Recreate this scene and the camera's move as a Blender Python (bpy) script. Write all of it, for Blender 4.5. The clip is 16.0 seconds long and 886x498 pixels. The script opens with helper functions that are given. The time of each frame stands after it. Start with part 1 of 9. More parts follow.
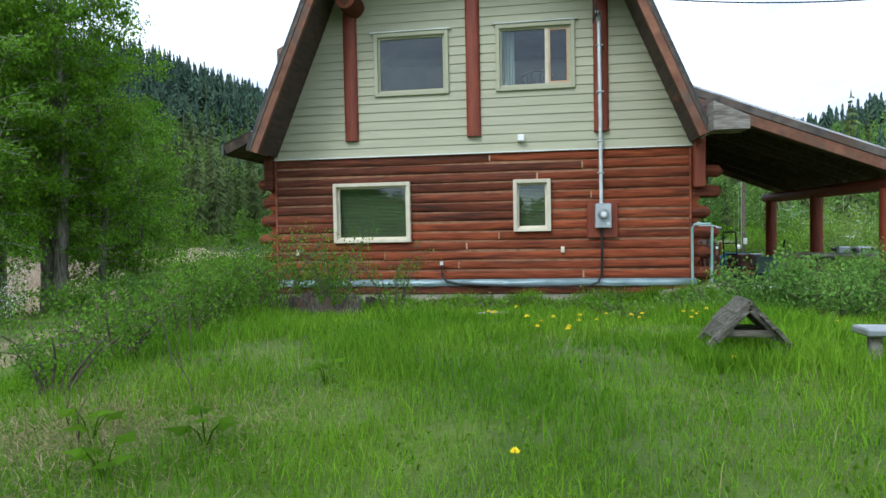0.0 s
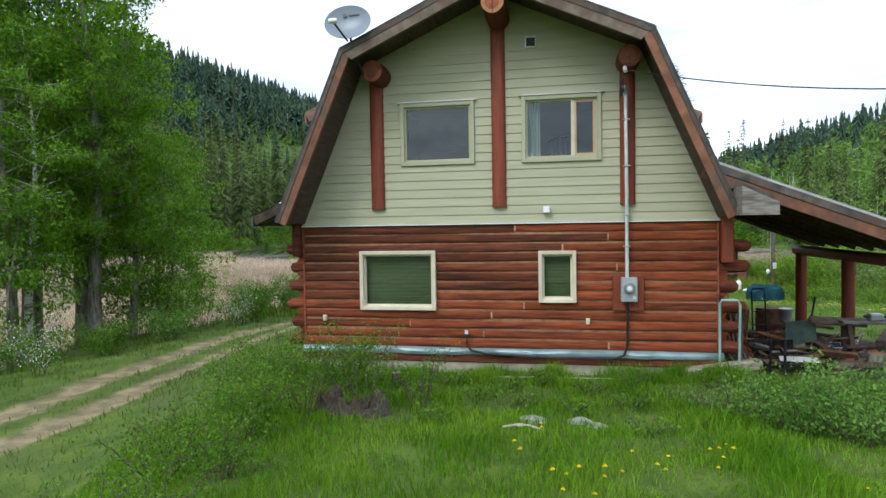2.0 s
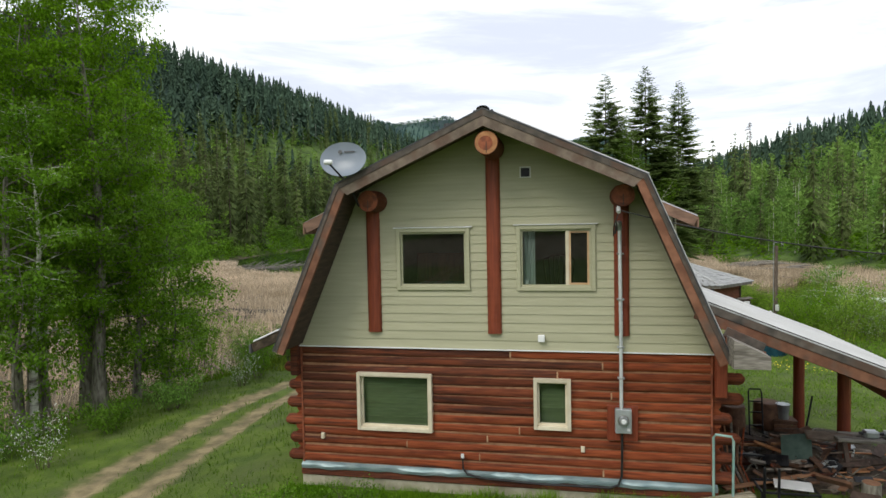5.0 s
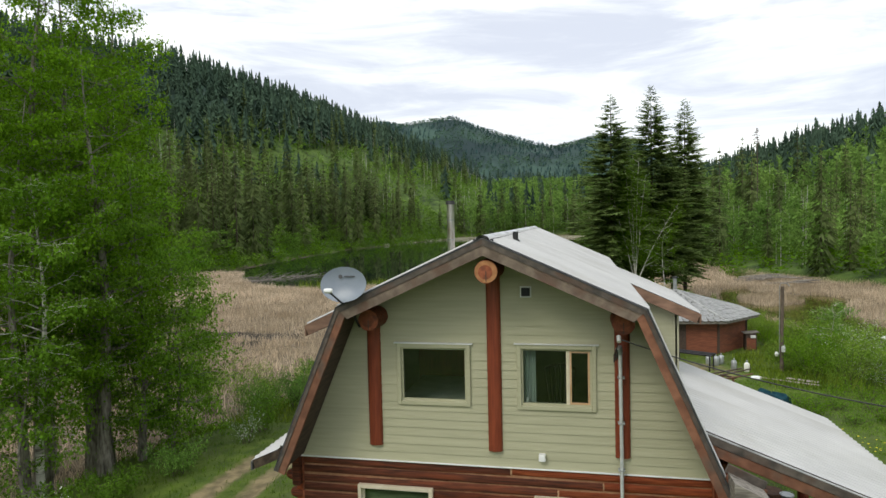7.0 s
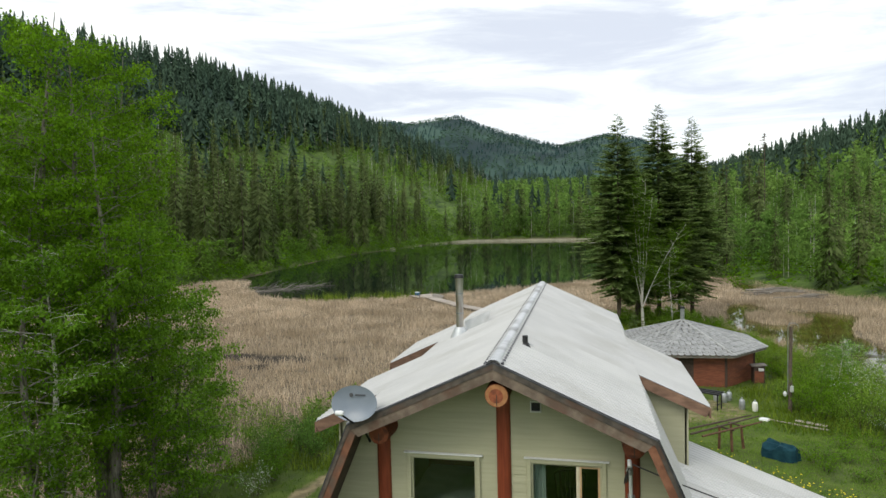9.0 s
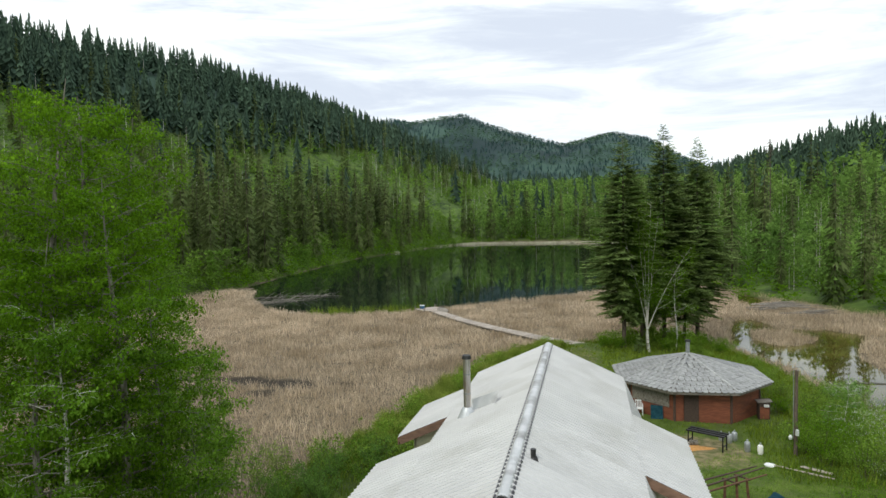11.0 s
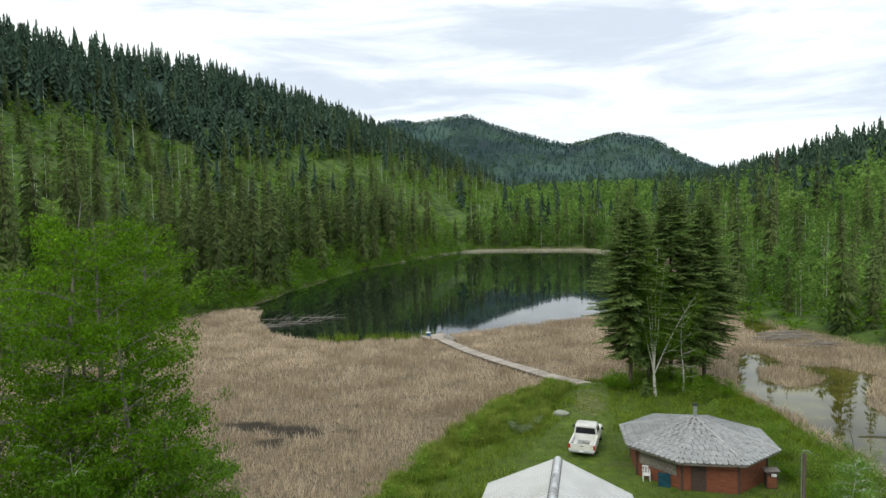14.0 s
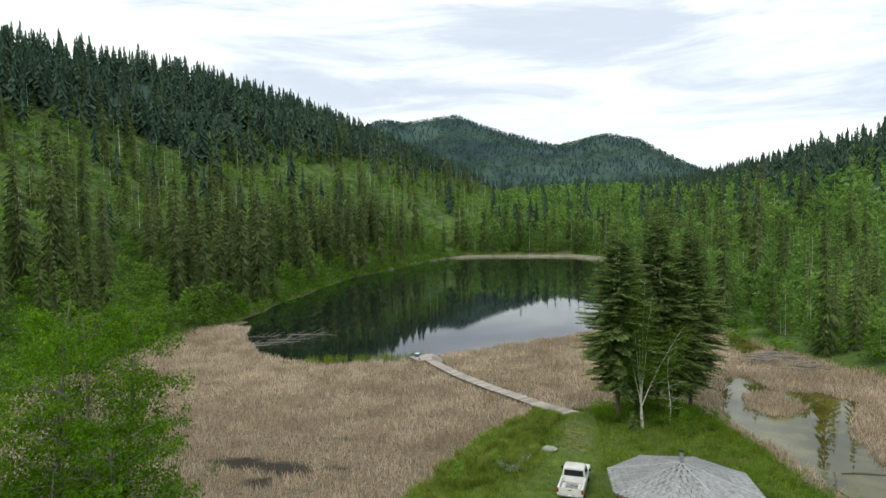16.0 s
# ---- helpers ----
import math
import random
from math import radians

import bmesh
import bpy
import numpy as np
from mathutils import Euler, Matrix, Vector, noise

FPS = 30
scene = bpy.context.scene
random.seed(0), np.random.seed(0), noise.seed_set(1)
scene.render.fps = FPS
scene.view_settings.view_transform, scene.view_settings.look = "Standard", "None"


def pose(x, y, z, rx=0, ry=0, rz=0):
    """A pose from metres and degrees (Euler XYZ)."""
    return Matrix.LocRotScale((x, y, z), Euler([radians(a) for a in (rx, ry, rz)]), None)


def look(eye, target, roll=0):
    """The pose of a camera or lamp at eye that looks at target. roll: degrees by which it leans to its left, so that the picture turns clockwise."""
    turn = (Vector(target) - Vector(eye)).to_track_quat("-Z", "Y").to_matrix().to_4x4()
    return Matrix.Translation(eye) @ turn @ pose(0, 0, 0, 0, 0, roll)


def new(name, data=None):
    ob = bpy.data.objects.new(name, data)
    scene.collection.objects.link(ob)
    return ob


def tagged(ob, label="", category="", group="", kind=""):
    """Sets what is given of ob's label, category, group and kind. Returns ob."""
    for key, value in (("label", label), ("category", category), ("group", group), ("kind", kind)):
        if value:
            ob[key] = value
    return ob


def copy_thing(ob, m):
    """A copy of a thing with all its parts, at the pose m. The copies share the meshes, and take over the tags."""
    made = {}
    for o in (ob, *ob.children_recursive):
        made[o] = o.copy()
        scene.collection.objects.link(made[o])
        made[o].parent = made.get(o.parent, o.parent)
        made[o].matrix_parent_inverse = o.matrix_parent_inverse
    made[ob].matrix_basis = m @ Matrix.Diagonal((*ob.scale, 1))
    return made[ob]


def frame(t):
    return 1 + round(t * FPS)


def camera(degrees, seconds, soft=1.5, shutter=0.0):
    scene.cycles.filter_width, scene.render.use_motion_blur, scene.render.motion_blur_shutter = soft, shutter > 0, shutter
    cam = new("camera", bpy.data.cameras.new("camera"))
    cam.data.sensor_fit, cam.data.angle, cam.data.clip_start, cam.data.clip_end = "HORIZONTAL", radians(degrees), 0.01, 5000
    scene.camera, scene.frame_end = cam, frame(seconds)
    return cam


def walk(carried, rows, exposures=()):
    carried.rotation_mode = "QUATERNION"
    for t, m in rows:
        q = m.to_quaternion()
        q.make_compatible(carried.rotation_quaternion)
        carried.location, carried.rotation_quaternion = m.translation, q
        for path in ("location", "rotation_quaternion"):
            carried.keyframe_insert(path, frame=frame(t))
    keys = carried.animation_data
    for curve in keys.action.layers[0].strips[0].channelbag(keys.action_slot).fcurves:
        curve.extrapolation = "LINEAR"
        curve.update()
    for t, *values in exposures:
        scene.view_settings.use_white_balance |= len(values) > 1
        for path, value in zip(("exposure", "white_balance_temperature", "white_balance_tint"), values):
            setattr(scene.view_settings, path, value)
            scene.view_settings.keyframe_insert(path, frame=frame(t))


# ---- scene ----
cam = camera(70.3, 16.0)
METRES, EYE, TILT, LEAN, TURN = 18.0, 1.6, -2.0, 1.1, 8.8
ROWS = [
    (0.0, 0.0, 0.0, 0.0, 0.0, 0.0, -0.0),
    (0.5, -0.0021, -0.0027, 0.0202, 0.53, -0.08, -0.02),
    (1.0, -0.0035, -0.004, 0.0386, 1.11, -0.11, -0.09),
    (1.5, -0.0027, -0.0041, 0.0563, 1.66, -0.16, -0.18),
    (2.0, -0.0019, -0.0042, 0.073, 2.14, -0.18, -0.25),
    (2.5, -0.0008, -0.0049, 0.0916, 2.65, -0.25, -0.25),
    (3.0, 0.0007, -0.0056, 0.1132, 3.17, -0.34, -0.27),
    (3.5, 0.0025, -0.0061, 0.1354, 3.29, -0.37, -0.24),
    (4.0, 0.0047, -0.0071, 0.1571, 2.48, -0.42, -0.22),
    (4.5, 0.0061, -0.008, 0.1804, 2.54, -0.49, -0.17),
    (7.0, 0.0138, -0.0072, 0.3272, 3.22, -0.59, 0.07),
    (7.5, 0.0133, -0.0073, 0.3576, 3.38, -0.63, 0.04),
    (8.0, 0.0114, -0.0081, 0.3862, 3.47, -0.67, 0.06),
    (8.5, 0.0099, -0.0077, 0.4146, 3.61, -0.7, 0.08),
    (9.0, 0.0091, -0.0076, 0.4437, 3.72, -0.71, 0.08),
    (11.5, 0.002, -0.0153, 0.6101, 4.18, -0.94, 0.04),
    (12.0, -0.0004, -0.0162, 0.6475, 4.25, -0.96, 0.02),
    (12.5, -0.0019, -0.0175, 0.6868, 4.33, -0.96, 0.01),
    (13.0, -0.0039, -0.0194, 0.7272, 4.39, -0.97, 0.02),
    (13.5, -0.0054, -0.021, 0.7725, 4.47, -0.99, 0.01),
    (14.0, -0.0067, -0.0212, 0.8146, 4.54, -0.99, -0.0),
    (14.5, -0.0083, -0.0224, 0.8572, 4.6, -1.01, -0.01),
    (15.0, -0.0091, -0.0241, 0.901, 4.67, -1.04, -0.04),
    (15.5, -0.0104, -0.0253, 0.9472, 4.44, -1.03, -0.05),
    (16.0, -0.0099, -0.0278, 0.998, 3.49, -1.04, -0.04),
]
EXPOSURES = [(0.0, 0.95, 5750, 3.5), (1.0, 0.91, 5920, 4.0), (2.5, 0.85, 6200, 5.0), (4.0, 0.69, 6680, 6.0), (7.0, 0.50, 6950, 5.0), (9.0, 0.50, 6950, 4.0), (12.0, 0.48, 6800, 2.0), (16.0, 0.48, 6800, 1.5)]
walk(cam, [(t, pose(0, 0, EYE, TILT, LEAN, TURN) @ pose(METRES * x, METRES * y, METRES * z, 90 + pitch, roll, yaw)) for t, x, y, z, yaw, pitch, roll in ROWS], EXPOSURES)

# ---- world and light ----
world = bpy.data.worlds.new("overcast_sky")
scene.world = world
world.use_nodes = True
wn, wl = world.node_tree.nodes, world.node_tree.links
wn.clear()
w_out, w_bg = wn.new("ShaderNodeOutputWorld"), wn.new("ShaderNodeBackground")
w_sky = wn.new("ShaderNodeTexSky")
w_sky.sky_type, w_sky.sun_disc = "NISHITA", False
w_sky.sun_elevation, w_sky.sun_rotation = radians(44), radians(206)
w_dim = wn.new("ShaderNodeMix")
w_dim.data_type, w_dim.blend_type = "RGBA", "MULTIPLY"
w_dim.inputs[0].default_value = 1.0
w_dim.inputs[7].default_value = (0.10, 0.10, 0.10, 1)
w_tc, w_map, w_noise, w_ramp = (wn.new("ShaderNode" + k) for k in ("TexCoord", "Mapping", "TexNoise", "ValToRGB"))
w_map.inputs["Scale"].default_value = (1.5, 1.5, 9.0)
w_map.inputs["Rotation"].default_value = (0.0, radians(4), 0.3)
w_noise.inputs["Scale"].default_value, w_noise.inputs["Detail"].default_value = 1.9, 9.0
w_noise.inputs["Roughness"].default_value, w_noise.inputs["Distortion"].default_value = 0.60, 0.5
w_ramp.color_ramp.interpolation = "EASE"
w_ramp.color_ramp.elements[0].position, w_ramp.color_ramp.elements[0].color = 0.33, (0.48, 0.515, 0.64, 1)
w_ramp.color_ramp.elements[1].position, w_ramp.color_ramp.elements[1].color = 0.72, (0.93, 0.96, 1.01, 1)
w_mix = wn.new("ShaderNodeMix")
w_mix.data_type = "RGBA"
w_mix.inputs[0].default_value = 0.93
wl.new(w_tc.outputs["Generated"], w_map.inputs["Vector"])
wl.new(w_map.outputs["Vector"], w_noise.inputs["Vector"])
wl.new(w_noise.outputs[0], w_ramp.inputs[0])
wl.new(w_sky.outputs[0], w_dim.inputs[6])
wl.new(w_dim.outputs[2], w_mix.inputs[6])
wl.new(w_ramp.outputs[0], w_mix.inputs[7])
wl.new(w_mix.outputs[2], w_bg.inputs[0])
wl.new(w_bg.outputs[0], w_out.inputs[0])
w_bg.inputs[1].default_value = 1.14

sun = new("sun", bpy.data.lights.new("sun", "SUN"))
sun.data.energy, sun.data.angle, sun.data.color = 0.95, radians(25), (1.0, 0.97, 0.92)
sun.matrix_world = look((-30, -60, 66), (0, 0, 0))

# ---- tools ----
RNG = np.random.default_rng(7)
WATER = -2.2


class Geo:
    """Points and faces of one mesh."""

    def __init__(self):
        self.v, self.f = [], []

    def add(self, verts, faces, m=None):
        k = len(self.v)
        self.v += [tuple(m @ Vector(p)) for p in verts] if m is not None else [tuple(p) for p in verts]
        self.f += [tuple(k + i for i in f) for f in faces]
        return self

    def box(self, lo, hi, c=0.0, m=None):
        """A box between two corners, its edges chamfered by c."""
        o = [(a + b) / 2 for a, b in zip(lo, hi)]
        h = [abs(b - a) / 2 for a, b in zip(lo, hi)]
        c = min(c, 0.45 * min(h))
        if c <= 0:
            pts = [(o[0] + sx * h[0], o[1] + sy * h[1], o[2] + sz * h[2]) for sx in (-1, 1) for sy in (-1, 1) for sz in (-1, 1)]
            return self.add(pts, [(0, 1, 3, 2), (4, 6, 7, 5), (0, 4, 5, 1), (2, 3, 7, 6), (0, 2, 6, 4), (1, 5, 7, 3)], m)
        pts, at = [], {}
        for sx in (-1, 1):
            for sy in (-1, 1):
                for sz in (-1, 1):
                    s = (sx, sy, sz)
                    for ax in range(3):
                        at[s, ax] = len(pts)
                        pts.append(tuple(o[i] + s[i] * (h[i] if i == ax else h[i] - c) for i in range(3)))
        faces = []
        for ax in range(3):
            b, d = (ax + 1) % 3, (ax + 2) % 3
            for s in (-1, 1):
                ring = []
                for p, q in ((-1, -1), (1, -1), (1, 1), (-1, 1)):
                    t = [0, 0, 0]
                    t[ax], t[b], t[d] = s, p, q
                    ring.append(at[tuple(t), ax])
                faces.append(tuple(ring))
            for p in (-1, 1):
                for q in (-1, 1):
                    t0, t1 = [0, 0, 0], [0, 0, 0]
                    t0[ax], t0[b], t0[d] = -1, p, q
                    t1[ax], t1[b], t1[d] = 1, p, q
                    t0, t1 = tuple(t0), tuple(t1)
                    faces.append((at[t0, b], at[t1, b], at[t1, d], at[t0, d]))
        for s in [(x, y, z) for x in (-1, 1) for y in (-1, 1) for z in (-1, 1)]:
            faces.append((at[s, 0], at[s, 1], at[s, 2]))
        return self.add(pts, faces, m)

    def tube(self, pts, radii, n=8, m=None, wob=0.0, squash=1.0):
        """A round bar along points, closed at both ends."""
        pts = [Vector(p) for p in pts]
        if not isinstance(radii, (list, tuple)):
            radii = [radii] * len(pts)
        vs, fs = [], []
        for i, p in enumerate(pts):
            d = (pts[min(i + 1, len(pts) - 1)] - pts[max(i - 1, 0)]).normalized()
            a = d.cross(Vector((0, 0, 1)))
            a = d.cross(Vector((0, 1, 0))) if a.length < 0.2 else a
            a.normalize()
            b = a.cross(d)
            for k in range(n):
                t = 2 * math.pi * k / n
                r = radii[i] * (1 + (wob * noise.noise(p * 2.3 + Vector((k * 1.7, 0, 0))) if wob else 0))
                vs.append(p + a * (r * math.cos(t)) + b * (r * math.sin(t) * squash))
        for i in range(len(pts) - 1):
            for k in range(n):
                fs.append((i * n + k, i * n + (k + 1) % n, (i + 1) * n + (k + 1) % n, (i + 1) * n + k))
        fs.append(tuple(range(n - 1, -1, -1)))
        fs.append(tuple((len(pts) - 1) * n + k for k in range(n)))
        return self.add(vs, fs, m)

    def slab(self, poly, normal, thick, m=None):
        """A flat polygon given thickness along -normal."""
        n = Vector(normal).normalized()
        k = len(poly)
        vs = [Vector(p) for p in poly] + [Vector(p) - n * thick for p in poly]
        fs = [tuple(range(k)), tuple(range(2 * k - 1, k - 1, -1))]
        fs += [(i, k + i, k + (i + 1) % k, (i + 1) % k) for i in range(k)]
        return self.add(vs, fs, m)

    def mesh(self, name, smooth=False):
        me = bpy.data.meshes.new(name)
        me.from_pydata([tuple(p) for p in self.v], [], self.f)
        bm = bmesh.new()
        bm.from_mesh(me)
        bmesh.ops.recalc_face_normals(bm, faces=bm.faces)
        bm.to_mesh(me)
        bm.free()
        if smooth:
            me.polygons.foreach_set("use_smooth", [True] * len(me.polygons))
            me.set_sharp_from_angle(angle=radians(40))
        return me


def thing(name, loc, label, category, group="", kind=""):
    """An Empty at the base of a thing, to hold its parts."""
    ob = new(name)
    ob.location = loc
    ob.empty_display_size = 0.2
    return tagged(ob, label, category, group, kind)


def hold(ob, parent):
    ob.parent = parent
    if parent.type == "EMPTY":
        ob.matrix_parent_inverse = Matrix.Translation(-Vector(parent.location))
    return ob


def part(name, geo, material, parent=None, label="", smooth=False):
    """One mesh object, in world places, under its thing or part."""
    me = geo if isinstance(geo, bpy.types.Mesh) else geo.mesh(name, smooth)
    if material and not me.materials:
        me.materials.append(material)
    ob = new(name, me)
    if parent:
        hold(ob, parent)
    return tagged(ob, label)


def bulk(name, verts, tris, material, label="", category="", kind="stuff"):
    """One mesh from arrays of points and triangles."""
    verts, tris = np.asarray(verts, np.float32), np.asarray(tris, np.int32)
    me = bpy.data.meshes.new(name)
    me.vertices.add(len(verts))
    me.vertices.foreach_set("co", verts.ravel())
    me.loops.add(tris.size)
    me.loops.foreach_set("vertex_index", tris.ravel())
    me.polygons.add(len(tris))
    me.polygons.foreach_set("loop_start", np.arange(0, tris.size, 3, dtype=np.int32))
    me.update(calc_edges=True)
    me.materials.append(material)
    return tagged(new(name, me), label, category, kind=kind)


def scatter(templates, places, scales, turns, pick):
    """Copies of small meshes (points, triangles) joined into one pair of arrays. scales: n or n x 3."""
    vs, fs, k = [], [], 0
    scales = np.asarray(scales, float)
    scales = np.repeat(scales[:, None], 3, 1) if scales.ndim == 1 else scales
    for i, (tv, tf) in enumerate(templates):
        sel = np.nonzero(pick == i)[0]
        if not len(sel):
            continue
        c, s = np.cos(turns[sel])[:, None], np.sin(turns[sel])[:, None]
        x, y, z = (tv[None, :, a] * scales[sel][:, a:a + 1] for a in range(3))
        p = np.stack([x * c - y * s, x * s + y * c, z], -1) + places[sel][:, None, :]
        vs.append(p.reshape(-1, 3))
        n = len(tv)
        fs.append((tf[None] + (k + np.arange(len(sel)) * n)[:, None, None]).reshape(-1, 3))
        k += n * len(sel)
    return np.concatenate(vs), np.concatenate(fs)


def sdf(poly, x, y):
    """The distance to a polygon's edge, below zero inside."""
    p = np.asarray(poly, float)
    q = np.roll(p, -1, 0)
    best = np.full(x.shape, 1e9)
    inside = np.zeros(x.shape, bool)
    for (ax, ay), (bx, by) in zip(p, q):
        ex, ey = bx - ax, by - ay
        t = np.clip(((x - ax) * ex + (y - ay) * ey) / (ex * ex + ey * ey), 0, 1)
        best = np.minimum(best, np.hypot(x - ax - t * ex, y - ay - t * ey))
        cross = (ay > y) != (by > y)
        xi = ax + (y - ay) / (ey if abs(ey) > 1e-9 else 1e-9) * ex
        inside ^= cross & (x < xi)
    return np.where(inside, -best, best)


def smooth(a, b, x):
    t = np.clip((x - a) / (b - a), 0, 1)
    return t * t * (3 - 2 * t)


def wave_noise(x, y, s, seed=0):
    """Cheap smooth unevenness, about -1 to 1, for arrays."""
    r = np.random.default_rng(seed)
    out = np.zeros(np.shape(x))
    for _ in range(7):
        a, ph, f = r.uniform(0, 6.28), r.uniform(0, 6.28), r.uniform(0.6, 1.7) / s
        out += np.sin((np.cos(a) * x + np.sin(a) * y) * f * 6.28 + ph + 1.3 * np.sin((np.sin(a) * x - np.cos(a) * y) * f * 2.2 + ph))
    return out / 4

# ---- materials ----
def mat(name, c1, c2, scale=4.0, stretch=(1, 1, 1), rough=0.75, bump=0.3, fine=40.0, metal=0.0, rand=0.15, stain=None, island=False, spec=0.4, patch=0.25, leaf=0.0, depth=0.01):
    """A surface with grain, large patches, fine relief and a shade of its own for each piece."""
    m = bpy.data.materials.new(name)
    m.use_nodes = True
    n, l = m.node_tree.nodes, m.node_tree.links
    bsdf = n["Principled BSDF"]
    out = n["Material Output"]
    tc, mp = n.new("ShaderNodeTexCoord"), n.new("ShaderNodeMapping")
    mp.inputs["Scale"].default_value = stretch
    if island:
        rnd = n.new("ShaderNodeNewGeometry").outputs["Random Per Island"]
    else:
        rnd = n.new("ShaderNodeObjectInfo").outputs["Random"]
    shift = n.new("ShaderNodeVectorMath")
    shift.operation = "ADD"
    off = n.new("ShaderNodeMath")
    off.operation = "MULTIPLY"
    off.inputs[1].default_value = 37.0 if not island else 0.0
    l.new(rnd, off.inputs[0])
    l.new(tc.outputs["Object"], shift.inputs[0])
    l.new(off.outputs[0], shift.inputs[1])
    l.new(shift.outputs[0], mp.inputs["Vector"])
    grain, big, small = (n.new("ShaderNodeTexNoise") for _ in range(3))
    grain.inputs["Scale"].default_value, grain.inputs["Detail"].default_value = scale, 7
    big.inputs["Scale"].default_value, big.inputs["Detail"].default_value = scale * 0.13, 3
    small.inputs["Scale"].default_value, small.inputs["Detail"].default_value = fine, 4
    for t in (grain, small):
        l.new(mp.outputs[0], t.inputs["Vector"])
    l.new(shift.outputs[0], big.inputs["Vector"])
    ramp = n.new("ShaderNodeValToRGB")
    ramp.color_ramp.elements[0].position, ramp.color_ramp.elements[1].position = 0.34, 0.66
    ramp.color_ramp.elements[0].color, ramp.color_ramp.elements[1].color = (*c1, 1), (*c2, 1)
    l.new(grain.outputs[0], ramp.inputs[0])
    colour = ramp.outputs[0]
    if stain:
        sr, mx = n.new("ShaderNodeValToRGB"), n.new("ShaderNodeMix")
        sr.color_ramp.elements[0].position, sr.color_ramp.elements[1].position = 0.52, 0.68
        sn = n.new("ShaderNodeTexNoise")
        sn.inputs["Scale"].default_value, sn.inputs["Detail"].default_value = scale * 0.4, 8
        l.new(mp.outputs[0], sn.inputs["Vector"])
        l.new(sn.outputs[0], sr.inputs[0])
        mx.data_type = "RGBA"
        mx.inputs[7].default_value = (*stain, 1)
        l.new(sr.outputs[0], mx.inputs[0])
        l.new(colour, mx.inputs[6])
        colour = mx.outputs[2]
    # patches and each piece's own shade
    val = n.new("ShaderNodeMath")
    val.operation = "MULTIPLY_ADD"
    val.inputs[1].default_value, val.inputs[2].default_value = 2 * patch, 1 - patch
    l.new(big.outputs[0], val.inputs[0])
    val2 = n.new("ShaderNodeMath")
    val2.operation = "MULTIPLY_ADD"
    val2.inputs[1].default_value, val2.inputs[2].default_value = 2 * rand, 1 - rand
    l.new(rnd, val2.inputs[0])
    val3 = n.new("ShaderNodeMath")
    val3.operation = "MULTIPLY"
    l.new(val.outputs[0], val3.inputs[0])
    l.new(val2.outputs[0], val3.inputs[1])
    hsv = n.new("ShaderNodeHueSaturation")
    l.new(val3.outputs[0], hsv.inputs["Value"])
    l.new(colour, hsv.inputs["Color"])
    l.new(hsv.outputs[0], bsdf.inputs["Base Color"])
    bsdf.inputs["Roughness"].default_value = rough
    bsdf.inputs["Metallic"].default_value = metal
    bsdf.inputs["Specular IOR Level"].default_value = spec
    if bump:
        add = n.new("ShaderNodeMath")
        l.new(grain.outputs[0], add.inputs[0])
        l.new(small.outputs[0], add.inputs[1])
        b = n.new("ShaderNodeBump")
        b.inputs["Strength"].default_value, b.inputs["Distance"].default_value = bump, depth
        l.new(add.outputs[0], b.inputs["Height"])
        l.new(b.outputs[0], bsdf.inputs["Normal"])
    if leaf:
        tr, ms = n.new("ShaderNodeBsdfTranslucent"), n.new("ShaderNodeMixShader")
        ms.inputs[0].default_value = leaf
        l.new(hsv.outputs[0], tr.inputs[0])
        l.new(bsdf.outputs[0], ms.inputs[1])
        l.new(tr.outputs[0], ms.inputs[2])
        l.new(ms.outputs[0], out.inputs[0])
    return m


def glass(name, tint=(0.75, 0.82, 0.8), gloss=0.0):
    m = bpy.data.materials.new(name)
    m.use_nodes = True
    n, l = m.node_tree.nodes, m.node_tree.links
    n.remove(n["Principled BSDF"])
    tr, gl, fr, mx = (n.new("ShaderNode" + k) for k in ("BsdfTransparent", "BsdfGlossy", "Fresnel", "MixShader"))
    tr.inputs[0].default_value = (*tint, 1)
    gl.inputs["Roughness"].default_value = gloss
    fr.inputs["IOR"].default_value = 1.6
    l.new(fr.outputs[0], mx.inputs[0])
    l.new(tr.outputs[0], mx.inputs[1])
    l.new(gl.outputs[0], mx.inputs[2])
    l.new(mx.outputs[0], n["Material Output"].inputs[0])
    return m


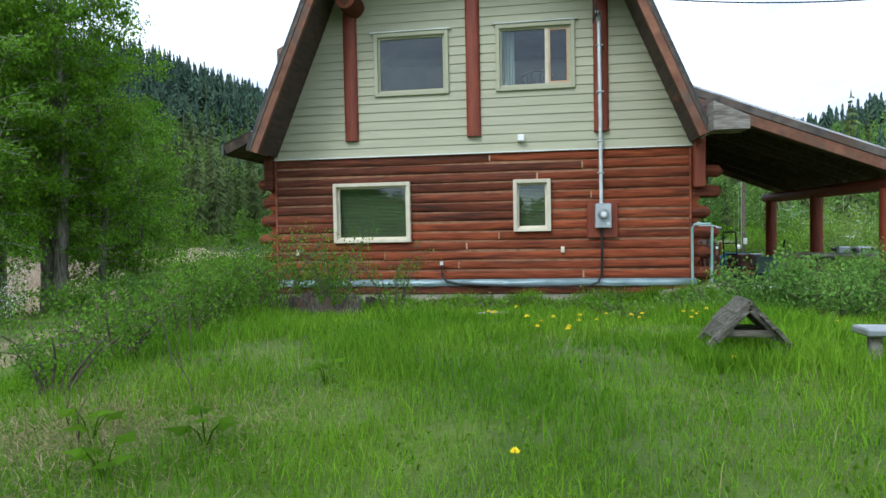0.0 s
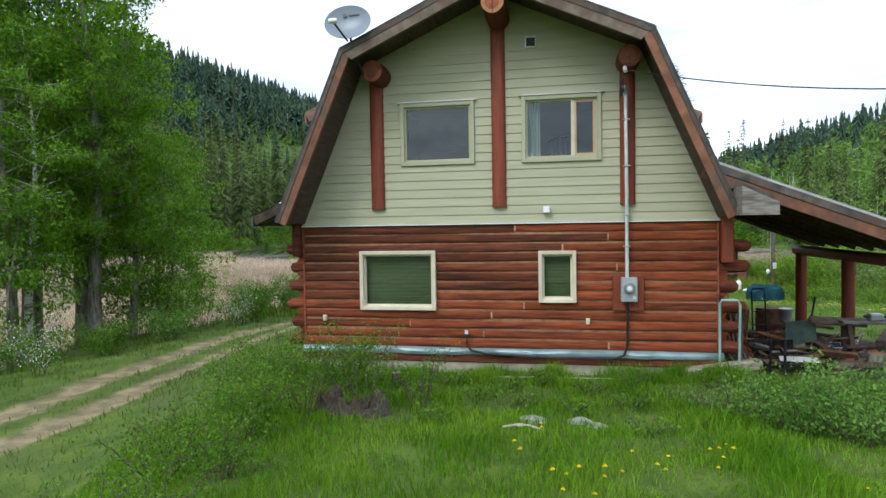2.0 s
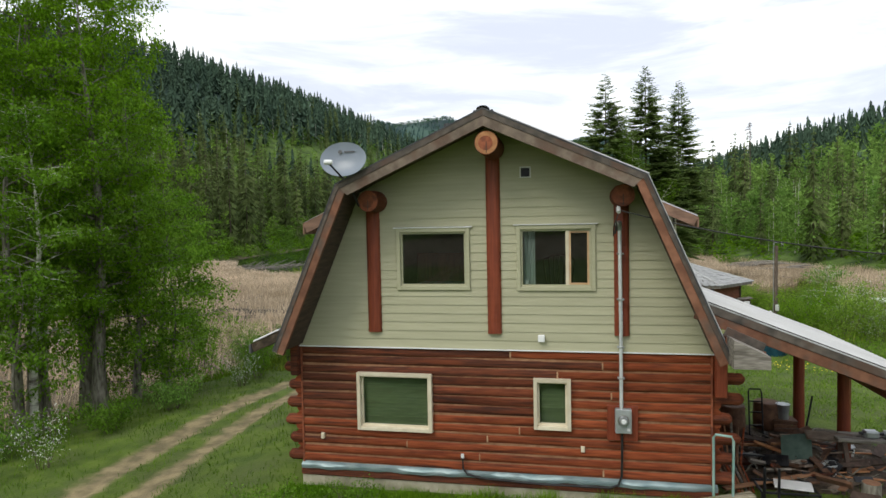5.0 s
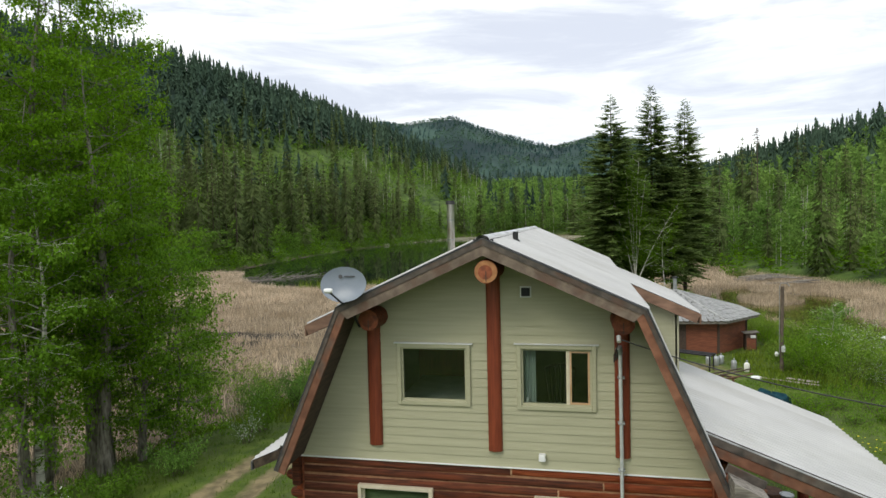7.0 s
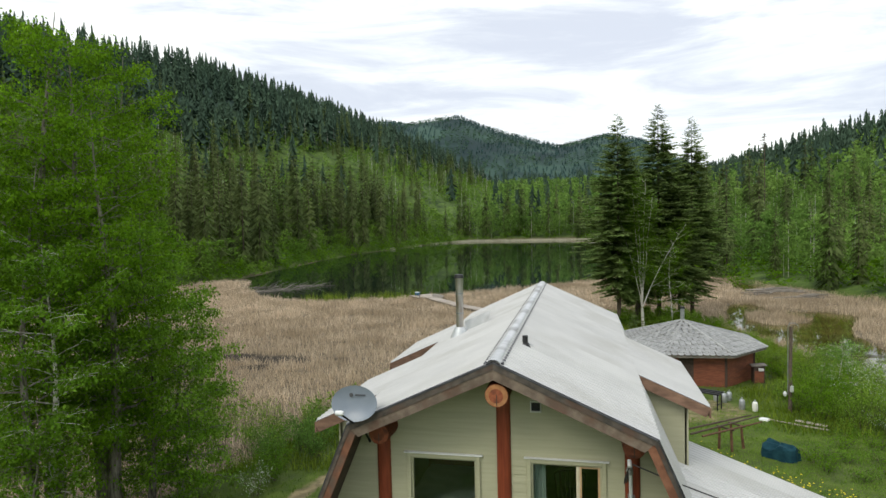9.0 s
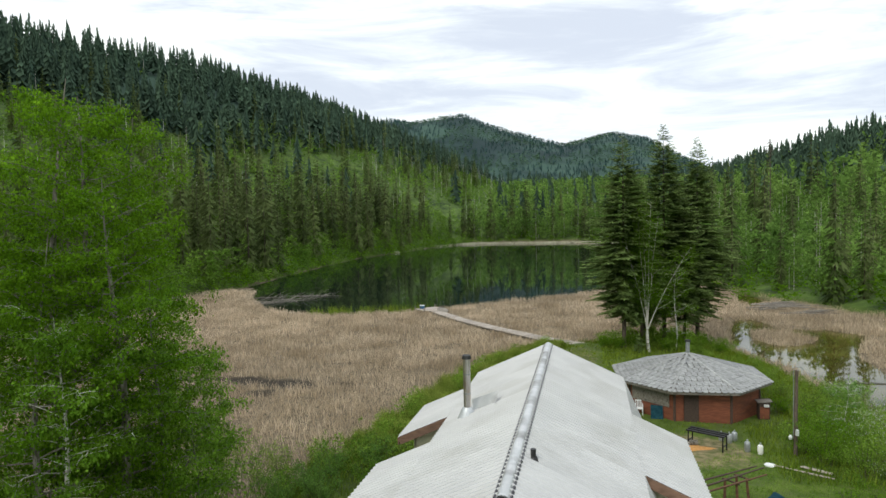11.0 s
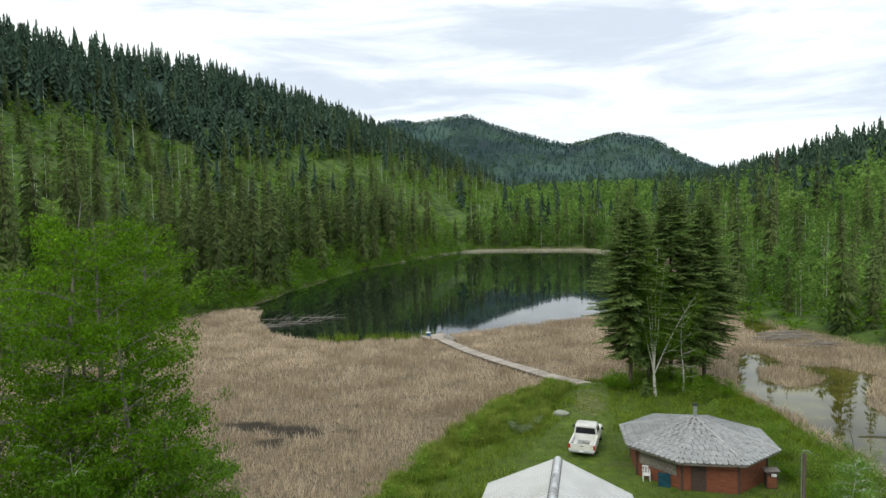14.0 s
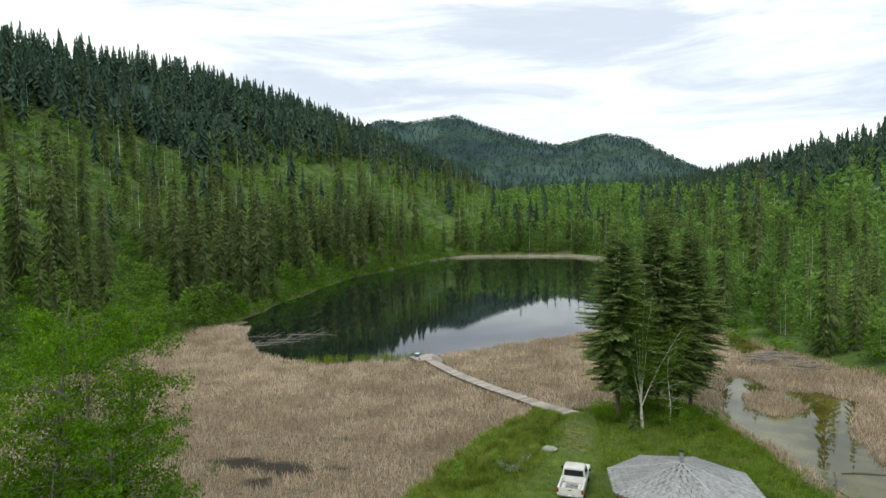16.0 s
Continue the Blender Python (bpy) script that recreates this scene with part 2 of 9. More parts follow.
M = dict(
    log=mat("stained_log", (0.165, 0.034, 0.013), (0.30, 0.075, 0.027), 5.0, (0.45, 7, 7), 0.6, 0.9, 70, rand=0.26, stain=(0.085, 0.026, 0.014), patch=0.35, spec=0.22),
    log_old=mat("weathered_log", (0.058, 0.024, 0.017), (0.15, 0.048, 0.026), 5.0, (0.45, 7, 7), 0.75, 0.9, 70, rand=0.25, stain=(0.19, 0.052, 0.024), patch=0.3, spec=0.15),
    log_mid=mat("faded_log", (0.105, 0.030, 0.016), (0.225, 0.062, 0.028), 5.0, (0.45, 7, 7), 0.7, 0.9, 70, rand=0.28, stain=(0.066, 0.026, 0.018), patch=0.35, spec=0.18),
    log_end=mat("log_end_grain", (0.36, 0.15, 0.06), (0.52, 0.25, 0.11), 9, (1, 1, 1), 0.7, 0.4, 60, stain=(0.26, 0.09, 0.04)),
    log_heart=mat("log_heartwood", (0.20, 0.055, 0.025), (0.31, 0.095, 0.045), 14, (1, 1, 1), 0.75, 0.5, 60, stain=(0.12, 0.04, 0.025)),
    post=mat("stained_post", (0.165, 0.032, 0.014), (0.25, 0.054, 0.023), 3, (9, 9, 0.7), 0.5, 0.3, 60, rand=0.05),
    chink=mat("pale_chinking", (0.22, 0.10, 0.052), (0.33, 0.175, 0.098), 6, (1, 1, 1), 0.9, 0.3),
    butt=mat("pale_joint_filler", (0.36, 0.21, 0.12), (0.48, 0.31, 0.19), 12, (1, 1, 1), 0.9, 0.3),
    siding=mat("sage_siding", (0.40, 0.388, 0.262), (0.448, 0.434, 0.298), 3, (0.4, 4, 6), 0.6, 0.12, 70, rand=0.03, patch=0.06),
    barge=mat("weathered_barge", (0.14, 0.102, 0.078), (0.26, 0.20, 0.155), 5, (1.2, 6, 1.2), 0.8, 0.7, 60, stain=(0.16, 0.095, 0.068), patch=0.35),
    barge_red=mat("red_weathered_barge", (0.15, 0.062, 0.036), (0.25, 0.112, 0.066), 5, (1.2, 6, 1.2), 0.8, 0.8, 60, stain=(0.12, 0.085, 0.065), patch=0.35),
    barge_top=mat("dark_weathered_board", (0.050, 0.043, 0.038), (0.125, 0.102, 0.085), 5, (1.2, 6, 1.2), 0.8, 0.7, 60, stain=(0.10, 0.062, 0.046), patch=0.35),
    fascia=mat("brown_fascia", (0.13, 0.075, 0.05), (0.24, 0.14, 0.095), 3, (1, 3, 3), 0.75, 0.3, 50, patch=0.25),
    edge=mat("dark_roof_edge", (0.035, 0.035, 0.04), (0.08, 0.08, 0.085), 4, (1, 1, 1), 0.5, 0.15, 50),
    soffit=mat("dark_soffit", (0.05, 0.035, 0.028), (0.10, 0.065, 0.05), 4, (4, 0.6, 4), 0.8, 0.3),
    roof=mat("pale_metal_roof", (0.505, 0.503, 0.50), (0.56, 0.557, 0.55), 1.2, (1, 1, 1), 0.42, 0.06, 25, stain=(0.46, 0.455, 0.44), rand=0.03, patch=0.06),
    cap=mat("ridge_metal", (0.50, 0.51, 0.51), (0.62, 0.62, 0.62), 3, (1, 1, 1), 0.4, 0.1, 30, metal=0.5, stain=(0.22, 0.21, 0.2)),
    concrete=mat("pale_concrete", (0.30, 0.275, 0.20), (0.43, 0.395, 0.30), 5, (1, 1, 1), 0.9, 0.4, 45, stain=(0.20, 0.19, 0.13)),
    flash=mat("bluish_flashing", (0.2, 0.28, 0.29), (0.32, 0.4, 0.41), 2, (1.5, 1, 4), 0.38, 0.3, 8, metal=0.4, depth=0.03),
    trim=mat("cream_trim", (0.62, 0.54, 0.40), (0.72, 0.65, 0.50), 5, (1, 1, 1), 0.6, 0.15, 60, patch=0.12),
    sash=mat("tan_sash", (0.50, 0.30, 0.16), (0.60, 0.40, 0.24), 6, (1, 1, 1), 0.5, 0.1, 60),
    white=mat("white_plastic", (0.72, 0.73, 0.73), (0.80, 0.80, 0.80), 6, (1, 1, 1), 0.45, 0.05, 60, patch=0.08),
    grey=mat("grey_metal", (0.33, 0.35, 0.36), (0.45, 0.47, 0.48), 6, (1, 1, 1), 0.4, 0.1, 60, metal=0.5, patch=0.1),
    galv=mat("galvanised_conduit", (0.50, 0.52, 0.54), (0.64, 0.66, 0.67), 6, (3, 3, 1), 0.42, 0.08, 50, metal=0.25, patch=0.1),
    steel=mat("stainless_pipe", (0.36, 0.34, 0.31), (0.50, 0.48, 0.45), 4, (3, 3, 1), 0.28, 0.05, 30, metal=0.9, stain=(0.30, 0.25, 0.2)),
    black=mat("black_rubber", (0.012, 0.012, 0.013), (0.03, 0.03, 0.03), 6, (1, 1, 1), 0.5, 0.1, 50),
    # Grey dish; the blue of mirrored sky is mixed into its base colour.
    dish=mat("sky_tinted_dish", (0.20, 0.235, 0.285), (0.25, 0.285, 0.34), 3, (1, 1, 1), 0.30, 0.05, 40, patch=0.1),
    blind=mat("green_blind", (0.24, 0.28, 0.15), (0.32, 0.37, 0.20), 3, (1, 1, 8), 0.6, 0.05, 50),
    room=mat("room_wall", (0.16, 0.17, 0.13), (0.22, 0.225, 0.18), 3, (1, 1, 1), 0.9, 0.05),
    cloth=mat("pale_bedcover", (0.45, 0.46, 0.42), (0.60, 0.60, 0.55), 3, (1, 1, 1), 0.9, 0.3, 30),
    curtain=mat("sheer_curtain", (0.60, 0.66, 0.62), (0.72, 0.76, 0.72), 4, (8, 8, 0.5), 0.9, 0.1, leaf=0.4),
    glass=glass("window_glass"),
    shingle=mat("grey_shingle", (0.27, 0.275, 0.275), (0.36, 0.36, 0.355), 6, (1, 1, 1), 0.85, 0.5, 50, rand=0.10, stain=(0.24, 0.245, 0.235), patch=0.2),
    shingle_mass=mat("grey_shingle_mass", (0.27, 0.275, 0.275), (0.36, 0.36, 0.355), 6, (1, 1, 1), 0.85, 0.5, 50, rand=0.10, stain=(0.24, 0.245, 0.235), patch=0.2, island=True),
    red=mat("red_cabin_wall", (0.15, 0.046, 0.026), (0.235, 0.08, 0.042), 3, (1, 1, 6), 0.7, 0.3, 40, patch=0.25, stain=(0.14, 0.05, 0.03)),
    oldwood=mat("weathered_grey_wood", (0.16, 0.14, 0.12), (0.34, 0.31, 0.27), 4, (1, 7, 7), 0.9, 0.6, 50, rand=0.25, stain=(0.10, 0.085, 0.07)),
    mosswood=mat("mossy_old_wood", (0.07, 0.062, 0.048), (0.19, 0.17, 0.14), 9, (1, 7, 7), 0.95, 0.7, 50, rand=0.25, stain=(0.055, 0.075, 0.025)),
    squared=mat("weathered_timber", (0.22, 0.19, 0.13), (0.36, 0.32, 0.24), 5, (1, 7, 7), 0.9, 0.6, 50, stain=(0.13, 0.115, 0.07)),
    lawn=mat("lawn_blades", (0.125, 0.235, 0.022), (0.215, 0.340, 0.048), 0.6, rough=0.7, bump=0, rand=0.35, island=True, leaf=0.40, spec=0.10, patch=0.35),
    hip=mat("pale_hip_shingle", (0.30, 0.305, 0.30), (0.385, 0.385, 0.375), 6, (1, 1, 1), 0.85, 0.5, 50, stain=(0.24, 0.245, 0.23)),
    deck=mat("bleached_deck", (0.31, 0.265, 0.225), (0.45, 0.395, 0.34), 5, (6, 1, 6), 0.9, 0.4, 50, rand=0.28),
    rust=mat("rusty_steel", (0.085, 0.042, 0.026), (0.17, 0.085, 0.048), 8, (1, 1, 1), 0.8, 0.4, 60),
    dark_iron=mat("dark_iron", (0.015, 0.015, 0.018), (0.04, 0.04, 0.045), 6, (1, 1, 1), 0.5, 0.2, 60, metal=0.6),
    bark=mat("grey_bark", (0.13, 0.115, 0.09), (0.30, 0.28, 0.235), 5, (3, 3, 0.8), 0.95, 0.8, 30, stain=(0.07, 0.06, 0.05), patch=0.2, depth=0.03),
    birch=mat("pale_birch_bark", (0.48, 0.46, 0.41), (0.66, 0.64, 0.58), 4, (1, 1, 4), 0.85, 0.4, 30, stain=(0.16, 0.14, 0.12)),
    firbark=mat("dark_fir_bark", (0.07, 0.05, 0.04), (0.14, 0.11, 0.085), 5, (3, 3, 1), 0.95, 0.6),
    leaf=mat("spring_leaf", (0.096, 0.208, 0.010), (0.168, 0.312, 0.020), 1.5, rough=0.75, bump=0, rand=0.48, island=True, leaf=0.68, spec=0.07, patch=0.3),
    rose_leaf=mat("rose_leaf", (0.105, 0.212, 0.036), (0.185, 0.322, 0.066), 1.5, rough=0.7, bump=0, rand=0.42, island=True, leaf=0.42, spec=0.12, patch=0.3),
    willow=mat("willow_leaf", (0.132, 0.236, 0.026), (0.250, 0.378, 0.060), 0.8, rough=0.75, bump=0, rand=0.48, island=True, leaf=0.50, spec=0.08, patch=0.4),
    young_leaf=mat("young_leaf", (0.118, 0.250, 0.022), (0.212, 0.372, 0.042), 1.5, rough=0.75, bump=0, rand=0.48, island=True, leaf=0.62, spec=0.08, patch=0.3),
    leaf_dark=mat("shrub_leaf", (0.082, 0.178, 0.016), (0.150, 0.275, 0.030), 1.5, rough=0.7, bump=0, rand=0.42, island=True, leaf=0.42, spec=0.10, patch=0.3),
    leaf_far=mat("woods_leaf", (0.098, 0.193, 0.028), (0.196, 0.318, 0.050), 0.06, rough=0.8, bump=0, rand=0.42, island=True, leaf=0.46, spec=0.08, patch=0.45),
    # Leaf green with extra blue and lift, painting in the haze over these woods.
    leaf_east=mat("hazed_alder_leaf", (0.108, 0.206, 0.042), (0.222, 0.348, 0.082), 0.06, rough=0.8, bump=0, rand=0.45, island=True, leaf=0.48, spec=0.08, patch=0.45),
    needle=mat("spruce_needles", (0.118, 0.176, 0.056), (0.210, 0.288, 0.090), 0.8, rough=0.8, bump=0, rand=0.42, island=True, leaf=0.36, spec=0.10, patch=0.3),
    # Upper hillside needles, lifted and blued: haze painted into the base colour.
    needle_far=mat("hazed_woods_needles", (0.044, 0.076, 0.054), (0.076, 0.120, 0.076), 0.05, rough=0.9, bump=0, rand=0.30, island=True, leaf=0.20, spec=0.04, patch=0.28),
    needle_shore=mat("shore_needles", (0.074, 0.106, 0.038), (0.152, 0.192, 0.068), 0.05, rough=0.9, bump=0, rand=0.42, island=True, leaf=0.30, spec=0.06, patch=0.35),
    # Far mountain greens: bluish haze of distance put into both base colours.
    needle_hazed=mat("hazed_mountain_needles", (0.030, 0.066, 0.066), (0.052, 0.100, 0.092), 0.01, rough=0.9, bump=0, rand=0.35, island=True, leaf=0.1, spec=0.06, patch=0.3),
    leaf_hazed=mat("hazed_mountain_leaf", (0.062, 0.122, 0.074), (0.098, 0.172, 0.098), 0.01, rough=0.9, bump=0, rand=0.3, island=True, leaf=0.2, spec=0.06, patch=0.3),
    grass=mat("grass_blades", (0.094, 0.222, 0.008), (0.190, 0.340, 0.021), 0.9, rough=0.65, bump=0, rand=0.40, island=True, leaf=0.42, spec=0.12, patch=0.40),
    meadow=mat("meadow_blades", (0.070, 0.142, 0.010), (0.132, 0.226, 0.021), 0.35, rough=0.75, bump=0, rand=0.38, island=True, leaf=0.40, spec=0.06, patch=0.45),
    backlawn=mat("back_lawn_blades", (0.104, 0.166, 0.010), (0.188, 0.260, 0.021), 0.35, rough=0.75, bump=0, rand=0.38, island=True, leaf=0.40, spec=0.06, patch=0.45),
    bank=mat("bank_blades", (0.135, 0.205, 0.020), (0.245, 0.320, 0.046), 0.5, rough=0.75, bump=0, rand=0.42, island=True, leaf=0.42, spec=0.06, patch=0.4),
    tussock=mat("tussock_blades", (0.160, 0.222, 0.032), (0.310, 0.375, 0.080), 0.7, rough=0.75, bump=0, rand=0.48, island=True, leaf=0.42, spec=0.06, patch=0.45),
    straw=mat("dry_straw", (0.24, 0.2, 0.09), (0.36, 0.3, 0.16), 1.5, rough=0.8, bump=0, rand=0.3, island=True, leaf=0.25, spec=0.2),
    reed=mat("dead_cattails", (0.41, 0.325, 0.225), (0.645, 0.53, 0.395), 0.22, rough=0.85, bump=0, rand=0.42, island=True, leaf=0.25, spec=0.12, patch=0.4),
    reed_pale=mat("bleached_reeds", (0.46, 0.44, 0.33), (0.62, 0.60, 0.47), 0.22, rough=0.85, bump=0, rand=0.3, island=True, leaf=0.25, spec=0.12, patch=0.3),
    litter=mat("bark_litter", (0.030, 0.022, 0.015), (0.085, 0.06, 0.04), 9, rough=0.95, bump=0.9, fine=40, stain=(0.13, 0.10, 0.07), depth=0.04),
    yellow=mat("dandelion_yellow", (0.8, 0.62, 0.02), (0.88, 0.74, 0.03), 30, rough=0.8, bump=0.2),
    blossom=mat("white_blossom", (0.70, 0.72, 0.66), (0.82, 0.82, 0.78), 8, rough=0.8, bump=0, island=True, leaf=0.3),
    rotwood=mat("rotten_wood", (0.052, 0.044, 0.034), (0.16, 0.14, 0.11), 7, (6, 6, 1.0), 0.95, 0.9, 40, stain=(0.13, 0.075, 0.042), depth=0.04),
    stone=mat("pale_stone", (0.2, 0.21, 0.17), (0.33, 0.34, 0.28), 4, rough=0.9, bump=0.6, fine=25, stain=(0.2, 0.22, 0.14)),
    paint=mat("white_truck_paint", (0.68, 0.665, 0.62), (0.76, 0.75, 0.71), 2, rough=0.3, bump=0.02, patch=0.06, stain=(0.55, 0.52, 0.46)),
    tint=mat("dark_tinted_glass", (0.012, 0.014, 0.016), (0.02, 0.022, 0.025), 2, rough=0.12, bump=0, spec=0.25),
    redlens=mat("red_lens", (0.35, 0.012, 0.012), (0.45, 0.02, 0.02), 4, rough=0.2, bump=0),
    blue=mat("blue_tarp", (0.015, 0.07, 0.17), (0.03, 0.12, 0.26), 4, rough=0.5, bump=0.4, fine=8, depth=0.05),
    teal=mat("dark_green_tarp", (0.008, 0.04, 0.058), (0.018, 0.07, 0.09), 4, rough=0.9, spec=0.15, bump=0.4, fine=8, depth=0.05),
    teal_pipe=mat("pale_green_pipe", (0.20, 0.34, 0.31), (0.30, 0.44, 0.40), 4, rough=0.5, bump=0.1),
    canvas=mat("grey_green_canvas", (0.045, 0.075, 0.062), (0.085, 0.12, 0.10), 5, rough=0.95, spec=0.15, bump=0.4, fine=20, depth=0.02),
    sand=mat("orange_sawdust", (0.42, 0.195, 0.055), (0.55, 0.29, 0.10), 8, rough=0.95, bump=0.5),
)

# ---- land and water ----
HOME = [(60, -60), (60, 20), (34, 26), (22, 36), (18.6, 46), (17.2, 53), (15.9, 61), (13.8, 67), (12.6, 73), (9, 75.5), (5, 72.5), (0.5, 70.5), (-4.2, 68.2), (-8.2, 61), (-10.9, 52), (-12.5, 43), (-13.9, 34), (-16, 27), (-18, 20), (-17.5, 12), (-19, 4), (-26, -10), (-40, -60)]
LAKE = [(-71, 126), (-60, 104.5), (-50.4, 92.5), (-44, 89), (-37, 87.8), (-27.4, 90.6), (-24, 93), (-20, 97), (-11.9, 105), (-4, 112), (1.3, 118), (8, 126), (16, 146), (23, 180), (25, 250), (17, 288), (-8, 314), (-31, 325), (-52, 323), (-67, 315), (-74, 282), (-76, 250), (-81, 217), (-78, 177), (-74.5, 142)]
POND = [(15.0, 69), (15.5, 74.4), (16.6, 80), (18.4, 86.8), (20.3, 87.7), (21.5, 85.8), (22.3, 81.8), (24.8, 80.2), (27.5, 81), (29.9, 77.6), (28, 73), (26.4, 69.6), (24.6, 66.1), (25.0, 63), (24.6, 58), (26.5, 52), (28, 46), (27, 40), (23, 39), (20.2, 47), (19.3, 52.5), (18.7, 56), (18.3, 58.9), (17.4, 62), (16.4, 65.6)]
ISLE = [(18.4, 78), (20.5, 81.5), (23.6, 79.9), (24.6, 75.7), (24.0, 73.2), (21.1, 71.4), (19.7, 70.3), (18.9, 72), (17.6, 73.7)]
POOL = [(23.3, 106), (24.9, 115.4), (27.1, 115.6), (28.2, 104.6), (24.2, 101.3)]


def valley(x, y):
    """How far a place lies into the woods: below zero on the marsh, lake and home ground."""
    west = np.interp(y, [-80, 20, 108, 120, 142, 177, 217, 250, 282, 315, 330, 360], [-60, -68, -76, -72.5, -75.5, -79, -82, -77, -75, -68, -60, 40]) - x
    east = x - np.interp(y, [-80, 20, 60, 80, 90, 97, 105, 113, 122, 132, 180, 250, 290, 330, 360], [75, 72, 60, 46, 37.5, 33.5, 29.5, 26.5, 24.5, 24.5, 27, 30, 22, 0, -60])
    return np.maximum(np.maximum(west, east), y - 333)


def hills(x, y):
    ridge_x = np.interp(y, [-300, 335, 407, 475, 533, 628, 720, 790, 837, 1000], [-420, -371, -324, -297, -276, -261, -242, -220, -170, -100])
    ridge_z = np.interp(y, [-300, 200, 335, 407, 475, 533, 628, 720, 790, 837, 1000], [138, 136, 133, 131, 127, 121, 108.5, 91, 68, 53, 43])
    foot = np.interp(y, [-80, 110, 217, 315, 380, 800], [-66, -81, -86, -72, -20, 60])
    t = np.clip((foot - x) / (foot - ridge_x), 0, 1.6)
    left = ridge_z * np.where(t < 1, 0.62 * t + 0.38 * smooth(0, 1, t), 1 - 0.25 * (t - 1))
    ridge_x = np.interp(y, [-300, 432, 465, 535, 617, 787, 1000], [300, 214, 186, 168, 171, 150, 120])
    foot = np.interp(y, [-80, 60, 112, 180, 300, 420, 800], [80, 68, 50, 31, 26, 20, 10])
    t = np.clip((x - foot) / (ridge_x - foot), 0, 1.8)
    right = np.interp(y, [-300, 440, 540, 800, 1000], [57, 57, 50, 50, 40]) * np.where(t < 1, 0.5 * t + 0.5 * smooth(0, 1, t), 1.0)
    floor = np.interp(y, [333, 450, 620, 900], [0, 22, 34, 45])
    far = np.interp(x, [-2600, -1100, -769, -703, -603, -518, -362, -258, -68, 67, 165, 244, 350, 520, 2600], [330, 300, 262, 302, 328, 306, 321, 280, 226, 246, 224, 181, 130, 110, 120])
    far = far * smooth(1050, 1990, y) * (1 + 0.05 * wave_noise(x, y, 600, 3) * smooth(1050, 1300, y) * (1 - smooth(1850, 2000, y)))
    back = 10 * smooth(150, 500, -y)
    return np.maximum.reduce([left, right, floor + 0 * x, far, back]) + 0.0


def wetness(x, y):
    """Below zero on open water."""
    pond = np.maximum(sdf(POND, x, y), -sdf(ISLE, x, y))
    return np.minimum.reduce([sdf(LAKE, x, y), pond, sdf(POOL, x, y)]) + 0.35 * wave_noise(x, y, 9, 5) + 0.35 * wave_noise(x, y, 2.6, 8)


def reed_gap(x, y):
    """One on the bare dark slits in the reeds, where shade is painted, else zero."""
    x, y = x + 0.5 * wave_noise(x, y, 2.0, 46), y + 0.25 * wave_noise(x, y, 1.6, 52)
    spots = ((-29.8, 50.2, 2.9, 1.2), (-25.2, 49.6, 2.6, 1.5), (-26.0, 46.6, 1.5, 1.0), (-20.4, 50.6, 1.5, 0.5), (-24.0, 57.0, 1.6, 0.4))
    return np.maximum.reduce([smooth(1.25, 0.8, np.hypot((x - a) / c, (y - b) / d)) for a, b, c, d in spots])


def land(x, y):
    """The height of the ground."""
    x, y = np.asarray(x, float), np.asarray(y, float)
    mid = np.interp(y, [-60, -10, 0, 4.5, 6.5, 8.5, 10.8, 12.5, 20, 28, 36, 45, 60, 68, 75], [0.5, 0.7, 0.78, 0.74, 0.62, 0.36, 0.18, 0.10, 0.05, -0.35, -0.75, -0.98, -1.3, -1.6, -1.9])
    side = np.interp(y, [-60, 0, 10, 20, 30, 45, 60], [-0.1, -0.42, -0.5, -0.58, -1.0, -1.5, -1.8])
    brink = np.interp(y, [0, 3, 6, 9, 12, 24], [-2.0, -2.3, -2.9, -4.0, -5.4, -6.5])
    s = smooth(0.0, 1.0, (x - brink + 4.2) / 4.2)
    z = side + (mid - side) * s
    z = z - 0.25 * smooth(-11, -15, x) + 0.05 * wave_noise(x, y, 7, 1) * smooth(14, 22, np.hypot(x + 1, y - 15)) + 0.022 * wave_noise(x, y, 1.7, 2)
    z = z + 0.15 * smooth(0.0, 2.2, x) * smooth(4.4, 3.3, x) * np.exp(-((y - 10.9) / 1.0) ** 2)
    d = sdf(HOME, x, y)
    z = np.where(d > -3, z + (WATER + 0.03 - z) * smooth(-3.0, 0.6, d + 0.5 * wave_noise(x, y, 6, 4)), z)
    wet = wetness(x, y)
    z = np.where(d > 0.6, WATER + 0.06 - 0.9 * smooth(0.6, -2.0, wet), z)
    v = valley(x, y)
    rise = smooth(-1.5, 6, v)
    z = z + rise * (WATER + 1.3 + hills(x, y) - z) + rise * smooth(5, 60, v) * 2.0 * wave_noise(x, y, 45, 6)
    return z


def axis_steps(lo, hi, a, b, fine, grow):
    """Even steps between a and b, ever longer ones beyond."""
    mid = list(np.arange(a, b + 1e-6, fine))
    up, st = [b], fine
    while up[-1] < hi:
        st = min(st * grow, 45)
        up.append(up[-1] + st)
    dn, st = [a], fine
    while dn[-1] > lo:
        st = min(st * grow, 45)
        dn.append(dn[-1] - st)
    return np.array(dn[:0:-1] + mid + up[1:])


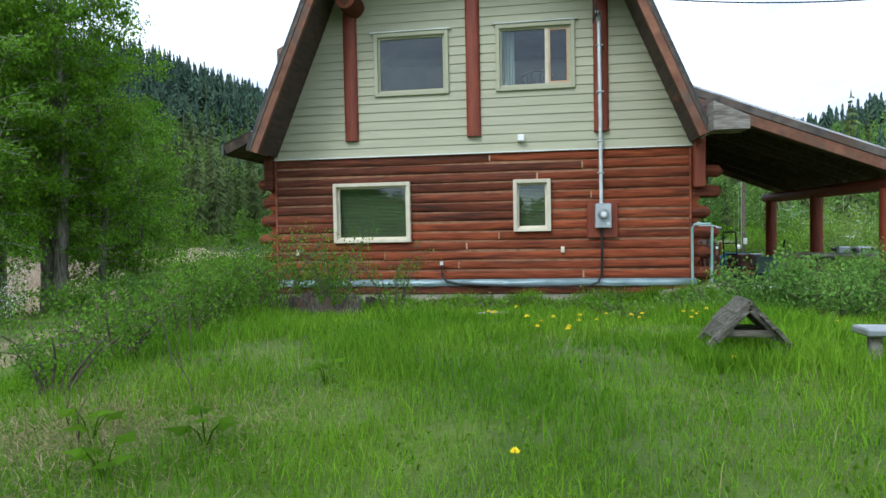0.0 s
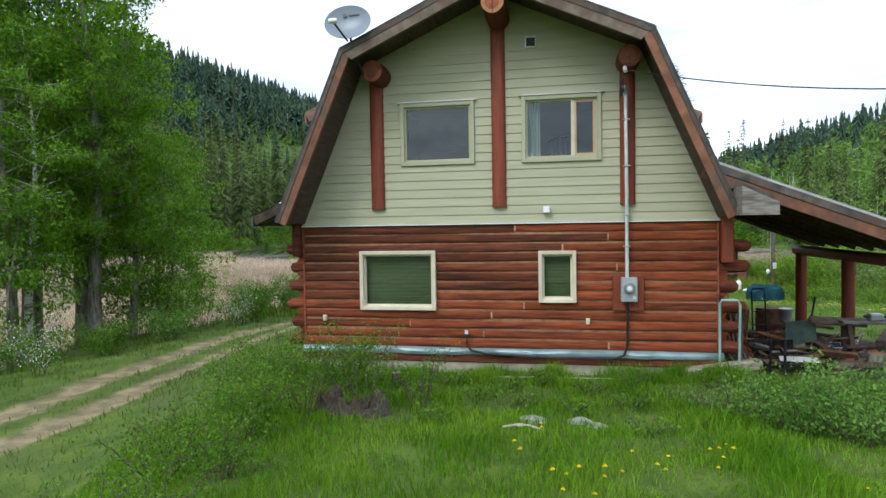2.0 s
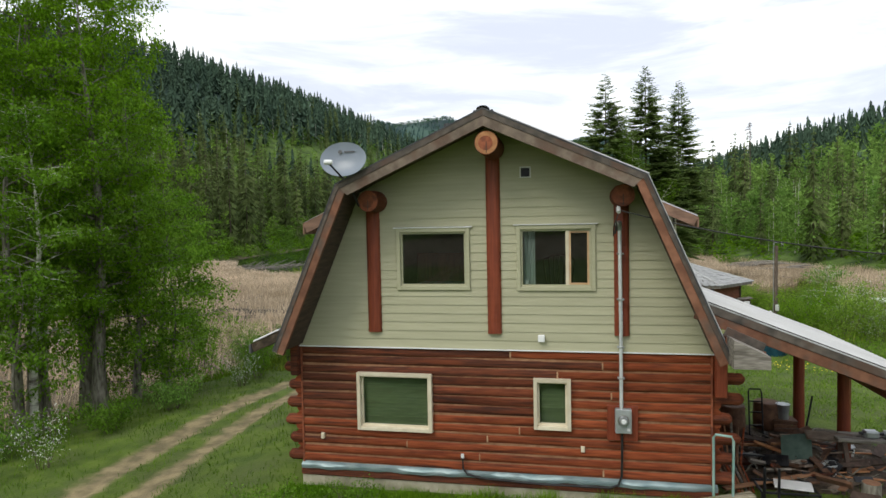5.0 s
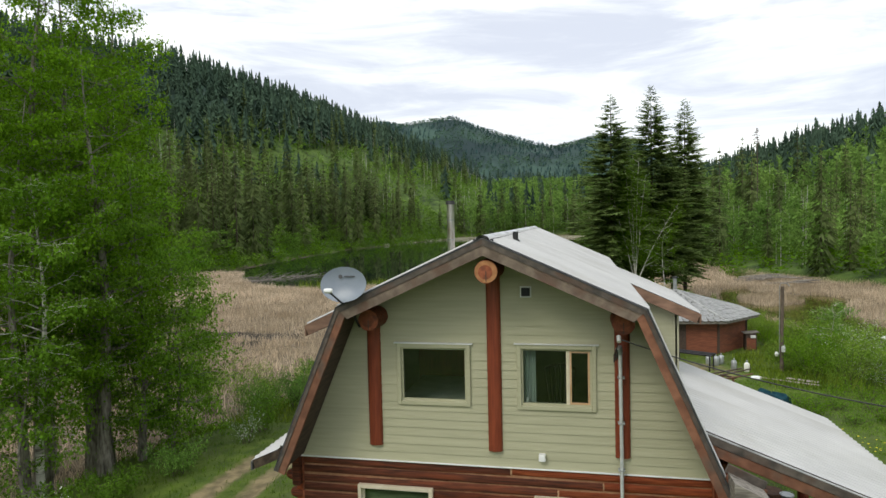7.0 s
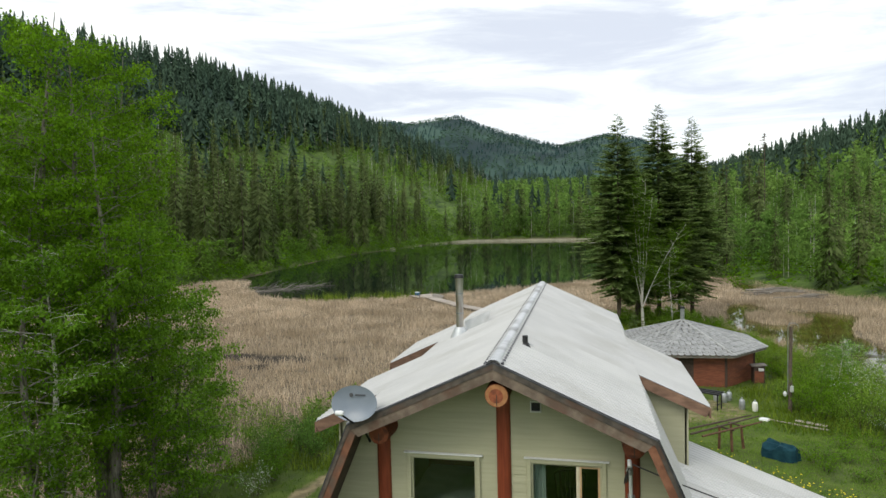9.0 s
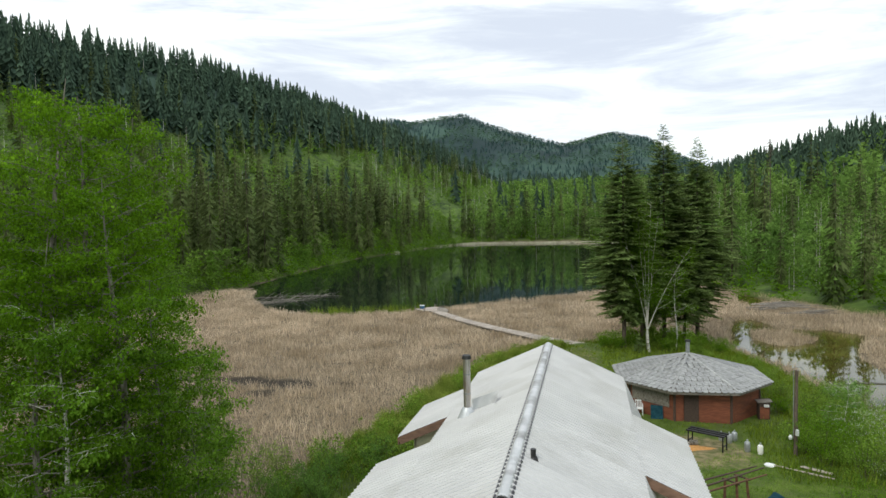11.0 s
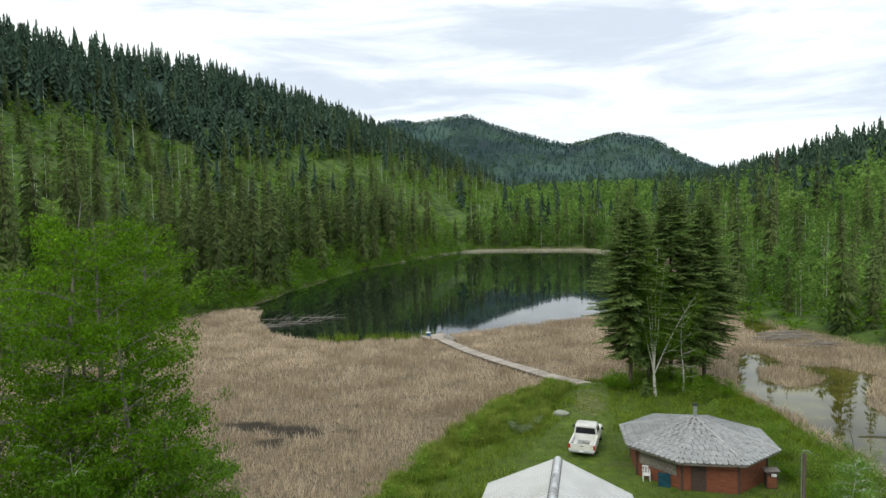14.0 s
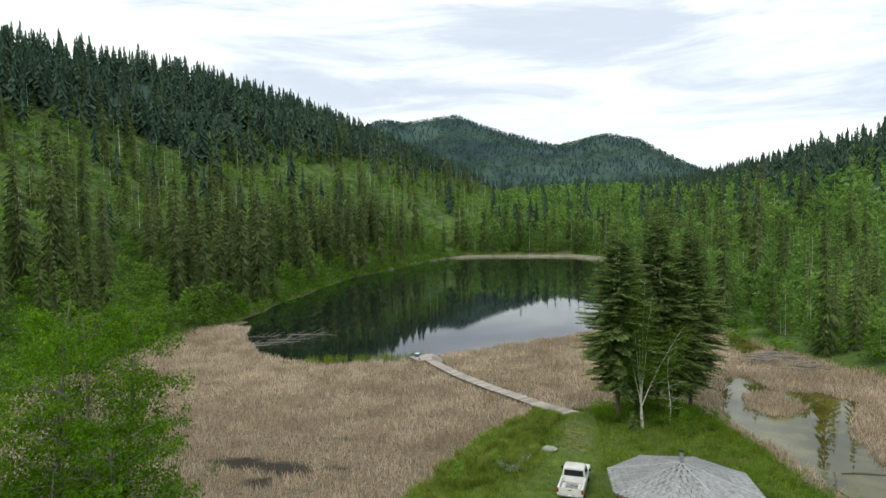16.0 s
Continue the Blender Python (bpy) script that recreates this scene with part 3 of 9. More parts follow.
def ground_material():
    m = mat("meadow_ground", (0.052, 0.090, 0.008), (0.104, 0.152, 0.018), 1.6, rough=0.95, bump=0.8, fine=14, patch=0.35, rand=0.0, stain=(0.078, 0.105, 0.025), depth=0.06)
    n, l = m.node_tree.nodes, m.node_tree.links
    zone = n.new("ShaderNodeAttribute")
    zone.attribute_name = "zone"
    sep = n.new("ShaderNodeSeparateColor")
    l.new(zone.outputs["Color"], sep.inputs[0])
    bsdf = n["Principled BSDF"]
    base = bsdf.inputs["Base Color"].links[0].from_socket
    grit = n.new("ShaderNodeTexNoise")
    grit.inputs["Scale"].default_value, grit.inputs["Detail"].default_value = 2.3, 9
    tc = n.new("ShaderNodeTexCoord")
    l.new(tc.outputs["Object"], grit.inputs["Vector"])
    heath = n.new("ShaderNodeTexNoise")
    heath.inputs["Scale"].default_value, heath.inputs["Detail"].default_value, heath.inputs["Roughness"].default_value = 0.22, 9, 0.72
    l.new(tc.outputs["Object"], heath.inputs["Vector"])
    for channel, dark, pale in (("Red", (0.155, 0.125, 0.066), (0.295, 0.235, 0.128)), ("Green", (0.10, 0.08, 0.05), (0.22, 0.17, 0.11)), ("Blue", (0.022, 0.045, 0.010), (0.115, 0.185, 0.034))):
        rp, edge, mx = n.new("ShaderNodeValToRGB"), n.new("ShaderNodeMath"), n.new("ShaderNodeMix")
        rp.color_ramp.elements[0].position, rp.color_ramp.elements[1].position = 0.38, 0.62
        rp.color_ramp.elements[0].color, rp.color_ramp.elements[1].color = (*dark, 1), (*pale, 1)
        l.new((heath if channel == "Blue" else grit).outputs[0], rp.inputs[0])
        # ragged edge
        edge.operation, edge.use_clamp = "MULTIPLY_ADD", True
        edge.inputs[1].default_value = 2.2
        sub = n.new("ShaderNodeMath")
        sub.operation = "MULTIPLY_ADD"
        sub.inputs[1].default_value, sub.inputs[2].default_value = 1.6, -1.4
        l.new(grit.outputs[0], sub.inputs[0])
        l.new(sep.outputs[channel], edge.inputs[0])
        l.new(sub.outputs[0], edge.inputs[2])
        mx.data_type = "RGBA"
        l.new(edge.outputs[0], mx.inputs[0])
        l.new(base, mx.inputs[6])
        l.new(rp.outputs[0], mx.inputs[7])
        base = mx.outputs[2]
    # Blue-green of distant haze put into the colour of far and high ground.
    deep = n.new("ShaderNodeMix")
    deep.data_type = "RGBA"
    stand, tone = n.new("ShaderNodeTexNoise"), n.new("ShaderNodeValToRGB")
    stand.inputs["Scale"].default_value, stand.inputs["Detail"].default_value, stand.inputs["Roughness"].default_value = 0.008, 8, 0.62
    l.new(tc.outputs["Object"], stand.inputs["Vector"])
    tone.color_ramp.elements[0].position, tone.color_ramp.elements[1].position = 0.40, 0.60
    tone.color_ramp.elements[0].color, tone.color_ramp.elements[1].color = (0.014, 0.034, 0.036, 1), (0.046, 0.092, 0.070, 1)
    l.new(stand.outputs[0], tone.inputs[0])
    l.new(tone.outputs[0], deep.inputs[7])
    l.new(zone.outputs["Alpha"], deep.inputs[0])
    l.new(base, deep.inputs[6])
    # Near-black brown in the reed gaps: shade between reeds put into the ground colour.
    bare, wet = n.new("ShaderNodeAttribute"), n.new("ShaderNodeMix")
    bare.attribute_name, wet.data_type = "reed_gap", "RGBA"
    wet.inputs[7].default_value = (0.030, 0.022, 0.013, 1)
    l.new(bare.outputs["Fac"], wet.inputs[0])
    l.new(deep.outputs[2], wet.inputs[6])
    l.new(wet.outputs[2], bsdf.inputs["Base Color"])
    return m


def track_at(y):
    """The middle of the wheel track."""
    return np.interp(y, [-60, 0, 9, 11, 13, 15, 18, 20, 22, 27, 34],
                     [-14, -10.4, -9.55, -9.65, -9.85, -9.9, -10.05, -9.75, -9.5, -8.5, -6.5])


def build_ground():
    xs = axis_steps(-2600, 2600, -18, 20, 0.42, 1.065)
    ys = axis_steps(-700, 3200, -2, 46, 0.44, 1.055)
    gx, gy = np.meshgrid(xs, ys)
    gz = land(gx, gy)
    rut = np.abs(np.abs(gx - track_at(gy)) - 0.72)
    gz = gz - 0.05 * smooth(0.5, 0.1, rut) * smooth(34, 22, gy)
    nx, ny = len(xs), len(ys)
    i = np.arange(ny - 1)[:, None] * nx + np.arange(nx - 1)[None]
    quads = np.stack([i, i + 1, i + nx + 1, i + nx], -1).reshape(-1, 4)
    me = bpy.data.meshes.new("ground")
    me.vertices.add(nx * ny)
    me.vertices.foreach_set("co", np.stack([gx, gy, gz], -1).astype(np.float32).ravel())
    me.loops.add(quads.size)
    me.loops.foreach_set("vertex_index", quads.astype(np.int32).ravel())
    me.polygons.add(len(quads))
    me.polygons.foreach_set("loop_start", np.arange(0, quads.size, 4, dtype=np.int32))
    me.polygons.foreach_set("use_smooth", np.ones(len(quads), bool))
    me.update(calc_edges=True)
    home, woods = sdf(HOME, gx, gy), valley(gx, gy)
    red = smooth(0.62, 0.12, rut) * smooth(33, 21, gy) * 0.95
    red = np.maximum(red, 0.40 * smooth(2.2, 0.8, np.hypot((gx + 0.4) / 1.3, (gy - 60) / 4)))          # worn path to the dock
    red = np.maximum(red, 0.6 * smooth(1.3, 0.7, np.hypot((gx - 5.6) / 3.2, (gy - 35.0) / 3.0)))       # bare yard
    red = np.maximum(red, 0.8 * smooth(1.2, 0.6, np.hypot((gx - 4.6) / 1.7, (gy - 14.9) / 2.0)))        # under the lean-to
    red = np.maximum(red, 0.35 * smooth(0.9, 0.4, np.hypot((gx + 1.9) / 0.7, (gy - 2.2) / 1.0)))
    green = smooth(-0.6, 1.0, home) * smooth(1.0, -1.0, woods)
    blue = smooth(-1, 5, woods)
    me.attributes.new("reed_gap", "FLOAT", "POINT").data.foreach_set("value", reed_gap(gx, gy).astype(np.float32).ravel())
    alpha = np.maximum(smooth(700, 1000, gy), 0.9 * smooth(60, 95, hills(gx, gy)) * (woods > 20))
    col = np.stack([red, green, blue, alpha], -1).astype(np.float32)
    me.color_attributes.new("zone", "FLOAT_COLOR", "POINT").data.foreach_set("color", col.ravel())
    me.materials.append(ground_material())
    return tagged(new("ground", me), "green meadow ground with a worn wheel track and wooded hills", "ground", kind="structure")


build_ground()


def build_water(name, corners, colour, ripple, label):
    m = bpy.data.materials.new(name)
    m.use_nodes = True
    n, l = m.node_tree.nodes, m.node_tree.links
    b = n["Principled BSDF"]
    b.inputs["Roughness"].default_value = 0.03
    b.inputs["IOR"].default_value = 1.33
    b.inputs["Specular IOR Level"].default_value = 0.5
    tc, mp, ns, bp, silt, rp = (n.new("ShaderNode" + k) for k in ("TexCoord", "Mapping", "TexNoise", "Bump", "TexNoise", "ValToRGB"))
    mp.inputs["Scale"].default_value = (0.7, 0.25, 1)
    ns.inputs["Scale"].default_value, ns.inputs["Detail"].default_value = 1.2, 3
    bp.inputs["Strength"].default_value, bp.inputs["Distance"].default_value = ripple, 0.02
    silt.inputs["Scale"].default_value, silt.inputs["Detail"].default_value = 0.35, 6
    rp.color_ramp.elements[0].position, rp.color_ramp.elements[1].position = 0.42, 0.66
    rp.color_ramp.elements[0].color = (*colour, 1)
    rp.color_ramp.elements[1].color = (*[2.0 * c for c in colour], 1)
    l.new(tc.outputs["Object"], mp.inputs[0])
    l.new(tc.outputs["Object"], silt.inputs["Vector"])
    l.new(silt.outputs[0], rp.inputs[0])
    l.new(rp.outputs[0], b.inputs["Base Color"])
    l.new(mp.outputs[0], ns.inputs["Vector"])
    l.new(ns.outputs[0], bp.inputs["Height"])
    l.new(bp.outputs[0], b.inputs["Normal"])
    part(name, Geo().add([(x, y, WATER) for x, y in corners], [tuple(range(len(corners)))]), m)
    tagged(bpy.data.objects[name], label, "water", kind="structure")


build_water("lake_water", [(-110, -10), (11, -10), (11, 118), (95, 118), (95, 345), (-110, 345)], (0.005, 0.010, 0.007), 0.06, "calm dark lake water mirroring the woods and sky")
build_water("pond_water", [(11, -10), (95, -10), (95, 118), (11, 118)], (0.060, 0.054, 0.012), 0.05, "shallow silty brown pond water mirroring the sky")

# ---- woods, marsh and grass ----
def kite(a, b, side, w):
    """Two triangles from a to b, widest at the middle."""
    a, b, side = np.array(a, float), np.array(b, float), np.array(side, float)
    mid = a * 0.45 + b * 0.55
    return [a, mid + side * w, b, mid - side * w], [(0, 1, 2), (0, 2, 3)]


def stick(n=4, taper=0.25):
    """A trunk one metre tall and one across."""
    a = np.arange(n) * 6.283 / n
    lo = np.stack([0.5 * np.cos(a), 0.5 * np.sin(a), 0 * a], 1)
    hi = lo * [taper, taper, 1] + [0, 0, 1]
    t = []
    for i in range(n):
        j = (i + 1) % n
        t += [(i, j, n + j), (i, n + j, n + i)]
    return np.concatenate([lo, hi]), np.array(t)


def crown(seed, count, size, wide=0.22, low=0.28, lobes=9):
    """A leafy crown one metre tall, of many small clumps round several limbs, with gaps between."""
    r = np.random.default_rng(seed)
    c = np.stack([r.normal(0, wide * 0.5, lobes), r.normal(0, wide * 0.5, lobes), np.linspace(low + 0.08, 0.92, lobes) + r.normal(0, 0.03, lobes)], 1)
    c[:, :2] *= (1.15 - np.abs(c[:, 2:3] - 0.5))
    rad = r.uniform(0.55, 1.0, lobes) * wide * np.interp(c[:, 2], [low, 0.5, 0.95], [0.7, 0.75, 0.40])
    k = r.integers(0, lobes, count)
    d = r.normal(size=(count, 3))
    d /= np.linalg.norm(d, axis=1)[:, None]
    p = c[k] + d * (rad[k] * r.uniform(0.55, 1.05, count))[:, None] * [1, 1, 0.8]
    u, v = r.normal(size=(count, 3)), r.normal(size=(count, 3))
    u /= np.linalg.norm(u, axis=1)[:, None]
    v /= np.linalg.norm(v, axis=1)[:, None]
    s = (size * r.uniform(0.6, 1.4, count))[:, None]
    vs = np.stack([p - u * s, p + u * s * 0.6 + v * s * 0.8, p + u * s * 0.5 - v * s * 0.8], 1).reshape(-1, 3)
    return vs, np.arange(count * 3).reshape(-1, 3)


def sow(n, x0, x1, y0, y1, keep, seed, gap=0.0):
    """Random places where keep(x, y) is above a random number."""
    r = np.random.default_rng(seed)
    x, y = r.uniform(x0, x1, n), r.uniform(y0, y1, n)
    ok = r.random(n) < keep(x, y)
    x, y = x[ok], y[ok]
    if gap:
        order, used = [], set()
        for i in range(len(x)):
            c = (int(x[i] // gap), int(y[i] // gap))
            if c not in used:
                used.add(c)
                order.append(i)
        x, y = x[order], y[order]
    return x, y


def this_side(x, y):
    """Hillsides that face the valley, up to just over their ridges."""
    west = np.interp(y, [-300, 335, 407, 475, 533, 628, 720, 790, 837, 1000], [-420, -371, -324, -297, -276, -261, -242, -220, -170, -100])
    east = np.interp(y, [-300, 432, 465, 535, 617, 787, 1000], [300, 214, 186, 168, 171, 150, 120])
    return (x > west - 22) & (x < east + 22)


def in_view(x, y, spread=0.86):
    """Ground that can come into the picture, with a margin: the woods elsewhere stay thin."""
    a = np.arctan2(x, y) + 0.20
    return (np.abs(a) < spread) & (y > 5)




def spire(seed, tiers, spokes, width):
    """A far spruce one metre tall: steep overlapping skirts of boughs that close to a ragged cone."""
    r = np.random.default_rng(seed)
    vs, fs = [], []
    for i in range(tiers):
        h = 0.06 + 0.92 * i / tiers
        reach = width * (1 - h) ** 0.9 + 0.008
        for j in range(spokes):
            a = 6.283 * (j + r.uniform(-0.3, 0.3)) / spokes + i * 0.9
            q = reach * r.uniform(0.5, 1.3)
            dx, dy = np.cos(a), np.sin(a)
            up = 1.35 / tiers
            p, t = kite((0, 0, min(0.995, h + up)), (dx * q, dy * q, h - 0.25 * up * r.uniform(0.2, 1.6)), (-dy, dx, r.uniform(-0.2, 0.2)), 0.34 * q)
            k = len(vs)
            vs.extend(p)
            fs.extend([(a_ + k, b_ + k, c_ + k) for a_, b_, c_ in t])
    return np.array(vs), np.array(fs)


def fir(seed, tiers, spokes, width, bare=0.05, ragged=0.4):
    """A spruce one metre tall: many drooping boughs in uneven layers, each a spray of two blades."""
    r = np.random.default_rng(seed)
    vs, fs = [], []
    thin = r.uniform(0.25, 0.75, 3)
    for i in range(tiers):
        h = bare + (0.97 - bare) * (i + r.uniform(-0.25, 0.25)) / tiers
        reach = width * (1 - h) ** 0.80 * (0.75 + 0.25 * min(1, (h - bare) * 5)) + 0.010
        for j in range(spokes if h < 0.8 else max(4, spokes - 2)):
            if r.random() < (0.10 + 0.30 * (np.abs(thin - h) < 0.03).any()):
                continue
            a = 6.283 * (j + r.uniform(-0.4, 0.4)) / spokes + i * 1.9
            q = reach * r.uniform(1 - ragged, 1.12)
            dx, dy = np.cos(a), np.sin(a)
            lift = (h - 0.55) * 0.6 * q
            c = np.array((dx * q * 0.02, dy * q * 0.02, h + 0.012))
            tip = np.array((dx * q, dy * q, h - 0.42 * q + lift))
            side = np.array((-dy, dx, r.uniform(-0.5, 0.5)))
            w = min(0.10 * q + 0.003, 0.010)
            out, mid = tip - c, c * 0.5 + tip * 0.5
            for p0, p1, ww in ((c, tip, w), (c + out * 0.30, c + out * 0.80 + side * 0.30 * q, 0.75 * w), (c + out * 0.40, c + out * 0.85 - side * 0.28 * q, 0.75 * w)):
                k = len(vs)
                m = p0 * 0.45 + p1 * 0.55
                up = np.array((0, 0, r.uniform(0.3, 1.0) * ww))
                vs.extend([p0, m + side * ww + up, p1 - np.array((0, 0, 0.10 * q)), m - side * ww - up])
                fs.extend([(k, k + 1, k + 2), (k, k + 2, k + 3)])
    k = len(vs)
    vs.extend([(0.005, 0, 0.93), (-0.005, 0.004, 0.93), (-0.005, -0.004, 0.93), (0, 0, 1.0)])
    fs.extend([(k, k + 1, k + 3), (k + 1, k + 2, k + 3), (k + 2, k, k + 3)])
    return np.array(vs, float), np.array(fs)


SPIRES = [spire(20 + i, 10, 5, 0.17 + 0.025 * (i % 3)) for i in range(6)]
SPRUCES = [fir(40 + i, 22 + 2 * (i % 3), 7, 0.105 + 0.02 * (i % 3)) for i in range(7)]
PUFFS = [crown(60 + i, 64, 0.062, 0.27 + 0.02 * i, 0.10, 12) for i in range(6)]
CROWNS = [crown(80 + i, 330, 0.030, 0.17 + 0.022 * i, 0.12, 18) for i in range(6)]
STICK = [stick()]


def woods():
    r = np.random.default_rng(5)

    def plant(xy, kinds, hi, lo, wide, nm, material, label):
        x, y = xy
        n = len(x)
        h = r.uniform(lo, hi, n) * np.where((x > 20) & (y < 210) & (y > 0) & (hi > 14), 0.70, 1.0)
        sc = np.stack([h * r.uniform(*wide, n), h * r.uniform(*wide, n), h], 1)
        p = np.stack([x, y, land(x, y) - 0.2], 1)
        v, f = scatter(kinds, p, sc, r.uniform(0, 6.28, n), r.integers(0, len(kinds), n))
        bulk(nm, v, f, material, label, "trees")
        return p, h

    def trunks(p, h, wid, nm, material, label, frac=0.8):
        n = len(p)
        sc = np.stack([wid * h, wid * h, h * frac], 1)
        v, f = scatter(STICK, p, sc, r.uniform(0, 6.28, n), np.zeros(n, int))
        bulk(nm, v, f, material, label, "trunks")

    # the hills: dark spruce high up, fresh green broadleaves on the lower slopes
    def high(x, y):
        z = hills(x, y)
        patch = 0.5 + 0.5 * wave_noise(x, y, 110, 11)
        west = x < -60
        dark = np.where(west, smooth(44, 76, z + 16 * wave_noise(x, y, 80, 12)), smooth(24, 42, z + 8 * wave_noise(x, y, 80, 12)) * smooth(0.08, 0.2, x / np.maximum(y, 1)))
        return np.clip(np.where(west, 0.02, 0.05 + 0.20 * patch * patch) + dark, 0, 1)

    def far_ok(x, y):
        return in_view(x, y, 0.80) & (valley(x, y) > 42) & (y < 900) & this_side(x, y)
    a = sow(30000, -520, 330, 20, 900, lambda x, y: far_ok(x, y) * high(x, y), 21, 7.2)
    plant(a, SPIRES, 24, 12, (0.95, 1.35), "spruce_wood", M["needle_far"], "dark spruce wood on the upper hillsides, haze tint painted in")
    b = sow(42000, -520, 330, 20, 900, lambda x, y: far_ok(x, y) * (1 - 0.97 * np.clip(high(x, y), 0, 1)), 22, 4.9)
    left = b[0] < -60
    p, h = plant((b[0][left], b[1][left]), PUFFS, 8.0, 3.0, (0.9, 1.8), "slope_thicket", M["leaf_far"], "fresh green young birches covering the hillside")
    sel = np.arange(len(p)) % 6 == 0
    trunks(p[sel], r.uniform(9, 19, sel.sum()), 0.012, "bare_trunks", M["birch"], "pale bare trunks standing on the hillside")
    p, h = plant((b[0][~left], b[1][~left]), PUFFS, 16, 7, (0.75, 1.25), "broadleaf_wood", M["leaf_east"], "fresh green birch and aspen wood on the slopes")
    sel = np.arange(len(p)) % 4 == 0
    trunks(p[sel], h[sel] * 1.12, 0.013, "pale_trunks", M["birch"], "pale birch trunks in the far wood")
    m = sow(2300, -330, -82, 60, 560, lambda x, y: far_ok(x, y) * (x < -60) * np.clip(0.20 + 0.5 * wave_noise(x, y, 50, 15), 0.03, 0.7) * (hills(x, y) < 82), 30, 8)
    plant(m, SPRUCES, 27, 11, (0.85, 1.25), "slope_spruces", M["needle_shore"], "single dark spruces standing on the hillside")
    # the shore belts, larger in the picture
    def shore(x, y):
        v = valley(x, y)
        return in_view(x, y, 0.84) & (v > 0.3) & (v < 46) & (y < 390)

    def mixed(x, y):
        patch = 0.5 + 0.5 * wave_noise(x, y, 34, 13)
        west = np.where(x < -60, 0.27, np.where(y > 290, 0.12, 0.09))
        return np.clip(west + 0.5 * (patch - 0.5), 0.07, 0.95)
    c = sow(5600, -135, 120, 20, 390, lambda x, y: shore(x, y) * mixed(x, y), 23, 4.4)
    p, h = plant(c, SPRUCES, 32, 16, (0.80, 1.15), "shore_spruces", M["needle_shore"], "tall narrow spruces along the lake shore")
    trunks(p, h, 0.014, "spruce_trunks", M["firbark"], "dark spruce trunks along the shore", 0.9)
    d = sow(6400, -135, 120, 20, 390, lambda x, y: shore(x, y) * (1 - mixed(x, y)), 24, 4.0)
    left = d[0] < -60
    plant((d[0][left], d[1][left]), CROWNS, 9.5, 3.5, (1.0, 1.7), "shore_saplings", M["leaf_far"], "young green birches between the shore spruces")
    p, h = plant((d[0][~left], d[1][~left]), CROWNS, 18, 6, (0.8, 1.25), "shore_broadleaves", M["leaf_east"], "fresh green birches and aspens along the shore")
    trunks(p[::2], h[::2] * 1.05, 0.016, "birch_trunks", M["birch"], "pale birch trunks along the shore", 1.0)
    # undergrowth at the wood's edge
    e = sow(9000, -135, 120, 20, 390, lambda x, y: in_view(x, y, 0.84) & (valley(x, y) > -2.5) & (valley(x, y) < 30), 25, 2.4)
    plant(e, PUFFS, 4.5, 1.4, (1.0, 2.0), "shore_thicket", M["leaf"], "bright green alder thicket at the edge of the wood")
    e = sow(12000, -92, -40, 80, 335, lambda x, y: (valley(x, y) > -1.2) & (valley(x, y) < 3.5), 29, 1.8)
    plant(e, PUFFS, 3.4, 0.8, (0.9, 1.6), "lakeside_thicket", M["leaf_far"], "low green thicket hanging over the lake shore")
    # the far mountains, their haze put into the tree colours
    def mountain(x, y):
        return in_view(x, y, 0.62) & (y > 1050)
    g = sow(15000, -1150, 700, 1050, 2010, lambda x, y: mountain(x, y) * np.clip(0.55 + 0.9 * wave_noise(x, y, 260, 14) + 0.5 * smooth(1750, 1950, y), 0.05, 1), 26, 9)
    plant(g, [spire(31, 3, 4, 0.24)], 13, 7, (1.0, 1.6), "mountain_wood", M["needle_hazed"], "blue-green woods on the distant mountains, haze put into their colour")
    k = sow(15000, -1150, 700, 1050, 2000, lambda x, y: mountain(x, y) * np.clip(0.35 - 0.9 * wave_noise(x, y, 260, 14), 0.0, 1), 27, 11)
    plant(k, [crown(33, 16, 0.16, 0.4, 0.15)], 11, 6, (1.2, 1.8), "mountain_broadleaves", M["leaf_hazed"], "broadleaf stands on the distant mountains, paled by painted haze")
    # woods behind the camera, seen in the panes alone
    q = sow(1100, -260, 260, -330, -235, lambda x, y: np.full(x.shape, 0.9), 28, 8)
    plant(q, PUFFS, 19, 11, (0.9, 1.3), "rear_wood", M["leaf"], "green broadleaf wood on the near side of the valley")


woods()


def blades(x, y, z, h, w, lean, seed, base=0.0):
    """Bent blades, three triangles each."""
    r = np.random.default_rng(seed)
    n = len(x)
    a, b = r.uniform(0, 6.283, n), r.uniform(0, 6.283, n)
    sx, sy = np.cos(a) * w, np.sin(a) * w
    lx, ly = np.cos(b) * h * lean, np.sin(b) * h * lean
    z = z + base
    v = np.stack([np.stack([x - sx, y - sy, z], 1), np.stack([x + sx, y + sy, z], 1),
                  np.stack([x - sx * 0.8 + lx * 0.3, y - sy * 0.8 + ly * 0.3, z + h * 0.55], 1), np.stack([x + sx * 0.8 + lx * 0.3, y + sy * 0.8 + ly * 0.3, z + h * 0.55], 1),
                  np.stack([x + lx, y + ly, z + h * (1 - 0.3 * lean)], 1)], 1).reshape(-1, 3)
    k = np.arange(n)[:, None, None] * 5
    f = (np.array([(0, 1, 3), (0, 3, 2), (2, 3, 4)])[None] + k).reshape(-1, 3)
    return v, f


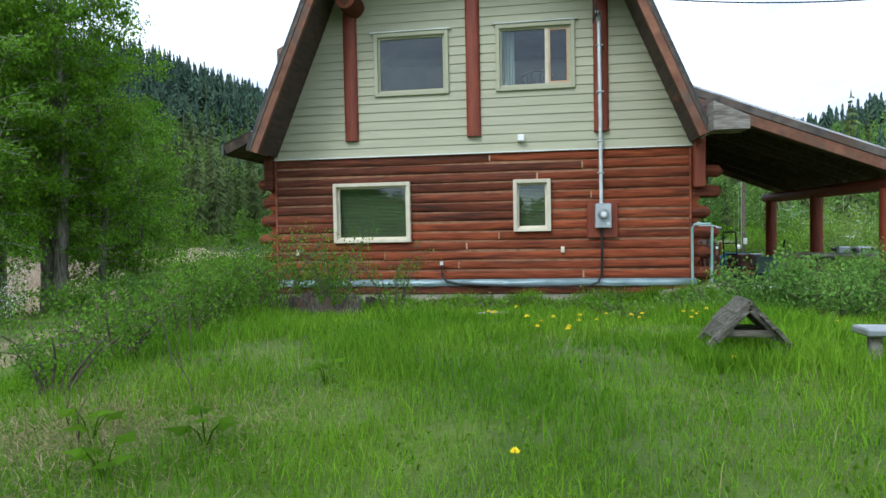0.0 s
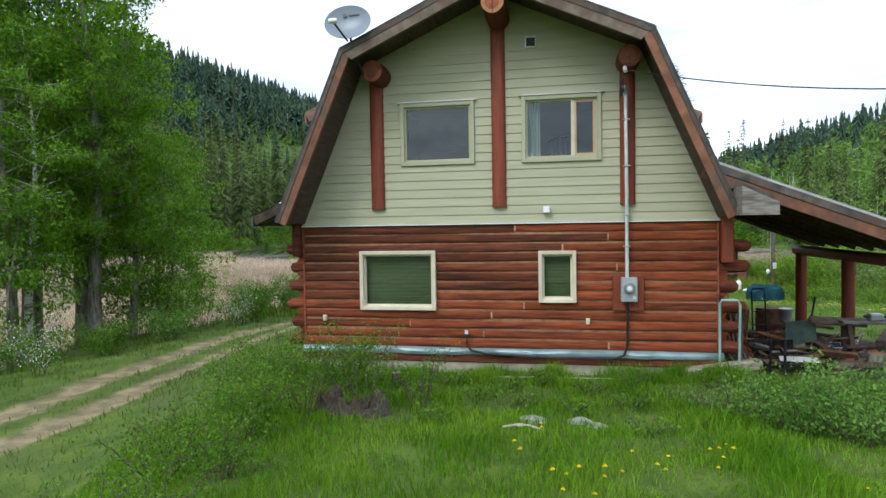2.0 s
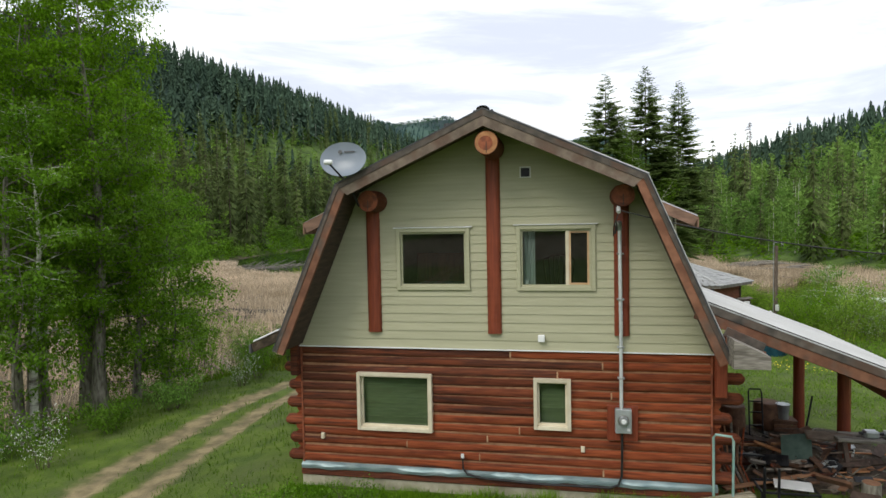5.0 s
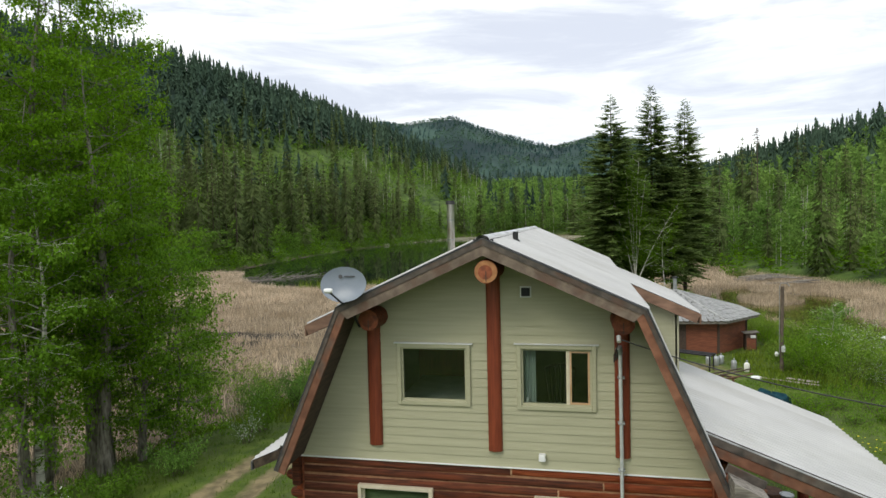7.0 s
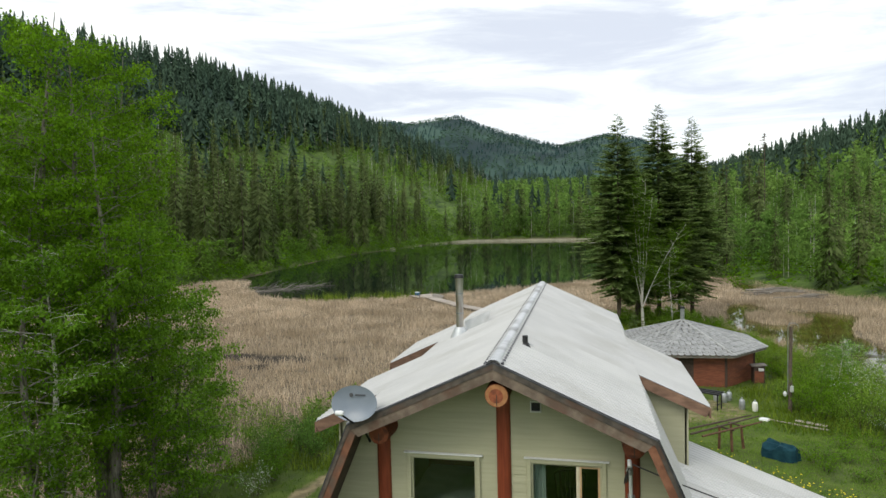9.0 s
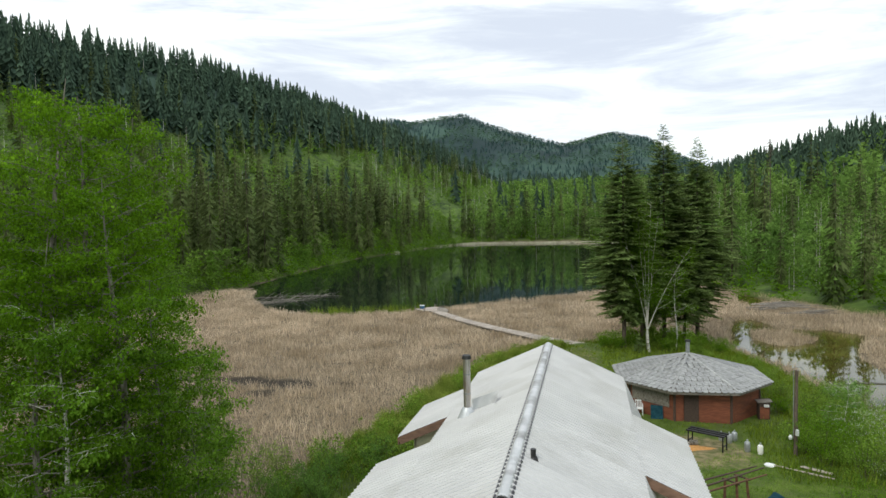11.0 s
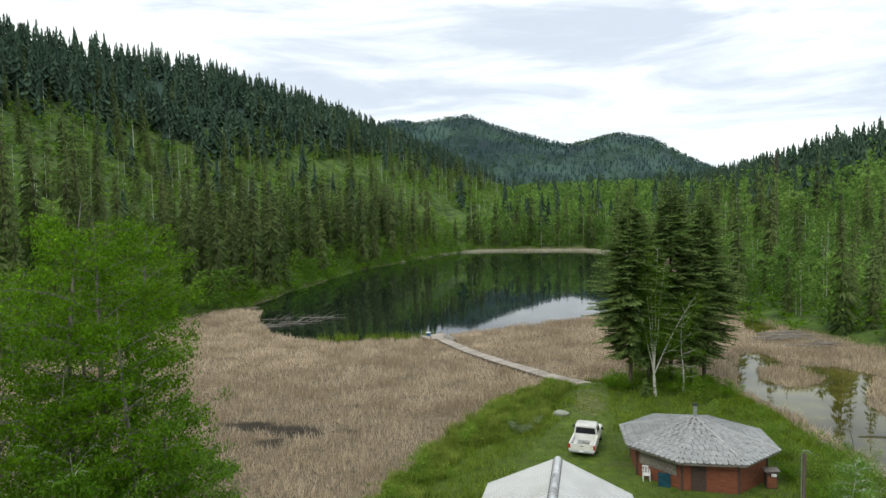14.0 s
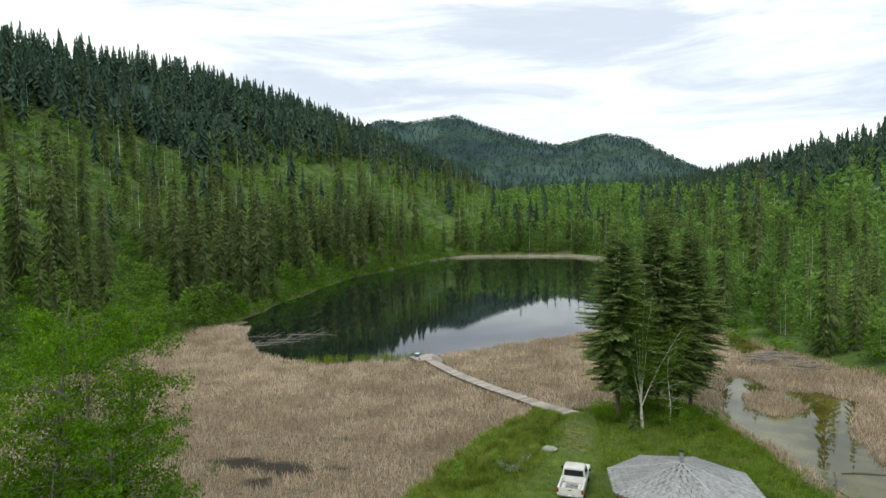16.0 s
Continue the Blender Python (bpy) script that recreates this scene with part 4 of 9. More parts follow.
def clear_of_dock(x, y):
    """Zero on the strip where the walkway lies, else one."""
    along = (y - 67.45) * 0.746 - (x + 1) * 0.667
    off = (x + 1) * 0.746 + (y - 67.45) * 0.667 + 1.12 * np.sin(np.pi * np.clip(along / 32.1, 0, 1) ** 1.3)
    return 1.0 - (np.abs(off) < 1.15) * (along > -1.2) * (along < 36)


def grow_grass():
    r = np.random.default_rng(9)
    near = lambda x, y: np.clip(0.30 + 0.7 * smooth(9, 2, y), 0, 1) * (1 - 0.85 * smooth(0.7, 0.2, np.hypot((x + 1.9) / 0.9, (y - 2.2) / 1.3)))
    x, y = sow(300000, -5.6, 6.0, 0.35, 11.2, lambda x, y: near(x, y) * np.clip(0.62 + 0.5 * wave_noise(x, y, 1.6, 31), 0.12, 1), 30)
    tall = np.clip(0.55 + 0.6 * wave_noise(x, y, 2.3, 32), 0.2, 1.3)
    h = r.uniform(0.05, 0.24, len(x)) * tall * np.interp(y, [0, 1.8, 3, 6], [0.45, 0.65, 1.0, 1.2]) + 0.025
    v, f = blades(x, y, land(x, y), h, np.interp(y, [0, 3, 8], [0.0014, 0.0024, 0.0064]), 0.45 * r.uniform(0.3, 1.5, len(x)), 33, -0.01)
    bulk("tall_grass", v, f, M["grass"], "lush uncut green grass in front of the house", "grass")
    x, y = sow(90000, -2.6, 2.6, 0.8, 3.6, lambda x, y: np.clip(0.55 + 0.6 * wave_noise(x, y, 0.8, 36), 0.1, 1) * np.interp(y, [0.8, 2.2, 3.6], [1, 0.7, 0.25]) * (np.abs(x) < 0.5 + 0.8 * y), 37)
    v, f = blades(x, y, land(x, y), r.uniform(0.02, 0.085, len(x)), np.full(len(x), 0.0013), r.uniform(0.3, 1.4, len(x)), 34, -0.005)
    bulk("short_grass", v, f, M["grass"], "short fine green grass low on the ground", "grass")
    x, y = sow(3600, 0.85, 1.65, 3.65, 4.45, lambda x, y: np.full(x.shape, 0.6), 91)
    h = r.uniform(0.08, 0.22, len(x))
    v, f = blades(x, y, land(x, y), h, np.full(len(x), 0.0025), r.uniform(0.1, 0.6, len(x)), 92)
    bulk("grass_tuft", v, f, M["grass"], "tall green grass round the little wooden cover", "grass")
    x, y = sow(70000, 3.2, 15, 15, 36, lambda x, y: (np.clip(0.65 + 0.5 * wave_noise(x, y, 2.2, 95), 0.15, 1)) * ((x > 7.2) | (y > 17.5)) * (np.hypot(x - 4.6, (y - 36) * 0.8) > 2.4), 94)
    h = r.uniform(0.035, 0.11, len(x)) * np.clip(1 + 0.9 * smooth(9, 13, x), 1, 2)
    v, f = blades(x, y, land(x, y), h, np.full(len(x), 0.0085), r.uniform(0.4, 1.3, len(x)), 96)
    bulk("yard_grass", v, f, M["lawn"], "bright green uneven grass in the side yard", "grass")
    x, y = sow(8000, -6.5, 8.0, 0.5, 11, lambda x, y: np.clip(0.25 + 0.9 * wave_noise(x, y, 1.9, 34), 0, 1), 35)
    h = r.uniform(0.06, 0.20, len(x))
    v, f = blades(x, y, land(x, y), h, np.full(len(x), 0.0014), r.uniform(0.15, 0.8, len(x)), 36)
    bulk("dead_grass", v, f, M["straw"], "dry straw among the green grass", "grass")
    x, y = sow(20000, -5.3, 2.9, 10.45, 11.42, lambda x, y: np.clip(0.65 + 0.5 * wave_noise(x, y, 1.1, 71), 0.15, 1), 72)
    h = r.uniform(0.12, 0.32, len(x)) * np.clip(0.75 + 0.6 * wave_noise(x, y, 0.9, 73), 0.25, 1.35) 
    v, f = blades(x, y, land(x, y), h, np.full(len(x), 0.0045), r.uniform(0.1, 0.6, len(x)), 74, -0.01)
    bulk("foundation_grass", v, f, M["grass"], "taller green grass along the foot of the house", "grass")
    # the rougher meadow all round
    def meadow(x, y):
        d = sdf(HOME, x, y)
        rut = np.abs(np.abs(x - track_at(y)) - 0.72)
        bare = np.maximum(smooth(0.5, 0.2, rut) * (y < 27), smooth(1.2, 0.8, np.hypot((x - 5.6) / 3.2, (y - 35.0) / 3.0)))
        house_in = (x > -5.2) & (x < 2.8) & (y > 11.5) & (y < 23)
        lawn = (x > 3.4) & (x < 12) & (y > 17) & (y < 31)
        return (d < 0.3) * clear_of_dock(x, y) * (1 - bare) * (1 - house_in) * (1 - 0.85 * lawn) * np.interp(y, [10, 20, 45, 76], [1.0, 0.7, 0.5, 0.4])
    x, y = sow(230000, -18, 20, 6, 76, lambda x, y: meadow(x, y) * np.clip(0.6 + 0.5 * wave_noise(x, y, 4, 37), 0.1, 1), 38)
    edge = smooth(-5.5, -0.5, sdf(HOME, x, y))
    h = (r.uniform(0.06, 0.20, len(x)) * (1 + 2.2 * edge)) * np.interp(y, [6, 20, 60], [1.0, 1.0, 1.3])
    wd, lean = np.interp(y, [6, 20, 70], [0.005, 0.010, 0.024]), r.uniform(0.2, 1.0, len(x))
    for name, k, m, lab in (("meadow_grass", y < 34, "meadow", "green meadow grass round the house and yard"), ("back_lawn_grass", y >= 34, "backlawn", "yellow-green mown grass round the truck and cabin")):
        v, f = blades(x[k], y[k], land(x[k], y[k]), h[k], wd[k], lean[k], 39, -0.01)
        bulk(name, v, f, M[m], lab, "grass")

    # tall rough grass along the banks and round the cabin
    def rough(x, y):
        d = sdf(HOME, x, y)
        west = (d > -7.5) * (d < 0.6) * (x < -1.5) * (y > 24) * (y < 70)
        east = (d < 0.6) * (x > 9.0) * (y > 31) * (np.hypot(x - 6.75, y - 44.4) > 5.3)
        north = (d < 0.6) * (y > 51) * (x > 1.5) * (np.hypot(x - 6.75, y - 44.4) > 5.3)
        return np.clip(west + east + north, 0, 1) * clear_of_dock(x, y) * np.clip(0.6 + 0.6 * wave_noise(x, y, 3.5, 81), 0.08, 1)
    x, y = sow(120000, -18, 21, 24, 76, rough, 82)
    h = r.uniform(0.25, 0.85, len(x)) * np.clip(0.8 + 0.4 * wave_noise(x, y, 2.2, 83), 0.35, 1.3)
    v, f = blades(x, y, land(x, y), h, np.full(len(x), 0.020), r.uniform(0.15, 0.9, len(x)), 84, -0.02)
    bulk("bank_grass", v, f, M["bank"], "tall rough yellow-green grass on the banks", "grass")

    # the high tussocks between lawn and marsh, from the truck to the dock
    def tussocks(x, y):
        inner = np.interp(y, [32, 45, 47, 51.3, 56.4, 62.5, 67], [-11.2, -9.4, -7.4, -4.0, -3.9, -2.9, -2.6])
        return (x < inner + 0.8 * wave_noise(x, y, 2.4, 85)) * (sdf(HOME, x, y) < 0.6) * clear_of_dock(x, y) * np.clip(0.85 + 0.6 * wave_noise(x, y, 4, 86), 0.2, 1)
    cx, cy = sow(2600, -17, -1, 32, 69, tussocks, 87, 0.62)
    k = np.repeat(np.arange(len(cx)), 230)
    tall = r.uniform(0.55, 1.35, len(cx)) * np.clip(1 + 0.4 * wave_noise(cx, cy, 5, 88), 0.5, 1.4)
    x, y = cx[k] + r.normal(0, 0.20, len(k)), cy[k] + r.normal(0, 0.20, len(k))
    v, f = blades(x, y, land(x, y), tall[k] * r.uniform(0.45, 1.0, len(k)), np.full(len(k), 0.013), r.uniform(0.1, 0.8, len(k)), 89, -0.02)
    bulk("tussock_grass", v, f, M["tussock"], "high pale green tussocks between lawn and marsh", "grass")


grow_grass()


def grow_reeds():
    r = np.random.default_rng(10)

    def marsh(x, y):
        wet = wetness(x, y)
        return (sdf(HOME, x, y) > 0.2) * ((x > -66) | (y < 116)) * (wet > 0.1) * (valley(x, y) < 1.5) * clear_of_dock(x, y) * (1 - 0.97 * reed_gap(x, y)) * np.interp(y, [20, 60, 130, 330], [1, 0.95, 0.6, 0.35])
    def spikes(x, y, h, w, lean, seed):
        """Upright dead leaves, one pointed triangle each."""
        q = np.random.default_rng(seed)
        a, b = q.uniform(0, 6.283, len(x)), q.uniform(0, 6.283, len(x))
        z = np.full(len(x), WATER)
        v = np.stack([np.stack([x - np.cos(a) * w, y - np.sin(a) * w, z], 1), np.stack([x + np.cos(a) * w, y + np.sin(a) * w, z], 1),
                      np.stack([x + np.cos(b) * h * lean, y + np.sin(b) * h * lean, z + h], 1)], 1).reshape(-1, 3)
        return v, np.arange(3 * len(x)).reshape(-1, 3)
    x, y = sow(900000, -80, 62, 8, 140, lambda x, y: marsh(x, y) * in_view(x, y, 0.80) * np.clip(0.75 + 0.5 * wave_noise(x, y, 5, 41), 0.2, 1), 42)
    h = r.uniform(0.35, 0.90, len(x)) * np.clip(0.9 + 0.25 * wave_noise(x, y, 8, 43) + 0.2 * wave_noise(x, y, 2.5, 48), 0.45, 1.35)
    wd = np.interp(np.hypot(x, y), [20, 50, 100, 140], [0.018, 0.026, 0.044, 0.06])
    v, f = spikes(x, y, h, wd, r.uniform(0.05, 0.75, len(x)), 44)
    bulk("cattail_marsh", v, f, M["reed"], "wide marsh of dead tan cattail reeds", "reeds")
    # the rim of the far shore
    x, y = sow(120000, -95, 40, 235, 336, lambda x, y: (wetness(x, y) > 0.1) * (valley(x, y) < 1.5) * np.where(y > 298, 0.9, 0.75 * (wave_noise(x, y, 30, 53) > 0.1) * (y > 250)) * (valley(x, y) > -9), 45)
    v, f = spikes(x, y, r.uniform(0.6, 1.3, len(x)), np.full(len(x), 0.10), r.uniform(0.1, 0.6, len(x)), 47)
    bulk("far_reeds", v, f, M["reed_pale"], "pale rim of reeds along the far shore", "reeds")
    # fresh sedge in the shallows beside the dock
    x, y = sow(16000, -41, -24, 86, 98, lambda x, y: np.exp(-((y - np.interp(x, [-40, -37, -27.4, -24], [88.6, 88.6, 91.6, 94.2])) / 0.9) ** 2) * np.clip(0.45 + 0.8 * wave_noise(x, y, 3.0, 49), 0, 1), 50)
    v, f = spikes(x, y, r.uniform(0.5, 1.5, len(x)), np.full(len(x), 0.045), r.uniform(0.05, 0.5, len(x)), 51)
    bulk("lake_sedge", v, f, M["bank"], "fresh green sedge standing in the shallow water", "sedge")


grow_reeds()

# ---- the log house ----
CX, FRONT, BACK = -1.20, 11.50, 22.75
XL, XR = -5.03, 2.60
SILL, PLATE = 0.62, 2.93
RIDGE, KNEE, EAVE = (CX, 7.20), 6.02, 3.04       # tops of the roof planes
KX, EX = 2.62, 3.90                               # half widths at knee and eave
Y0, Y1 = 10.55, 23.55
house = thing("log_house", (CX, 17.0, 0.0), "log house with sage-green siding and a pale metal gambrel roof", "house")
WINDOWS = dict(  # outer trim: x0, x1, z0, z1
    low_a=(-3.86, -2.38, 1.33, 2.45), low_b=(-0.48, 0.19, 1.49, 2.43), up_a=(-3.02, -1.62, 4.04, 5.20), up_b=(-0.76, 0.645, 4.03, 5.22))


def gable_half(z):
    """Half the gable's width at a height, under the roof."""
    return float(np.interp(z, [2.9, EAVE, KNEE - 0.12, RIDGE[1] - 0.14], [EX - 0.12, EX - 0.12, KX - 0.12, 0.0]))


def spans(lo, hi, holes):
    """What is left of lo..hi beside the holes."""
    out, a = [], lo
    for h0, h1 in sorted(holes):
        if h1 <= a or h0 >= hi:
            continue
        if h0 > a:
            out.append((a, min(h0, hi)))
        a = max(a, h1)
    if a < hi:
        out.append((a, hi))
    return [s for s in out if s[1] - s[0] > 0.02]


def log_bar(x0, x1, z, r, seed, y=FRONT + 0.10):
    """A hand-peeled log along x."""
    k = max(2, int((x1 - x0) / 0.22))
    rr = random.Random(seed)
    vs, fs, m = [], [], 14
    for i in range(k + 1):
        t = x0 + (x1 - x0) * i / k
        cy, cz = y + 0.008 * math.sin(t * 1.3 + seed), z + 0.006 * math.sin(t * 0.9 + seed * 2.1)
        up, down, deep = (r * (1 + rr.uniform(-0.045, 0.02)) for _ in range(3))
        for j in range(m):
            a = 6.2832 * (j + 0.5) / m
            c, s = math.cos(a), math.sin(a)
            flat = (abs(c) ** 2.8 + abs(s) ** 2.8) ** (-1 / 2.8)
            vs.append((t, cy + 1.06 * deep * c * flat + rr.uniform(-0.003, 0.003), cz + (up if s > 0 else down) * s * flat))
    for i in range(k):
        for j in range(m):
            q = (j + 1) % m
            fs.append((i * m + j, i * m + q, i * m + m + q, i * m + m + j))
    fs += [tuple(range(m)), tuple(range(k * m + m - 1, k * m - 1, -1))]
    return Geo().add(vs, fs)


def build_log_walls():
    rows = 13
    step = (PLATE - SILL) / rows
    butt = {0: 0.75, 1: -1.5, 2: -2.9, 3: -1.35, 4: -0.75, 8: 0.9, 10: -0.05, 11: 0.75, 12: -0.9}
    for i in range(rows):
        z = SILL + step * (i + 0.5)
        holes = [(w[0] + 0.05, w[1] - 0.05) for k, w in WINDOWS.items() if k[:3] == "low" and w[2] < z - 0.03 and w[3] > z + 0.03]
        long_end = i % 2 == 0
        lo, hi = XL + 0.03, XR - 0.03
        if long_end and i < 11:
            # hewn ends standing out past the corners
            for sgn, x, reach in ((-1, XL, 0.33 + 0.05 * math.sin(i * 2.1)), (1, XR, 0.40 + 0.12 * math.sin(i * 1.7) if i < 9 else 0.52)):
                r0 = step * 0.66
                pts = [(x - sgn * 0.10, FRONT + 0.15, z), (x + sgn * reach * 0.6, FRONT + 0.14, z + 0.005), (x + sgn * (reach - 0.05), FRONT + 0.15, z - 0.005), (x + sgn * reach, FRONT + 0.16, z - 0.03)]
                part("log_stub", Geo().tube(pts, [r0 * 0.95, r0, r0 * 0.97, r0 * 0.62], 9, wob=0.10, squash=0.95), M["log_mid"], house, smooth=True)
        if i in butt:
            holes.append((butt[i] - 0.012, butt[i] + 0.012))
            part("joint_filler", Geo().box((butt[i] - 0.016, FRONT + 0.010, z - 0.055), (butt[i] + 0.016, FRONT + 0.10, z + 0.055), 0.004), M["butt"], house)
        for s, (a, b) in enumerate(spans(lo, hi, holes)):
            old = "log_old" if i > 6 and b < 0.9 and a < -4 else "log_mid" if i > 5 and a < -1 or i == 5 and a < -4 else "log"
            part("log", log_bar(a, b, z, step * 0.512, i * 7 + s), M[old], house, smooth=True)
        # side walls, their ends shown at the corners
        for x, nm in ((XL - 0.06, "left"), (XR + 0.06, "right")):
            zz = z + step * 0.5 if i < rows - 1 else z
            y0 = FRONT + (0.02 if i > 10 else 0.09 + 0.03 * math.sin(i * 1.3 + x))
            pts = [(x, y0 + (BACK + 0.25 - y0) * t / 6, zz + 0.006 * math.sin(t + i)) for t in range(7)]
            part("log", Geo().tube(pts, step * 0.57, 10, wob=0.05), M["log"], house, smooth=True)
    # chinking behind the courses, cut for the windows
    wa, wb = WINDOWS["low_a"], WINDOWS["low_b"]
    for x0, x1, z0, z1 in ((XL, XR, SILL - 0.02, wa[2]), (XL, wa[0], wa[2], wa[3]), (wa[1], wb[0], wa[2], wa[3]), (wb[0], wb[1], wa[2], wb[2]), (wb[1], XR, wa[2], wa[3]), (XL, XR, wa[3], PLATE)):
        part("chinking", Geo().box((x0, FRONT + 0.036, z0), (x1, FRONT + 0.20, z1)), M["chink"], house, "pale chinking between the logs")
    g = Geo()
    for x in (XL, XR):
        g.box((x - 0.05, FRONT + 0.2, 0.1), (x + 0.05, BACK, PLATE))
    g.box((XL, BACK - 0.1, 0.1), (XR, BACK + 0.05, PLATE))
    part("rear_wall", g, M["log"], house)
    for x in (XL + 0.012, XR - 0.012):
        part("corner_strip", Geo().box((x - 0.016, FRONT + 0.0, SILL), (x + 0.016, FRONT + 0.12, PLATE - 0.01), 0.004), M["log_heart"], house)
    # corner boards
    for x0, x1, z0, m in ((XL - 0.17, XL - 0.005, 2.36, "log_old"), (XR + 0.02, XR + 0.22, 2.20, "post")):
        part("corner_board", Geo().box((x0, FRONT - 0.12, z0), (x1, FRONT + 0.1, 3.28), 0.02), M[m], house)
    # base: dark beam, flashing, concrete
    part("sill_beam", Geo().box((XL - 0.05, FRONT + 0.0, 0.36), (XR + 0.1, FRONT + 0.22, 0.57), 0.015), M["log_old"], house)
    part("foundation", Geo().box((XL - 0.04, FRONT + 0.04, -0.5), (XR + 0.05, BACK + 0.05, 0.37), 0.01), M["concrete"], house, "pale concrete foundation")
    g, k = Geo(), 60
    vs = []
    for i in range(k + 1):
        x = XL - 0.02 + (XR + 0.10 - XL) * i / k
        w = 0.011 * math.sin(x * 3.1) + 0.008 * math.sin(x * 7.7 + 1) + 0.008 * math.sin(x * 13)
        vs += [(x, FRONT + 0.03, SILL + 0.012), (x, FRONT - 0.03 + 0.4 * w, SILL - 0.02), (x, FRONT - 0.045 + w, 0.56), (x, FRONT - 0.03 + w, 0.505 + 0.3 * w)]
    fs = [(i * 4 + j, i * 4 + j + 1, i * 4 + 5 + j, i * 4 + 4 + j) for i in range(k) for j in range(3)]
    part("flashing", g.add(vs, fs), M["flash"], house, "dented bluish metal flashing strip", smooth=True)


def build_siding():
    z, lap = PLATE + 0.015, 0.163
    while z < RIDGE[1] - 0.25:
        zm = z + lap / 2
        half = gable_half(min(z + lap, RIDGE[1] - 0.15)) + 0.06
        cuts = [w for k, w in WINDOWS.items() if k[:2] == "up" and w[2] < z + lap and w[3] > z]
        pieces = [(x0, x1, z, z + lap + 0.02) for x0, x1 in spans(CX - half, CX + half, [(w[0] + 0.03, w[1] - 0.03) for w in cuts])]
        for w in cuts:
            if z < w[2]:
                pieces.append((w[0] + 0.03, w[1] - 0.03, z, w[2] + 0.02))
            if w[3] < z + lap:
                pieces.append((w[0] + 0.03, w[1] - 0.03, w[3] - 0.02, z + lap + 0.02))
        for x0, x1, za, zb in pieces:
            ya, yb = (FRONT + 0.004 + 0.018 * (q - z) / (lap + 0.02) for q in (za, zb))
            g = Geo()
            ends = []
            for x, q in ((x0, -1), (x1, 1)):
                rake = abs(abs(x - CX) - half) < 1e-6
                ends.append([(CX + q * (gable_half(zz) + 0.06) if rake else x, zz) for zz in (za, zb)])
            vs = []
            for (xa, _), (xb, _) in ends:
                vs += [(xa, ya, za), (xb, yb, zb), (xb, FRONT + 0.10, zb), (xa, FRONT + 0.10, za)]
            g.add(vs, [(0, 1, 2, 3), (7, 6, 5, 4), (0, 4, 5, 1), (1, 5, 6, 2), (2, 6, 7, 3), (3, 7, 4, 0)])
            part("siding_board", g, M["siding"], house)
        z += lap
    part("drip_edge", Geo().box((XL - 0.02, FRONT - 0.035, PLATE - 0.005), (XR + 0.02, FRONT + 0.05, PLATE + 0.012), 0.003), M["white"], house)
    # rear gable
    g = Geo()
    pts = [(CX - EX + 0.12, PLATE), (CX - KX + 0.12, KNEE - 0.12), (CX, RIDGE[1] - 0.14), (CX + KX - 0.12, KNEE - 0.12), (CX + EX - 0.12, PLATE)]
    g.slab([(x, BACK, zz) for x, zz in pts], (0, -1, 0), 0.08)
    part("rear_gable", g, M["siding"], house)


